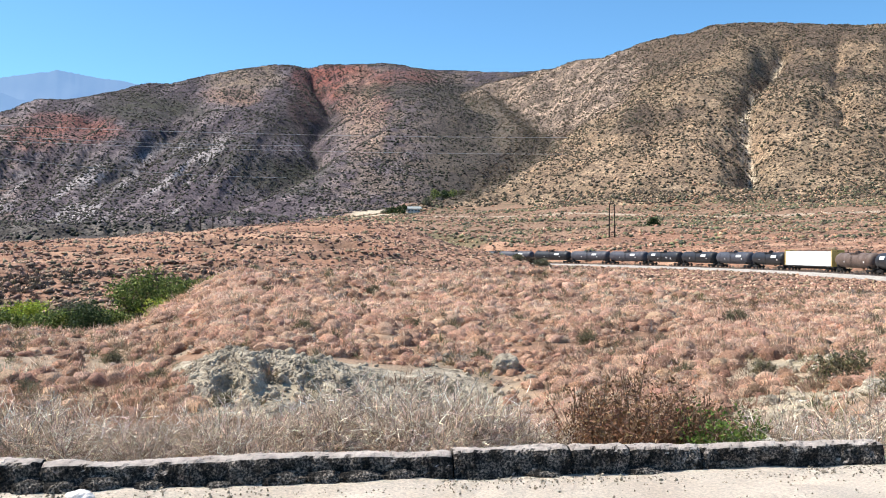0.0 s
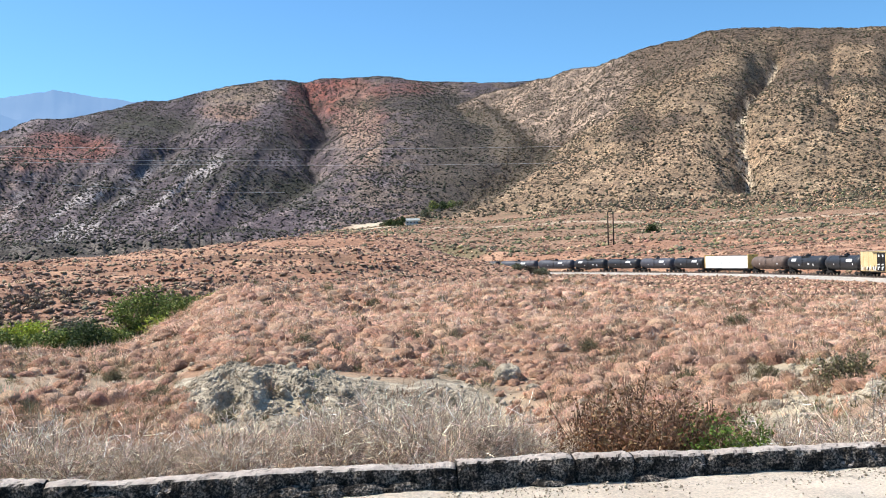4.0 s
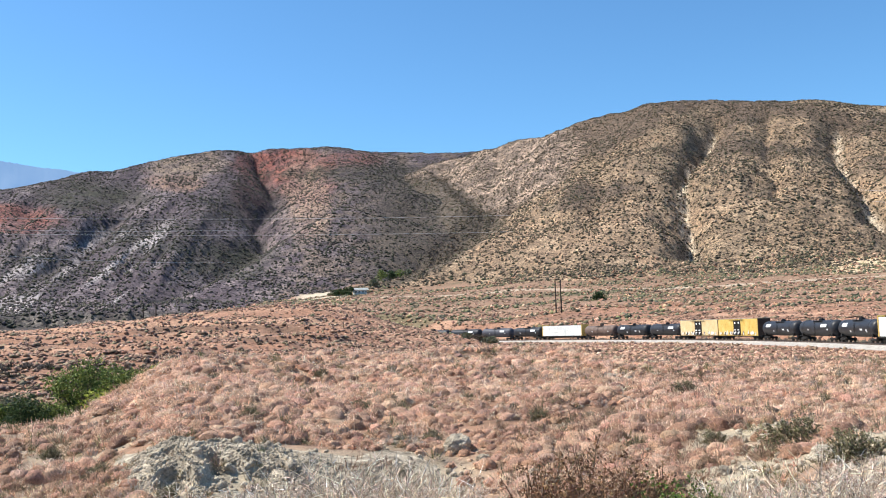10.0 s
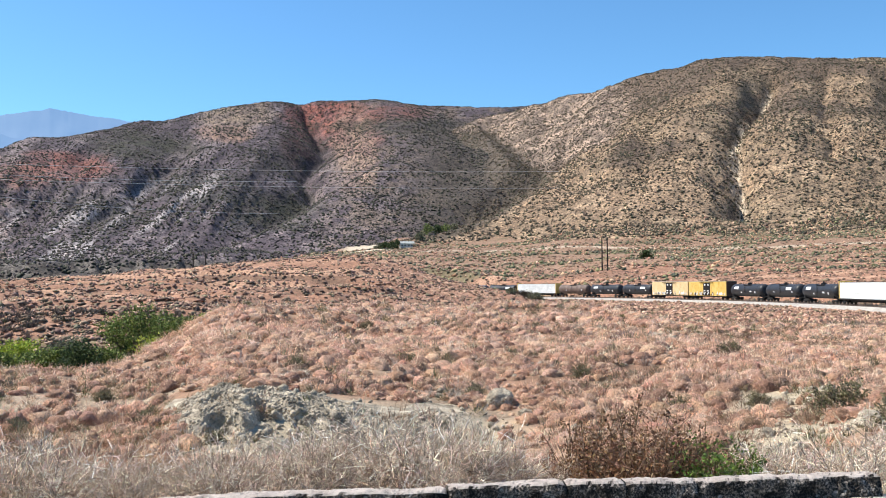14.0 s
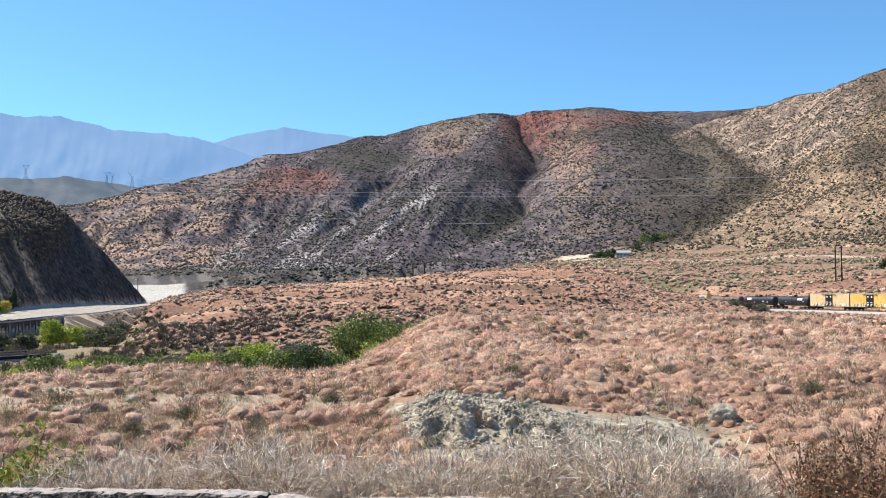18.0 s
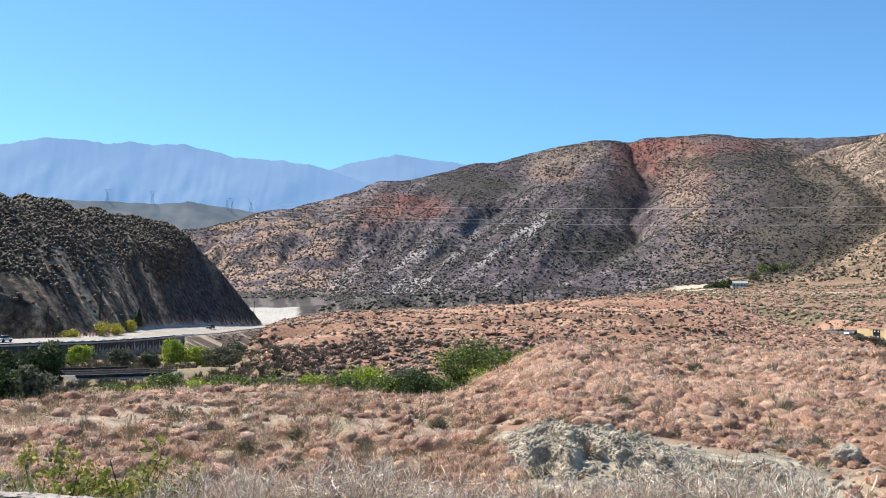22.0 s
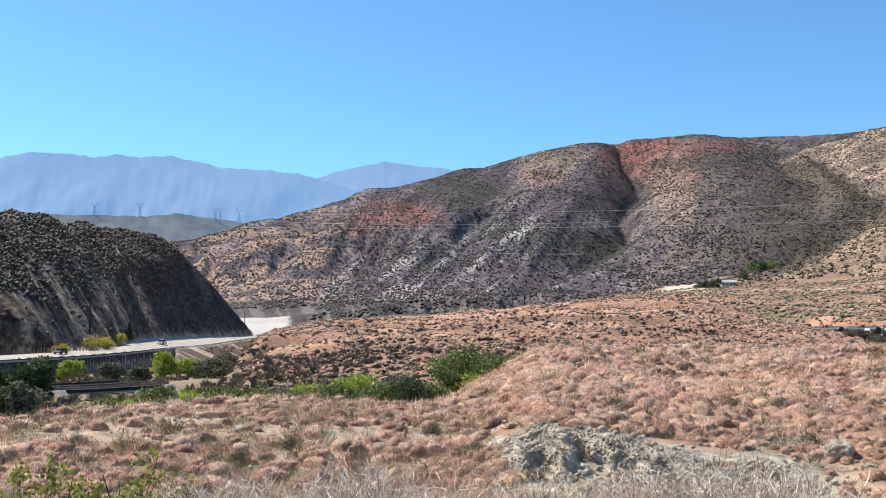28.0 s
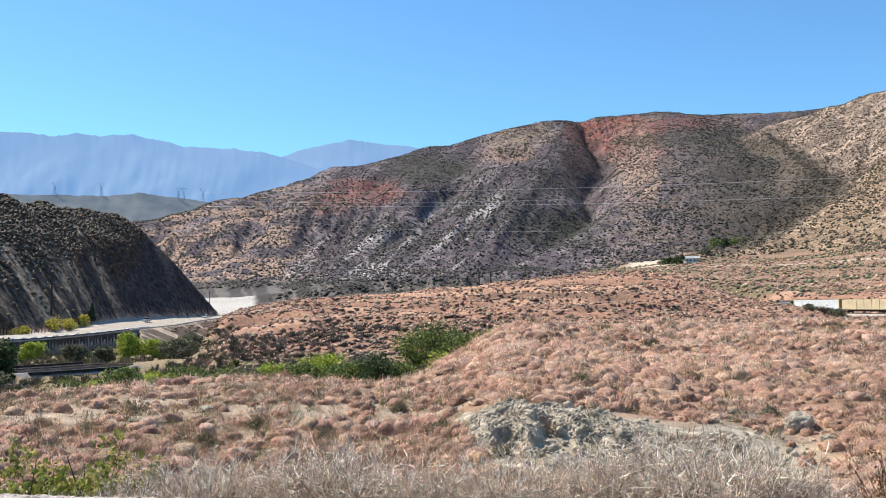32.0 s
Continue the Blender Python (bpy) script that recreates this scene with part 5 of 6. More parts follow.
def tuft_arrays(x, y, z, per, size, tall, width, palette, up=.35, root=.35, puff=False):
    """Blades from the heart of each tuft outwards over a half dome."""
    n = len(x)
    a = RNG.uniform(0, 2 * math.pi, (n, per))
    e = np.arcsin(RNG.uniform(up * .2, 1, (n, per)))
    L = RNG.uniform(.65, 1.1, (n, per))
    d = np.stack([np.cos(a) * np.cos(e), np.sin(a) * np.cos(e), np.sin(e)], -1) * L[..., None]
    d = d * np.stack([size, size, tall], -1)[:, None]
    base = np.stack([x, y, z], -1)[:, None] + d * root * RNG.uniform(0, 1, (n, per, 1)) * np.array((1, 1, .35))
    tip = np.stack([x, y, z], -1)[:, None] + d
    if puff:      # wisps that stand out from the body of a tuft
        k = (1 + .28 * np.sin(a * 2 + x[:, None] * 9) + .18 * np.sin(a * 5 + y[:, None] * 7))[..., None]
        base = np.stack([x, y, z], -1)[:, None] + d * k * RNG.uniform(.4, .8, (n, per, 1))
        tip = np.stack([x, y, z], -1)[:, None] + d * k * RNG.uniform(.88, 1.1, (n, per, 1)) + RNG.normal(0, .11, (n, per, 3)) * size[:, None, None]
    b = RNG.uniform(0, 2 * math.pi, (n, per))
    w = np.stack([np.cos(b), np.sin(b), RNG.uniform(-.3, .3, (n, per))], -1) * (np.asarray(width) * np.ones(n))[:, None, None]
    v = np.stack([base - w, base + w, tip], 2).reshape(-1, 3)
    f = np.arange(n * per * 3).reshape(-1, 3)
    c = np.repeat(tints(n, palette, .2), per * 3, 0)
    return v, f, c


def tufts(name, x, y, z, per, size, tall, width, palette, label, category, material=None, up=.35, root=.35, puff=False):
    v, f, c = tuft_arrays(x, y, z - .03, per, size, tall, width, palette, up, root, puff)
    thing_np(name, mesh_np(name, v, f, material or M_GRASS, c), label, category, kind="stuff")


STRAW = [(.96, .635, .455), (.97, .74, .56), (.90, .52, .36), (.97, .71, .51), (.66, .37, .24), (.97, .67, .48)]
RUST = [(.34, .18, .11), (.40, .22, .13), (.28, .15, .10), (.46, .30, .19)]
OLIVE = [(.16, .15, .07), (.20, .18, .09), (.12, .12, .06), (.24, .20, .12)]
GREYBUSH = [(.34, .29, .24), (.42, .36, .30), (.28, .23, .19)]
CHAP = [(.075, .08, .045), (.10, .10, .055), (.06, .065, .04), (.13, .115, .07)]

# far scrub on the hills
def domes(name, x, y, z, size, tall, palette, label, category):
    """Scrub far off: low uneven clumps, joined."""
    n = len(x)
    a = np.radians(np.arange(5) * 72)[None] + RNG.uniform(0, 6, (n, 1))
    k = RNG.uniform(.55, 1.4, (n, 5))
    ring = np.stack([np.cos(a) * size[:, None] * k, np.sin(a) * size[:, None] * k, RNG.uniform(-.35, .35, (n, 5)) * tall[:, None]], -1)
    top = np.stack([size * RNG.uniform(-.4, .4, n), size * RNG.uniform(-.4, .4, n), tall], -1)[:, None]
    low = np.stack([0 * size, 0 * size, -.5 * tall], -1)[:, None]
    v = np.concatenate([top, ring, low], 1) + np.stack([x, y, z], -1)[:, None]
    f = np.array([(0, 1 + k, 1 + (k + 1) % 5) for k in range(5)] + [(6, 1 + (k + 1) % 5, 1 + k) for k in range(5)])
    f = f[None] + (np.arange(n) * 7)[:, None, None]
    c = np.repeat(tints(n, palette, .2), 7, 0)
    thing_np(name, mesh_np(name, v.reshape(-1, 3), f.reshape(-1, 3), M_SCRUB, c), label, category, kind="stuff")


def clumped(x, y, size, seed, low, high):
    """Scrub stands in swaths: dense here, open there."""
    return fbm(x / size, y / size, 4, seed) > RNG.uniform(low, high, len(x))


TANSCRUB = [(.075, .06, .036), (.09, .07, .044), (.062, .052, .032), (.12, .085, .055), (.16, .11, .072), (.20, .14, .09)]
x, y, z, a, r = scatter(-12, 35, 560, 1520, 105000, lambda x, y, z, w, a, r: (w == 2) & clumped(x, y, 34, 77, -1.0, .7))
domes("scrub", x, y, z, RNG.uniform(.45, 1.2, len(x)), RNG.uniform(.5, 1.3, len(x)), TANSCRUB[:5], "low brown brush in swaths over the tan hillside", "shrubs")
x, y, z, a, r = scatter(-12, 35, 560, 1520, 50000, lambda x, y, z, w, a, r: (w == 2) & clumped(x, y, 60, 79, -1.3, .6))
domes("scrub", x, y, z, RNG.uniform(.7, 1.8, len(x)), RNG.uniform(.8, 1.9, len(x)), TANSCRUB[:4] + [(.062, .058, .03)], "dark olive shrubs dotted over the tan hillside", "shrubs")
x, y, z, a, r = scatter(-38, 9, 470, 1680, 100000, lambda x, y, z, w, a, r: (w == 1) & clumped(x, y, 45, 78, -1.2, .7))
domes("scrub", x, y, z, RNG.uniform(.5, 1.3, len(x)) * RNG.uniform(.7, 1.3, len(x)), RNG.uniform(.6, 1.5, len(x)), [(.055, .045, .045), (.07, .056, .055), (.048, .042, .036), (.09, .066, .06), (.06, .058, .036)], "dark brush in swaths over the brown hillside", "shrubs")
x, y, z, a, r = scatter(-38, 9, 470, 1680, 40000, lambda x, y, z, w, a, r: (w == 1) & clumped(x, y, 60, 82, -1.0, .8))
domes("scrub", x, y, z, RNG.uniform(1.0, 2.0, len(x)), RNG.uniform(1.0, 2.0, len(x)), [(.045, .042, .028), (.055, .05, .03), (.04, .04, .025)], "dark olive bushes dotted over the brown hillside", "shrubs")
x, y, z, a, r = scatter(-8, 2, 900, 1400, 9000, lambda x, y, z, w, a, r: (w > 0) & (np.hypot((a + 9.9) / 1.2, (np.degrees(np.arctan2(z - 1.6, r)) - 3.5) / .35) < 1))
if len(x):
    domes("scrub", x, y, z, RNG.uniform(1, 2.2, len(x)), RNG.uniform(1, 2.5, len(x)), [(.12, .20, .04)], "fresh green bushes in a gully mouth", "shrubs")
x, y, z, a, r = scatter(-54, -30, 225, 430, 34000, lambda x, y, z, w, a, r: (w == 3) & (a < -35.6 - .5 * (z < 15) + .04 * z) & (RNG.uniform(0, 1, len(x)) < .06 + .9 * smooth(11, 17, z + 8 * fbm(x / 16, y / 16, 3, 95))))
lumps("scrub", x, y, z - .2, RNG.uniform(.35, .85, len(x)), RNG.uniform(.4, .75, len(x)), [(.075, .055, .038), (.09, .065, .046), (.11, .078, .056), (.08, .058, .042), (.07, .062, .032)], "dense dark chaparral on the shaded hill", "shrubs")
# the plain and the terraces
plain_ok = lambda x, y, z, w, a, r: (w == 0) & (a > -33 + 60 * (r > 420) * (a < -8)) & (z > -7)
x, y, z, a, r = scatter(-34, 34, 108, 640, 62000, lambda x, y, z, w, a, r: plain_ok(x, y, z, w, a, r) & clumped(x, y * 2.5, 30, 105, -1.2, .7), power=.5)
domes("scrub", x, y, z, RNG.uniform(.16, .5, len(x)) * (.7 + r / 600), RNG.uniform(.15, .4, len(x)) * (.8 + r / 900), [(.46, .285, .19), (.52, .34, .23), (.38, .22, .145), (.31, .175, .115), (.25, .14, .092), (.20, .115, .078)], "low straw and rust-coloured tufts on the valley floor", "grass")
x, y, z, a, r = scatter(-34, 34, 108, 640, 36000, lambda x, y, z, w, a, r: plain_ok(x, y, z, w, a, r) & clumped(x, y * 3.0, 38, 106, -.7, .8), power=.5)
domes("scrub", x, y, z, RNG.uniform(.25, 1.0, len(x)) * (.7 + r / 600), RNG.uniform(.2, .6, len(x)) * (.8 + r / 900), [(.25, .14, .09), (.31, .18, .12), (.20, .12, .08), (.20, .15, .09), (.25, .18, .11), (.16, .105, .072)], "dark rusty and olive scrub in bands on the valley floor", "shrubs")
x, y, z, a, r = scatter(-30, 8, 128, 420, 16000, lambda x, y, z, w, a, r: (w == 0) & (z > -7) & (ledge(x, y) < RNG.uniform(.1, .5, len(x))) & clumped(x, y, 26, 107, -.9, .5))
domes("scrub", x, y, z, RNG.uniform(.2, .7, len(x)) * (.7 + r / 500), RNG.uniform(.35, .9, len(x)), [(.20, .115, .085), (.26, .155, .11), (.15, .09, .075), (.21, .155, .10), (.16, .13, .08)], "dark mauve brush under the low scarps of the plain", "shrubs")
# clumps added behind the line, standing in for the shadow under the cars
s_ = RNG.uniform(-150, 300, 1500)
lx, ly, lz, lh = rail_line(s_)
off = RNG.uniform(5.6, 9.5, len(s_))
lx, ly = lx + np.cos(np.radians(lh)) * off, ly + np.sin(np.radians(lh)) * off
domes("scrub", lx, ly, terrain(lx, ly)[0], RNG.uniform(.5, 1.1, len(lx)), RNG.uniform(.5, 1.2, len(lx)), [(.10, .07, .05), (.13, .09, .06), (.08, .065, .045)], "dark clumps behind the railway, added for the shadow under the train", "shrubs")
x, y, z, a, r = scatter(-10, 34, 330, 680, 17000, lambda x, y, z, w, a, r: fbm(x / 70, y / 16, 3, 103) > RNG.uniform(-.3, .5, len(x)))
domes("scrub", x, y, z, RNG.uniform(.5, 1.6, len(x)), RNG.uniform(.5, 1.3, len(x)), OLIVE + CHAP + RUST, "bands of olive shrubs on the terraces", "shrubs")


# straw-coloured tufts on the mound and the knoll
def open_ground(x, y, z, w, a, r):
    """Where the dry grass grows: not on the washed-out pale slopes."""
    return (z > -6.2) & (fbm(x / 4.5, y / 4.5, 3, 88) > -.62) & (RNG.uniform(0, 1, len(x)) > pale_slope(a, r, x, y) * 1.25 - .1)


def bodies(name, x, y, z, size, tall, palette, label, category):
    """Matted tuft bodies: uneven low domes of three rings, smooth, joined."""
    n, m = len(x), 9
    a = np.radians(np.arange(m) * 360 / m)[None] + RNG.uniform(0, 6, (n, 1))
    rows = []
    for rad, h in ((1.0, -.1), (.92, .45), (.55, .86)):
        k = rad * (1 + .22 * np.sin(a * 2 + RNG.uniform(0, 6, (n, 1))) + RNG.uniform(-.16, .16, (n, m)))
        rows.append(np.stack([np.cos(a) * size[:, None] * k, np.sin(a) * size[:, None] * k, tall[:, None] * (h + RNG.uniform(-.12, .12, (n, m)))], -1))
    top = np.stack([size * RNG.uniform(-.2, .2, n), size * RNG.uniform(-.2, .2, n), tall], -1)[:, None]
    v = np.concatenate(rows + [top], 1) + np.stack([x, y, z], -1)[:, None]
    f = []
    for q in range(2):
        for k in range(m):
            i, j = q * m + k, q * m + (k + 1) % m
            f += [(i, j, j + m), (i, j + m, i + m)]
    f += [(2 * m + k, 2 * m + (k + 1) % m, 3 * m) for k in range(m)]
    f = np.array(f)[None] + (np.arange(n) * (3 * m + 1))[:, None, None]
    c = np.repeat(tints(n, palette, .16), 3 * m + 1, 0)
    thing_np(name, mesh_np(name, v.reshape(-1, 3), f.reshape(-1, 3), M_TUFT, c, shade=True), label, category, kind="stuff")


x, y, z, a, r = scatter(-50, 34, 26, 118, 15500, lambda x, y, z, w, a, r: open_ground(x, y, z, w, a, r) & (RNG.uniform(0, 1, len(x)) > .8 * smooth(-15, -21, a + 3 * fbm(x / 6, y / 6, 2, 44)) * smooth(66, 48, r)), power=.5)
size = RNG.uniform(.26, .74, len(x)) * (1 + .35 * fbm(x / 5, y / 5, 2, 12)) * (.75 + r / 160)
tall = np.minimum(size * RNG.uniform(.55, .95, len(x)), .7)
bodies("dry_grass", x, y, z, size * .63, tall * .68, [(.64, .39, .265), (.52, .30, .20), (.70, .45, .31), (.40, .235, .155)], "matted straw-pink hearts of the dry grass tufts", "grass")
tufts("dry_grass", x, y, z, 110, size, tall * 1.05, .0038 + r * .00016, STRAW, "soft tufts of straw-pink dry grass over the mound", "grass", up=.02, puff=True)
x, y, z, a, r = scatter(-50, 34, 26, 118, 3600, open_ground, power=.5)
size = RNG.uniform(.12, .3, len(x))
tufts("dry_grass", x, y, z, 30, size, size * RNG.uniform(.5, .8, len(x)), .003 + r * .00013, STRAW + RUST, "small dry tufts between the larger ones", "grass", up=.1, root=.6)
x, y, z, a, r = scatter(-52, -14, 24, 70, 4600, lambda x, y, z, w, a, r: (z > -6) & (fbm(x / 5, y / 5, 3, 45) > RNG.uniform(-.7, .2, len(x))), power=.5)
size = RNG.uniform(.16, .5, len(x))
tufts("dry_brush", x, y, z, 70, size, size * RNG.uniform(.7, 1.2, len(x)), .004 + r * .00015, RUST + OLIVE + [(.44, .29, .20), (.36, .22, .16), (.55, .36, .25)], "brown and olive dry brush over the knoll", "shrubs", up=.05, puff=True)
x, y, z, a, r = scatter(6, 34, 23, 62, 1700, lambda x, y, z, w, a, r: fbm(x / 6, y / 6, 3, 47) > RNG.uniform(-.4, .5, len(x)), power=.5)
size = RNG.uniform(.2, .55, len(x))
tufts("dry_brush", x, y, z, 80, size, size * RNG.uniform(.8, 1.3, len(x)), .004 + r * .00015, [(.22, .135, .095), (.28, .17, .12), (.17, .12, .08), (.20, .17, .10), (.34, .21, .15)], "dark brown brush between the pale washed slopes", "shrubs", up=.05, puff=True)
x, y, z, a, r = scatter(-50, 34, 24, 125, 3800, lambda x, y, z, w, a, r: z > -6)
size = RNG.uniform(.3, .75, len(x))
tufts("sagebrush", x, y, z, 110, size, size * RNG.uniform(.8, 1.25, len(x)), .005 + r * .00022, OLIVE + GREYBUSH[:1] + [(.26, .17, .11), (.30, .19, .13), (.24, .15, .11)], "olive sagebrush among the dry grass", "shrubs", M_LEAF, up=.05, puff=True)
# sparse tufts and litter on the slope under the kerb
x, y, z, a, r = scatter(-55, 36, 9, 30, 5200, lambda x, y, z, w, a, r: RNG.uniform(0, 1, len(x)) > pale_slope(a, r, x, y) * .8)
size = RNG.uniform(.12, .34, len(x))
tufts("dry_grass", x, y, z, 34, size, size * RNG.uniform(.7, 1.3, len(x)), .006 + r * .0003, STRAW + RUST + OLIVE[:2], "small dry tufts on the slope below the kerb", "grass", up=.2, root=.5)
# brush that fills the creek below the old highway, and green undergrowth along the water
x, y, z, a, r = scatter(-56, -29, 84, 262, 2600, lambda x, y, z, w, a, r: (w == 0) & (z < -3.0 + (a < -38) * 2) & (fbm(x / 16, y / 16, 3, 91) > -.35))
size = RNG.uniform(.5, 1.5, len(x))
tufts("brush", x, y, z, 70, size, size * RNG.uniform(.8, 1.4, len(x)), .03 + r * .0004, [(.09, .085, .05), (.13, .115, .075), (.17, .14, .10), (.10, .11, .04), (.07, .065, .05)], "dark grey-green brush filling the creek", "shrubs", M_LEAF, up=.1, root=.6)
x, y, z, a, r = scatter(-48, -12, 84, 128, 1500, lambda x, y, z, w, a, r: z < -5.2)
size = RNG.uniform(.3, .7, len(x))
tufts("green_grass", x, y, z, 40, size, size * RNG.uniform(.8, 1.3, len(x)), .02 + r * .0003, [(.14, .17, .045), (.20, .21, .07), (.10, .11, .04), (.28, .24, .12)], "fresh green grass along the creek bed", "grass", M_LEAF, up=.3, root=.5)
x, y, z, a, r = scatter(-33, -12, 128, 150, 900, lambda x, y, z, w, a, r: fbm(x / 12, y / 12, 3, 97) > -.3)
size = RNG.uniform(.4, 1.0, len(x))
tufts("brush", x, y, z, 60, size, size * RNG.uniform(.8, 1.3, len(x)), .03 + r * .0003, [(.10, .08, .065), (.15, .12, .10), (.20, .15, .12), (.08, .07, .05)], "bare dark brush along the far bank of the creek", "shrubs", M_LEAF, up=.1, root=.6)


# ---- roadside shrubs: bare grey twigs, a rusty seeding bush, leafy green ones ----
def ground_z(x, y):
    return float(terrain(np.array([float(x)]), np.array([float(y)]))[0][0])


def strands(start, way, length, bend, width, steps=3):
    """Thin bent ribbons, joined: arrays of vertices and quads."""
    n = len(start)
    pts = [start]
    d = way / np.linalg.norm(way, axis=1, keepdims=True)
    for k in range(steps):
        d = d + bend * RNG.normal(0, 1, (n, 3)) * .5
        d = d / np.linalg.norm(d, axis=1, keepdims=True)
        pts.append(pts[-1] + d * (length / steps)[:, None])
    p = np.stack(pts, 1)
    side = np.cross(way, RNG.normal(0, 1, (n, 3)))
    side = side / np.linalg.norm(side, axis=1, keepdims=True) * width[:, None]
    taper = np.linspace(1, .35, steps + 1)[None, :, None]
    v = np.stack([p - side[:, None] * taper, p + side[:, None] * taper], 2).reshape(-1, 3)
    m = 2 * (steps + 1)
    f = np.array([(2 * k, 2 * k + 1, 2 * k + 3, 2 * k + 2) for k in range(steps)])[None] + (np.arange(n) * m)[:, None, None]
    return v, f.reshape(-1, 4), p


def twig_shrub(name, radius, height, stems, twigs, palette, width=.004, leaf=None, leaves=0, leaf_size=.03, follow=.55, stray=.62, reach=(.07, .22)):
    """A shrub one can see through: stems, twigs on them, and small leaves or seed heads if it has any."""
    a = RNG.uniform(0, 2 * math.pi, stems)
    e = np.arcsin(RNG.uniform(.05, 1, stems))
    way = np.stack([np.cos(a) * np.cos(e) * radius, np.sin(a) * np.cos(e) * radius, np.sin(e) * height], -1)
    start = np.stack([RNG.normal(0, radius * .1, stems), RNG.normal(0, radius * .1, stems), np.full(stems, -.08)], -1)
    length = np.linalg.norm(way, axis=1) * RNG.uniform(.6, 1.0, stems)
    v1, f1, p1 = strands(start, way, length, .2, np.full(stems, width * 1.7))
    k = RNG.integers(0, stems, twigs)
    t = RNG.uniform(.2, .97, twigs) ** .8 * 3
    i = np.clip(t.astype(int), 0, 2)
    s2 = p1[k, i] + (p1[k, i + 1] - p1[k, i]) * (t - i)[:, None]
    w2 = way[k] / np.linalg.norm(way[k], axis=1, keepdims=True) * follow + RNG.normal(0, stray, (twigs, 3))
    v2, f2, p2 = strands(s2, w2, RNG.uniform(*reach, twigs) * height, .22, np.full(twigs, width))
    for v in (v1, v2):
        v[:, 2] = np.maximum(v[:, 2], -.15)
    mat = M_TWIG if not leaves else M_LEAF
    # stems at 0.4 of their tint: the shrub's inner shade put into colour
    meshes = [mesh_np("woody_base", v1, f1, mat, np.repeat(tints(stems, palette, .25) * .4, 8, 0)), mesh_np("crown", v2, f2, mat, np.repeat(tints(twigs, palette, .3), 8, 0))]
    if leaves:
        k = RNG.integers(0, twigs, leaves)
        at = p2[k, RNG.integers(1, 4, leaves)] + RNG.normal(0, .015, (leaves, 3))
        at[:, 2] = np.maximum(at[:, 2], -.05)
        u, w = RNG.normal(0, 1, (leaves, 3)), RNG.normal(0, 1, (leaves, 3))
        u = u / np.linalg.norm(u, axis=1, keepdims=True) * leaf_size
        w = w / np.linalg.norm(w, axis=1, keepdims=True) * leaf_size * .5
        q = np.stack([at - w, at + u * .5, at + w + u * .2, at - u * .5], 1).reshape(-1, 3)
        meshes.append(mesh_np("foliage", q, np.arange(leaves * 4).reshape(-1, 4), M_LEAF, np.repeat(tints(leaves, leaf, .25), 4, 0)))
    return name, meshes


def plant(shrub, label, group, m):
    """A shrub with its stems, twigs and leaves, set at m."""
    name, meshes = shrub
    ob = tagged(new(name), label, "shrub", group)
    ob.matrix_basis = m
    for me in meshes:
        piece = new(me.name.split(".")[0], me)
        piece.parent = ob
        piece["kind"] = "stuff"
    return ob


GREY_TWIG = [(.80, .65, .51), (.95, .83, .68), (.44, .33, .25), (.76, .59, .45), (.24, .175, .13)]
RUSTY = [(.20, .10, .055), (.26, .14, .07), (.15, .08, .05), (.30, .19, .10)]
YELLOWGREEN = [(.26, .28, .05), (.34, .32, .06), (.18, .22, .04), (.42, .36, .10)]
FRESH = [(.10, .17, .03), (.14, .22, .04), (.07, .12, .025), (.19, .25, .06)]


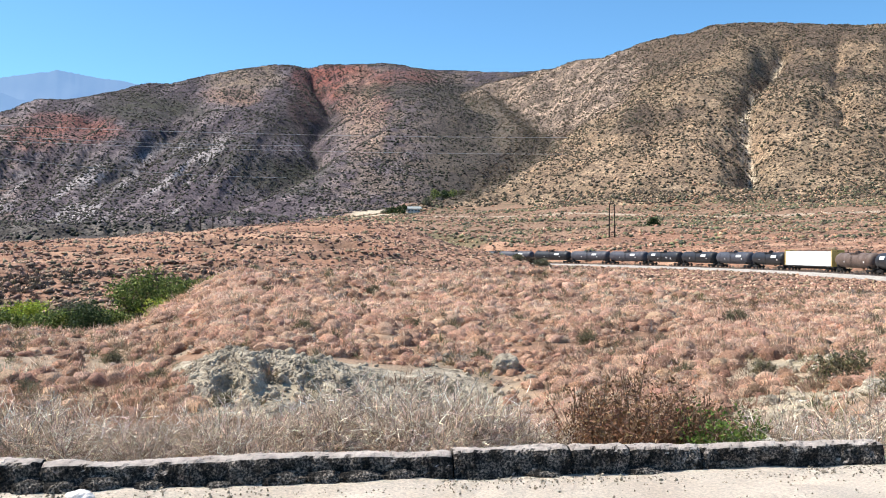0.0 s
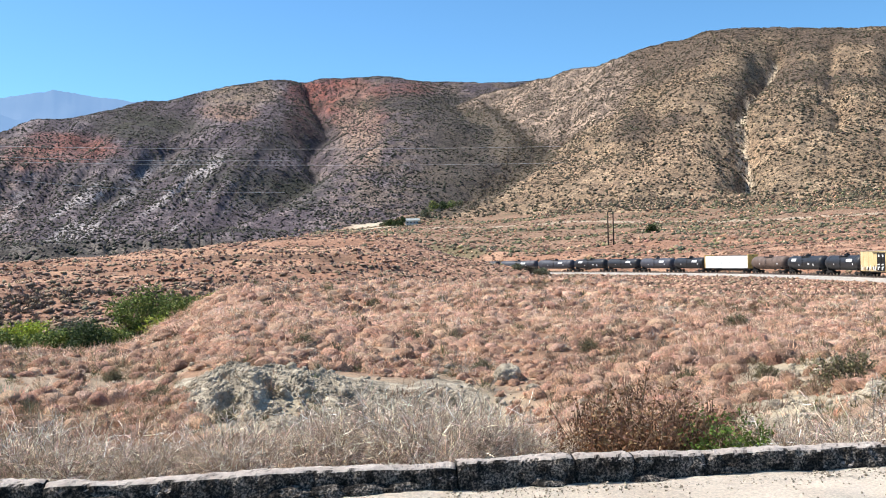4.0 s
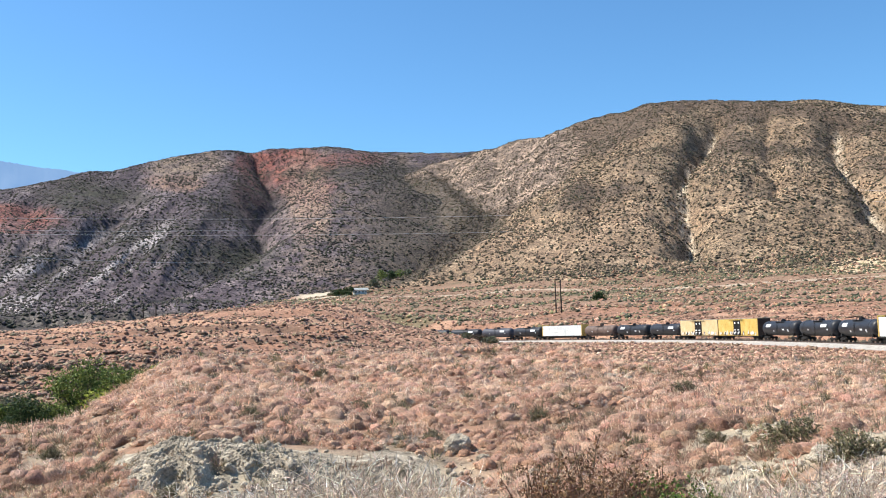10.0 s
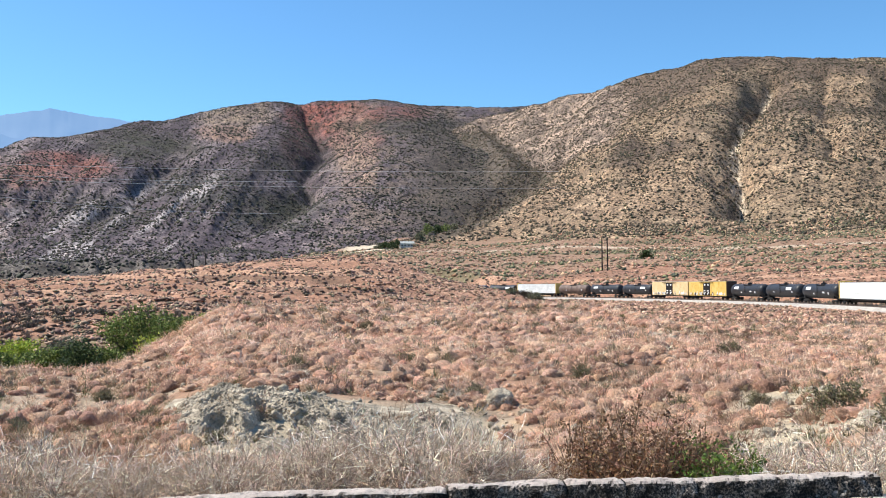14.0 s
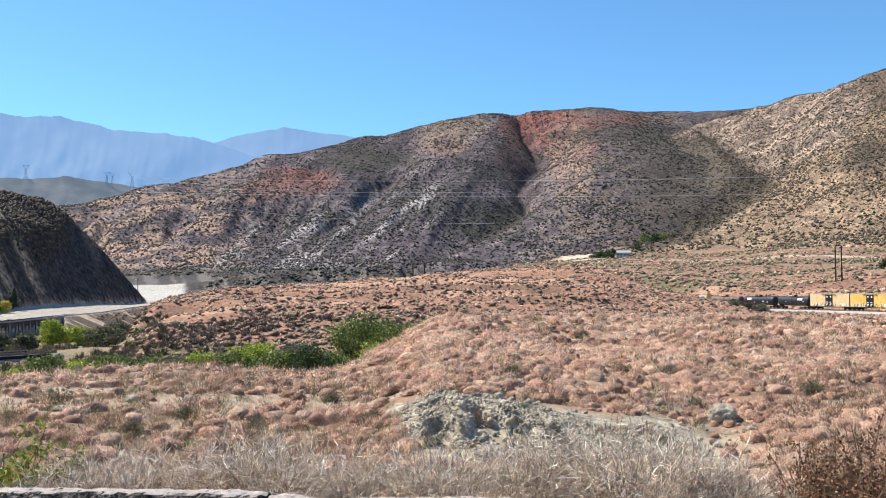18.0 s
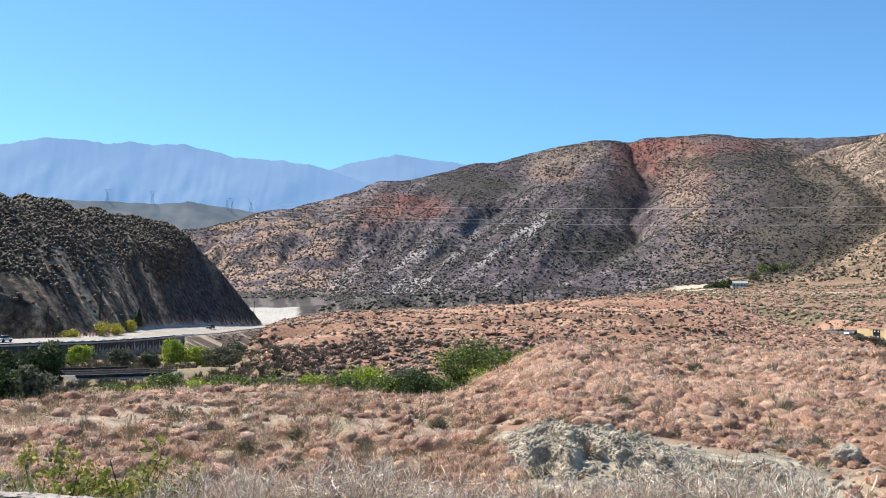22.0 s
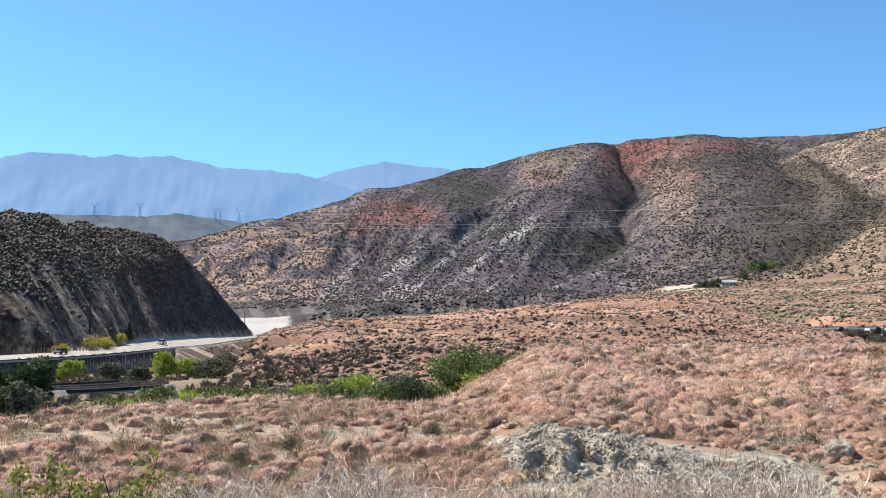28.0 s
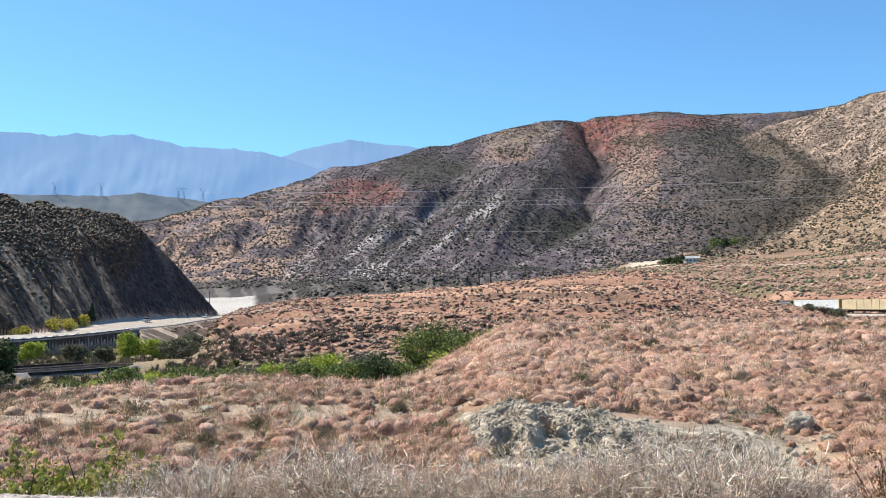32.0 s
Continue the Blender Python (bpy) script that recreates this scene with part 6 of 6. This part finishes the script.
def build_roadside_shrubs():
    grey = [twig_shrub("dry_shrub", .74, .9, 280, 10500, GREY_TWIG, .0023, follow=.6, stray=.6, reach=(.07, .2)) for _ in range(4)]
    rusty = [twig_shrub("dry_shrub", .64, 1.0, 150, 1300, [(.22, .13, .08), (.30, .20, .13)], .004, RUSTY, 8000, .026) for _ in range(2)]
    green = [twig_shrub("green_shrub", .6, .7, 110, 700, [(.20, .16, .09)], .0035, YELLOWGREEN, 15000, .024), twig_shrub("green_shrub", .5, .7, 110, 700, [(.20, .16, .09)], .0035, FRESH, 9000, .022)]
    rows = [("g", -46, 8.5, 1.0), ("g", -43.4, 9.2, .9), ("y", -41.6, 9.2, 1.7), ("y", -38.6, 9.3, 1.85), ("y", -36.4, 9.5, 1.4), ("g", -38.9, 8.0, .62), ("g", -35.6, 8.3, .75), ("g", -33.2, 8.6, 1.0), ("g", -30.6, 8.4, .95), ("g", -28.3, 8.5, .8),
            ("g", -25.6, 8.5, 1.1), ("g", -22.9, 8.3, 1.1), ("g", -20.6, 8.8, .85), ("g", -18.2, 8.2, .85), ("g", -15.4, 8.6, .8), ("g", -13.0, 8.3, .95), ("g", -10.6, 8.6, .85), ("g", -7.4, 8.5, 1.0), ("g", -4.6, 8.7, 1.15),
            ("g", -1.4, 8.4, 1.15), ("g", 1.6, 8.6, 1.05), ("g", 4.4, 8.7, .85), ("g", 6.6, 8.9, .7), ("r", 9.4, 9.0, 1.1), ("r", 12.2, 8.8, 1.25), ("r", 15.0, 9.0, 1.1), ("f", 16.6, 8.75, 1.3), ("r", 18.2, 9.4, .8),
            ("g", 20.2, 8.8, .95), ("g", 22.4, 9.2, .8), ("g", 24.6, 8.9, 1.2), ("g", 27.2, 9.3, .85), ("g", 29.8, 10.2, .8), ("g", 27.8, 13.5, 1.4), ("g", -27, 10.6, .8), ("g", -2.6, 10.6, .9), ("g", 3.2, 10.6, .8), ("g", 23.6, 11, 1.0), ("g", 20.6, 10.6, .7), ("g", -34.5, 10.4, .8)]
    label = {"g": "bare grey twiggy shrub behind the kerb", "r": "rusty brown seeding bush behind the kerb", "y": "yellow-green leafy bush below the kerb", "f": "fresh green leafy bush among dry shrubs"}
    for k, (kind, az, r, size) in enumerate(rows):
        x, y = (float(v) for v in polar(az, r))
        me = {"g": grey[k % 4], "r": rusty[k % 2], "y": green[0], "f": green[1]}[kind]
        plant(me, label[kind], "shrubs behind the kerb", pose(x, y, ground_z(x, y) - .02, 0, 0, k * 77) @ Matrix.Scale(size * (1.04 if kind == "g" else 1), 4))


build_roadside_shrubs()


# ---- rocks ----
def rock_mesh(name, radius, flat, seed, material, detail=3):
    bm = fresh()
    bmesh.ops.create_icosphere(bm, subdivisions=detail, radius=1)
    for v in bm.verts:
        p = v.co.copy()
        k = 1 + .28 * noise.noise(p * 1.3 + Vector((seed, 0, 0))) + .14 * noise.noise(p * 3.1 + Vector((0, seed, 0))) + .06 * noise.noise(p * 7 + Vector((0, 0, seed)))
        c = max(abs(p.x), abs(p.y), abs(p.z))
        v.co = p * k * (1.0 - .25 * (c - .58)) * radius
        v.co.z *= flat
    me = bpy.data.meshes.new(name)
    bm.to_mesh(me)
    bm.free()
    me.materials.append(material)
    return me


def put_rock(name, me, az, r, sink, turn, scale, label, group="", on_shoulder=False):
    x, y = (float(v) for v in polar(az, r))
    ob = thing_np(name, me, label, "rock", group)
    ob.matrix_basis = pose(x, y, (.02 if on_shoulder else ground_z(x, y)) + sink, 0, 0, turn) @ Matrix.Scale(scale, 4)


put_rock("boulder", rock_mesh("boulder", .55, .78, 3.7, M_ROCK, 4), 3.85, 35.0, .22, 20, 1.0, "pale rounded boulder perched on the grassy slope")
STONES = [rock_mesh("stone", .5, .65, s, M_ROCK) for s in (11.3, 12.9, 14.1)]
for k, (a, r, s) in enumerate(((-9.7, 28.6, 1.0), (-10.3, 28.2, .7), (-2.5, 43.6, .9), (-2.2, 44, .5), (24.9, 26, .9), (22.0, 31.5, .8), (-17.4, 29, .5), (5.4, 33.5, .6), (7.0, 33, .5), (8.4, 31.2, .45), (13.1, 58, 1.1), (13.6, 58.5, .8), (14.2, 57.5, .9), (16.5, 60, .8), (17.4, 60, 1.0), (15.0, 55, .6), (19.2, 27.5, .7), (23.0, 29, .6), (24.6, 33, 1.0), (25.4, 35.5, .9), (-31.0, 40, .8), (-30.2, 41, .6), (-34.8, 37, .9), (-35.8, 36, .7), (-33.6, 37.5, .6), (-26.5, 39, .7))):
    put_rock("stone", STONES[k % 3], a, r, .05, k * 53, s, "pale weathered stone lying on the dry slope", "loose stones")
put_rock("stone", rock_mesh("stone", .11, .5, 5.5, M_PALESTONE), -21.3, 6.25, .025, 30, .95, "white stone lying at the foot of the kerb", on_shoulder=True)


def build_outcrop():
    """A washed-out bank of pale conglomerate: a lumpy face with hollows, and pebbles weathering out of it."""
    nu, nv = 560, 90
    az = np.linspace(-16.8, 3.4, nu)
    tall = np.interp(az, [-16.8, -15.5, -14, -12.5, -10.5, -9, -7, -4, 0, 3.4], [0, .16, .44, .46, .34, .42, .38, .24, .18, 0])
    A, V = np.meshgrid(az, np.linspace(0, 1, nv), indexing="ij")
    R = 28.6 + V * 6.6 + .9 * fbm(A * .35, A * 0, 3, 199)
    x, y = polar(A, R)
    z, _ = terrain(x.ravel(), y.ravel())
    z = z.reshape(A.shape)
    rise_up = smooth(.06, .30, V) * (1 - smooth(.6, 1, V) ** .8)
    s, h = A * .53, V * 2.6
    lump = fbm(s * .9, h * 2.2, 4, 201) * .5 + .6 * fbm(s * 1.1, h * 9.0, 3, 205) + .10 * fbm(s * 9, h * 12, 3, 207)
    hollow = 1.9 * np.exp(-((A + 8.6) / 1.1) ** 2 - ((V - .24) / .1) ** 2) + .9 * np.exp(-((A + 10.4) / .5) ** 2 - ((V - .3) / .08) ** 2) + .15 * np.exp(-((A + 14) / 1.2) ** 2 - ((V - .3) / .05) ** 2) + .7 * np.exp(-((A + 5.6) / .8) ** 2 - ((V - .3) / .06) ** 2)
    edge = np.clip(np.minimum(np.minimum(V, 1 - V) * 8, np.minimum(A + 16.8, 3.4 - A) * 1.2), 0, 1)
    z = z + tall[:, None] * rise_up * 1.0 + (lump * .26 * smooth(.8, .4, V) - hollow * .55) * edge * (.4 + tall[:, None]) - .12 + .1 * edge
    R = R - (lump * .25 - hollow * .5) * edge * tall[:, None]
    x, y = polar(A, R)
    idx = np.arange(nu * nv).reshape(nu, nv)
    q = np.stack([idx[:-1, :-1], idx[1:, :-1], idx[1:, 1:], idx[:-1, 1:]], -1).reshape(-1, 4)
    me = mesh_np("rock_outcrop", np.stack([x, y, z], -1).reshape(-1, 3), q, M_ROCK)
    ob = thing_np("rock_outcrop", me, "pale crumbling conglomerate bank washed out of the mound", "rock outcrop")
    n = 11000
    i, j = RNG.integers(6, nu - 6, n), RNG.integers(3, nv * 2 // 3, n)
    ok = RNG.uniform(0, 1, n) < tall[i] + .1
    i, j = i[ok], j[ok]
    n = len(i)
    size = RNG.uniform(.02, .056, n) * RNG.uniform(.6, 1.5, n) * np.where(np.arange(n) % 23 == 0, 2.4, 1)
    v = ICO[None] * RNG.uniform(.7, 1.25, (n, 12, 1)) * size[:, None, None] + np.stack([x[i, j], y[i, j], z[i, j]], -1)[:, None]
    f = ICO_F[None] + (np.arange(n) * 12)[:, None, None]
    p = new("gravel", mesh_np("gravel", v.reshape(-1, 3), f.reshape(-1, 3), M_ROCK))
    p.parent = ob
    p["kind"] = "stuff"


build_outcrop()

# stones scattered over the washed slopes
x, y, z, a, r = scatter(-46, 34, 22, 62, 16000, lambda x, y, z, w, a, r: RNG.uniform(0, 1, len(x)) < np.maximum(pale_slope(a, r, x, y), .06))
n = len(x)
size = RNG.uniform(.02, .12, n) * RNG.uniform(.4, 1.3, n)
v = ICO[None] * RNG.uniform(.7, 1.3, (n, 12, 1)) * size[:, None, None] + np.stack([x, y, z + size * .3], -1)[:, None]
thing_np("gravel", mesh_np("gravel", v.reshape(-1, 3), (ICO_F[None] + (np.arange(n) * 12)[:, None, None]).reshape(-1, 3), M_ROCK), "pale stones strewn over the washed slope", "stones", kind="stuff")
# chips along the kerb's foot
n = 2600
u, d = RNG.beta(1.6, 1.1, n) * 14.5, np.abs(RNG.normal(0, .16, n)) ** 1.0 + .03 + (RNG.uniform(0, 1, n) < .12) * RNG.uniform(0, 1.2, n)
size = RNG.uniform(.003, .009, n) * RNG.choice([.7, 1, 1.7], n, p=[.5, .4, .1])
px = KERB_A[0] + KERB_DIR.x * u - KERB_OUT.x * d
py = KERB_A[1] + KERB_DIR.y * u - KERB_OUT.y * d
v = ICO[None] * RNG.uniform(.7, 1.3, (n, 12, 1)) * size[:, None, None] + np.stack([px, py, np.full(n, .012)], -1)[:, None]
thing_np("gravel", mesh_np("gravel", v.reshape(-1, 3), (ICO_F[None] + (np.arange(n) * 12)[:, None, None]).reshape(-1, 3), M_ROCK), "small chips of stone along the kerb", "stones", kind="stuff")


# ---- trees and bushes in the creek, along the old highway and round the house ----
def crown_arrays(lobes, leaves, leaf, palette):
    """Leaves in clumps on the shells of a few lobes."""
    c = np.array([l[:3] for l in lobes])
    rad = np.array([l[3:6] for l in lobes])
    k = RNG.integers(0, len(lobes), leaves)
    d = RNG.normal(0, 1, (leaves, 3))
    d = d / np.linalg.norm(d, axis=1, keepdims=True)
    shell = RNG.uniform(.35, 1.0, leaves) ** .5
    lump = 1 + .3 * np.sin(d[:, 0] * 7 + k * 2.1) * np.sin(d[:, 1] * 6 + k) + .2 * np.sin(d[:, 2] * 9 + k)
    at = c[k] + d * rad[k] * (shell * lump)[:, None]
    u, w = RNG.normal(0, 1, (leaves, 3)), RNG.normal(0, 1, (leaves, 3))
    u = u / np.linalg.norm(u, axis=1, keepdims=True) * leaf * RNG.uniform(.7, 1.3, (leaves, 1))
    w = w / np.linalg.norm(w, axis=1, keepdims=True) * leaf * .6
    v = np.stack([at - w, at + u * .6, at + w, at - u * .6], 1).reshape(-1, 3)
    return v, np.arange(leaves * 4).reshape(-1, 4), np.repeat(tints(leaves, palette, .2), 4, 0)


def tree_thing(name, az, r, height, spread, palette, label, category, group, leaves=2600, leaf=.16, low=.25, seed=0):
    rng = random.Random(seed * 13 + 5)
    x, y = (float(v) for v in polar(az, r))
    t = tagged(new(name), label, category, group)
    t.matrix_basis = pose(x, y, ground_z(x, y) - .1, 0, 0, rng.uniform(0, 360))
    bm = fresh()
    lobes = []
    n = 6
    rod(bm, (0, 0, 0), (0, 0, height * .4), height * .035, height * .022, 8)
    for k in range(n):
        a = 2 * math.pi * (k + rng.uniform(0, .8)) / n
        q = (math.cos(a) * spread * rng.uniform(.3, .62), math.sin(a) * spread * rng.uniform(.3, .62), height * rng.uniform(low + .12, .78))
        limb = fresh()
        rod(limb, (0, 0, height * rng.uniform(.1, .35)), q, height * .018, height * .006, 6)
        part("limb", limb, M_BARK, t)
        s = spread * rng.uniform(.35, .55)
        lobes.append((*q, s, s, s * rng.uniform(.7, 1.0) * min(1.3, height / spread / 1.2)))
    lobes.append((0, 0, height * .8, spread * .42, spread * .42, height * .2))
    part("trunk", bm, M_BARK, t)
    v, f, c = crown_arrays(lobes, leaves, leaf, palette)
    v[:, 2] = np.maximum(v[:, 2], .05)
    o = new("crown", mesh_np("crown", v, f, M_LEAF, c))
    o.parent = t


WILLOW = [(.13, .175, .04), (.18, .225, .055), (.07, .10, .03), (.25, .27, .085)]
LIME = [(.34, .40, .05), (.42, .44, .07), (.26, .33, .05)]
DARKGREEN = [(.045, .07, .025), (.06, .09, .03), (.035, .055, .02)]
YELLOW = [(.50, .42, .06), (.58, .50, .09), (.42, .38, .07)]
GREYGREEN = [(.15, .15, .09), (.20, .19, .12), (.11, .115, .07)]
creek = "willows in the creek"
k = 0
for az, r, h, sp, pal in ((-18.6, 114, 5.2, 2.6, WILLOW), (-16.2, 118, 5.0, 2.8, WILLOW), (-13.4, 122, 4.0, 2.4, LIME), (-24.2, 110, 3.6, 2.8, LIME), (-21.6, 112, 3.4, 2.8, GREYGREEN), (-17.7, 112, 6.2, 2.6, WILLOW), (-15.4, 112, 4.6, 2.8, WILLOW), (-14.3, 116, 4.0, 2.2, WILLOW), (-16.5, 106, 3.0, 2.6, LIME), (-19.6, 104, 3.2, 2.6, WILLOW), (-20.8, 100, 3.6, 2.6, DARKGREEN), (-22.2, 104, 3.2, 2.2, WILLOW), (-23.4, 106, 2.8, 2.0, WILLOW),
                          (-24.9, 102, 3.0, 2.4, WILLOW), (-26.0, 100, 3.4, 2.6, WILLOW), (-27.4, 104, 3.2, 2.2, LIME), (-28.6, 102, 2.8, 2.4, GREYGREEN), (-30.2, 100, 2.6, 2.2, WILLOW), (-32.0, 96, 3.0, 2.0, WILLOW), (-33.8, 96, 2.8, 2.0, LIME), (-35.7, 94, 3.2, 2.2, WILLOW), (-37.2, 95, 2.2, 1.8, LIME), (-38.6, 96, 2.2, 1.8, WILLOW)):
    tree_thing("willow", az, r, h * 1.08, sp * 1.15, pal, {id(WILLOW): "green willow thicket in the creek bed", id(LIME): "bright yellow-green willow in the creek bed", id(DARKGREEN): "dark green bush in the creek bed", id(GREYGREEN): "grey-green brush in the creek bed"}[id(pal)], "tree", creek, 3200, .2, .1, k)
    k += 1
for az, r, h, sp, pal, lab in ((-35.35, 205, 5.8, 3.2, LIME, "lime-green cottonwood below the retaining wall"), (-33.9, 207, 4.4, 3.4, LIME, "lime-green cottonwood below the retaining wall"), (-31.8, 205, 4.5, 3.2, GREYGREEN, "grey bare-branched brush below the road"), (-32.6, 178, 3.6, 3.6, GREYGREEN, "grey-green brush beside the creek"),
                               (-40.6, 205, 4.4, 3.0, LIME, "yellow-green brush below the retaining wall"), (-38.4, 196, 3.8, 2.6, GREYGREEN, "grey-green brush beside the creek"), (-36.8, 190, 3.6, 2.6, GREYGREEN, "grey-green brush beside the creek"), (-42.4, 132, 5.0, 3.2, DARKGREEN, "dark leafy tree beside the railway bridge"), (-44.4, 135, 5.6, 3.6, DARKGREEN, "dark leafy tree beside the railway bridge"), (-46.2, 140, 6.5, 4.0, GREYGREEN, "dusty grey-green tree in the creek"),
                               (-43.2, 112, 4.2, 2.8, GREYGREEN, "dusty grey-green tree in the creek"), (-45.0, 102, 4.4, 2.8, DARKGREEN, "dark leafy tree in the creek"), (-42.0, 190, 5.0, 3.2, GREYGREEN, "dusty grey-green tree in the creek"), (-47.5, 112, 5.0, 3.4, DARKGREEN, "dark leafy tree in the creek")):
    tree_thing("tree", az, r, h, sp, pal, lab, "tree", "trees by the creek", 3400, .32, .15, k)
    k += 1
for az, r, h, sp in ((-39.4, 264, 3.6, 2.5), (-38.55, 270.5, 3.2, 2.6), (-37.85, 281, 3.4, 2.2), (-41.3, 249, 2.6, 2.0), (-40.9, 251, 2.0, 1.8)):
    tree_thing("roadside_bush", az, r, h, sp, YELLOW, "yellow flowering bush beside the old highway", "bush", "yellow roadside bushes", 1300, .26, .05, k)
    k += 1
bm = fresh()
x, y = (float(v) for v in polar(-37.35, 290))
t = tagged(new("conifer"), "dark conical conifer at the foot of the shaded hill", "tree")
t.matrix_basis = pose(x, y, ground_z(x, y) - .1)
rod(bm, (0, 0, 0), (0, 0, 5.4), .18, .04, 7)
part("trunk", bm, M_BARK, t)
v, f, c = crown_arrays([(0, 0, .7 + .45 * q, 1.7 - .145 * q, 1.7 - .145 * q, .5) for q in range(11)], 2600, .22, [(.05, .065, .035), (.07, .085, .045)])
o = new("crown", mesh_np("crown", v, f, M_LEAF, c))
o.parent = t
for az, r, h, sp, pal in ((-2.7, 640, 6, 4, DARKGREEN), (-3.1, 645, 5, 4, DARKGREEN), (-2.4, 634, 7, 2.6, DARKGREEN), (-3.5, 650, 4.5, 4, GREYGREEN), (-1.0, 660, 5, 4, GREYGREEN), (-.5, 690, 8, 5, WILLOW), (.1, 700, 8, 5, DARKGREEN), (.6, 715, 8, 5, WILLOW), (-.9, 700, 8, 5, DARKGREEN), (1.1, 720, 6, 5, GREYGREEN), (12.7, 470, 4.2, 3.6, DARKGREEN)):
    tree_thing("tree", az, r, h, sp, pal, "dark green tree near the ranch house", "tree", "trees round the house", 900, .6, .1, k)
    k += 1

# the dark bush stands in for the cut bank's shaded end
for az, r, h, sp, pal, lab in ((5.3, 292, 3.0, 3.6, [(.075, .055, .04), (.10, .07, .05), (.06, .055, .035)], "dark bush standing in for the shaded railway bank"), (6.1, 288, 2.6, 3.0, GREYGREEN, "grey bush on the bank beside the railway"), (4.6, 296, 2.4, 2.6, GREYGREEN, "grey bush on the bank beside the railway")):
    tree_thing("bank_bush", az, r, h, sp, pal, lab, "bush", "bushes by the railway", 1500, .3, .05, k)
    k += 1
# larger olive bushes standing out on the mound and the knoll
MOUND_BUSH = [twig_shrub("sage_shrub", .6, .62, 120, 900, [(.30, .24, .17), (.24, .18, .12)], .006, OLIVE + [(.28, .24, .15), (.24, .22, .13)], 4500, .035) for _ in range(3)]
for k, (a, r, s) in enumerate(((-.14, 63, 1.3), (6.25, 63, 1.2), (11.7, 53, 1.3), (15.3, 60, 1.3), (17.3, 46.5, 1.5), (-4.3, 60.5, 1.2), (-8.6, 40, 1.2), (-1.9, 43.2, 1.2), (8.8, 40, 1.1), (2.3, 36.5, 1.1), (23.3, 29.6, 2.0), (21.2, 41, 1.3), (13.2, 38, 1.1), (19, 33, 1.0), (-35, 40, 1.3), (-28, 36, 1.0), (-13.3, 29, .8), (-17, 33, 1.0), (-19.5, 40, 1.0), (26.6, 24, 1.6), (25.2, 60, 1.2), (10, 75, 1.2), (-10.6, 55, 1.0), (14.5, 33, 1.0), (-6, 50, 1.0), (4.6, 47, 1.0), (-24, 34, 1.0), (-31, 33, 1.0))):
    x, y = (float(v) for v in polar(a, r))
    plant(MOUND_BUSH[k % 3], "olive-green sage shrub on the grassy mound", "sage shrubs", pose(x, y, ground_z(x, y), 0, 0, k * 61) @ Matrix.Scale(s, 4))


# ---- what moves: the freight train runs away to the left along its line ----
def motions():
    for car, s0 in CARS:
        rows = []
        for k in range(33):
            x, y, z, h = (float(v) for v in rail_line(s0 + SPEED * k))
            rows.append((k, pose(x, y, z, 0, 0, h + 90)))
        walk(car, rows)
    for car, lane, way, times in ROAD_CARS:
        rows = []
        for k in range(65):
            t = k * .5
            az = np.interp([t, t + .05], [q[0] for q in times], [q[1] for q in times])
            az[1] = az[0] + .05 * way
            ri, zi, ro, zo = road_at(az)
            px, py = polar(az, ri + (ro - ri) * lane)
            turn = math.degrees(math.atan2(py[1] - py[0], px[1] - px[0]))
            rows.append((t, pose(float(px[0]), float(py[0]), float(zi[0] + (zo[0] - zi[0]) * lane) + .14, 0, 0, turn)))
        walk(car, rows)


motions()
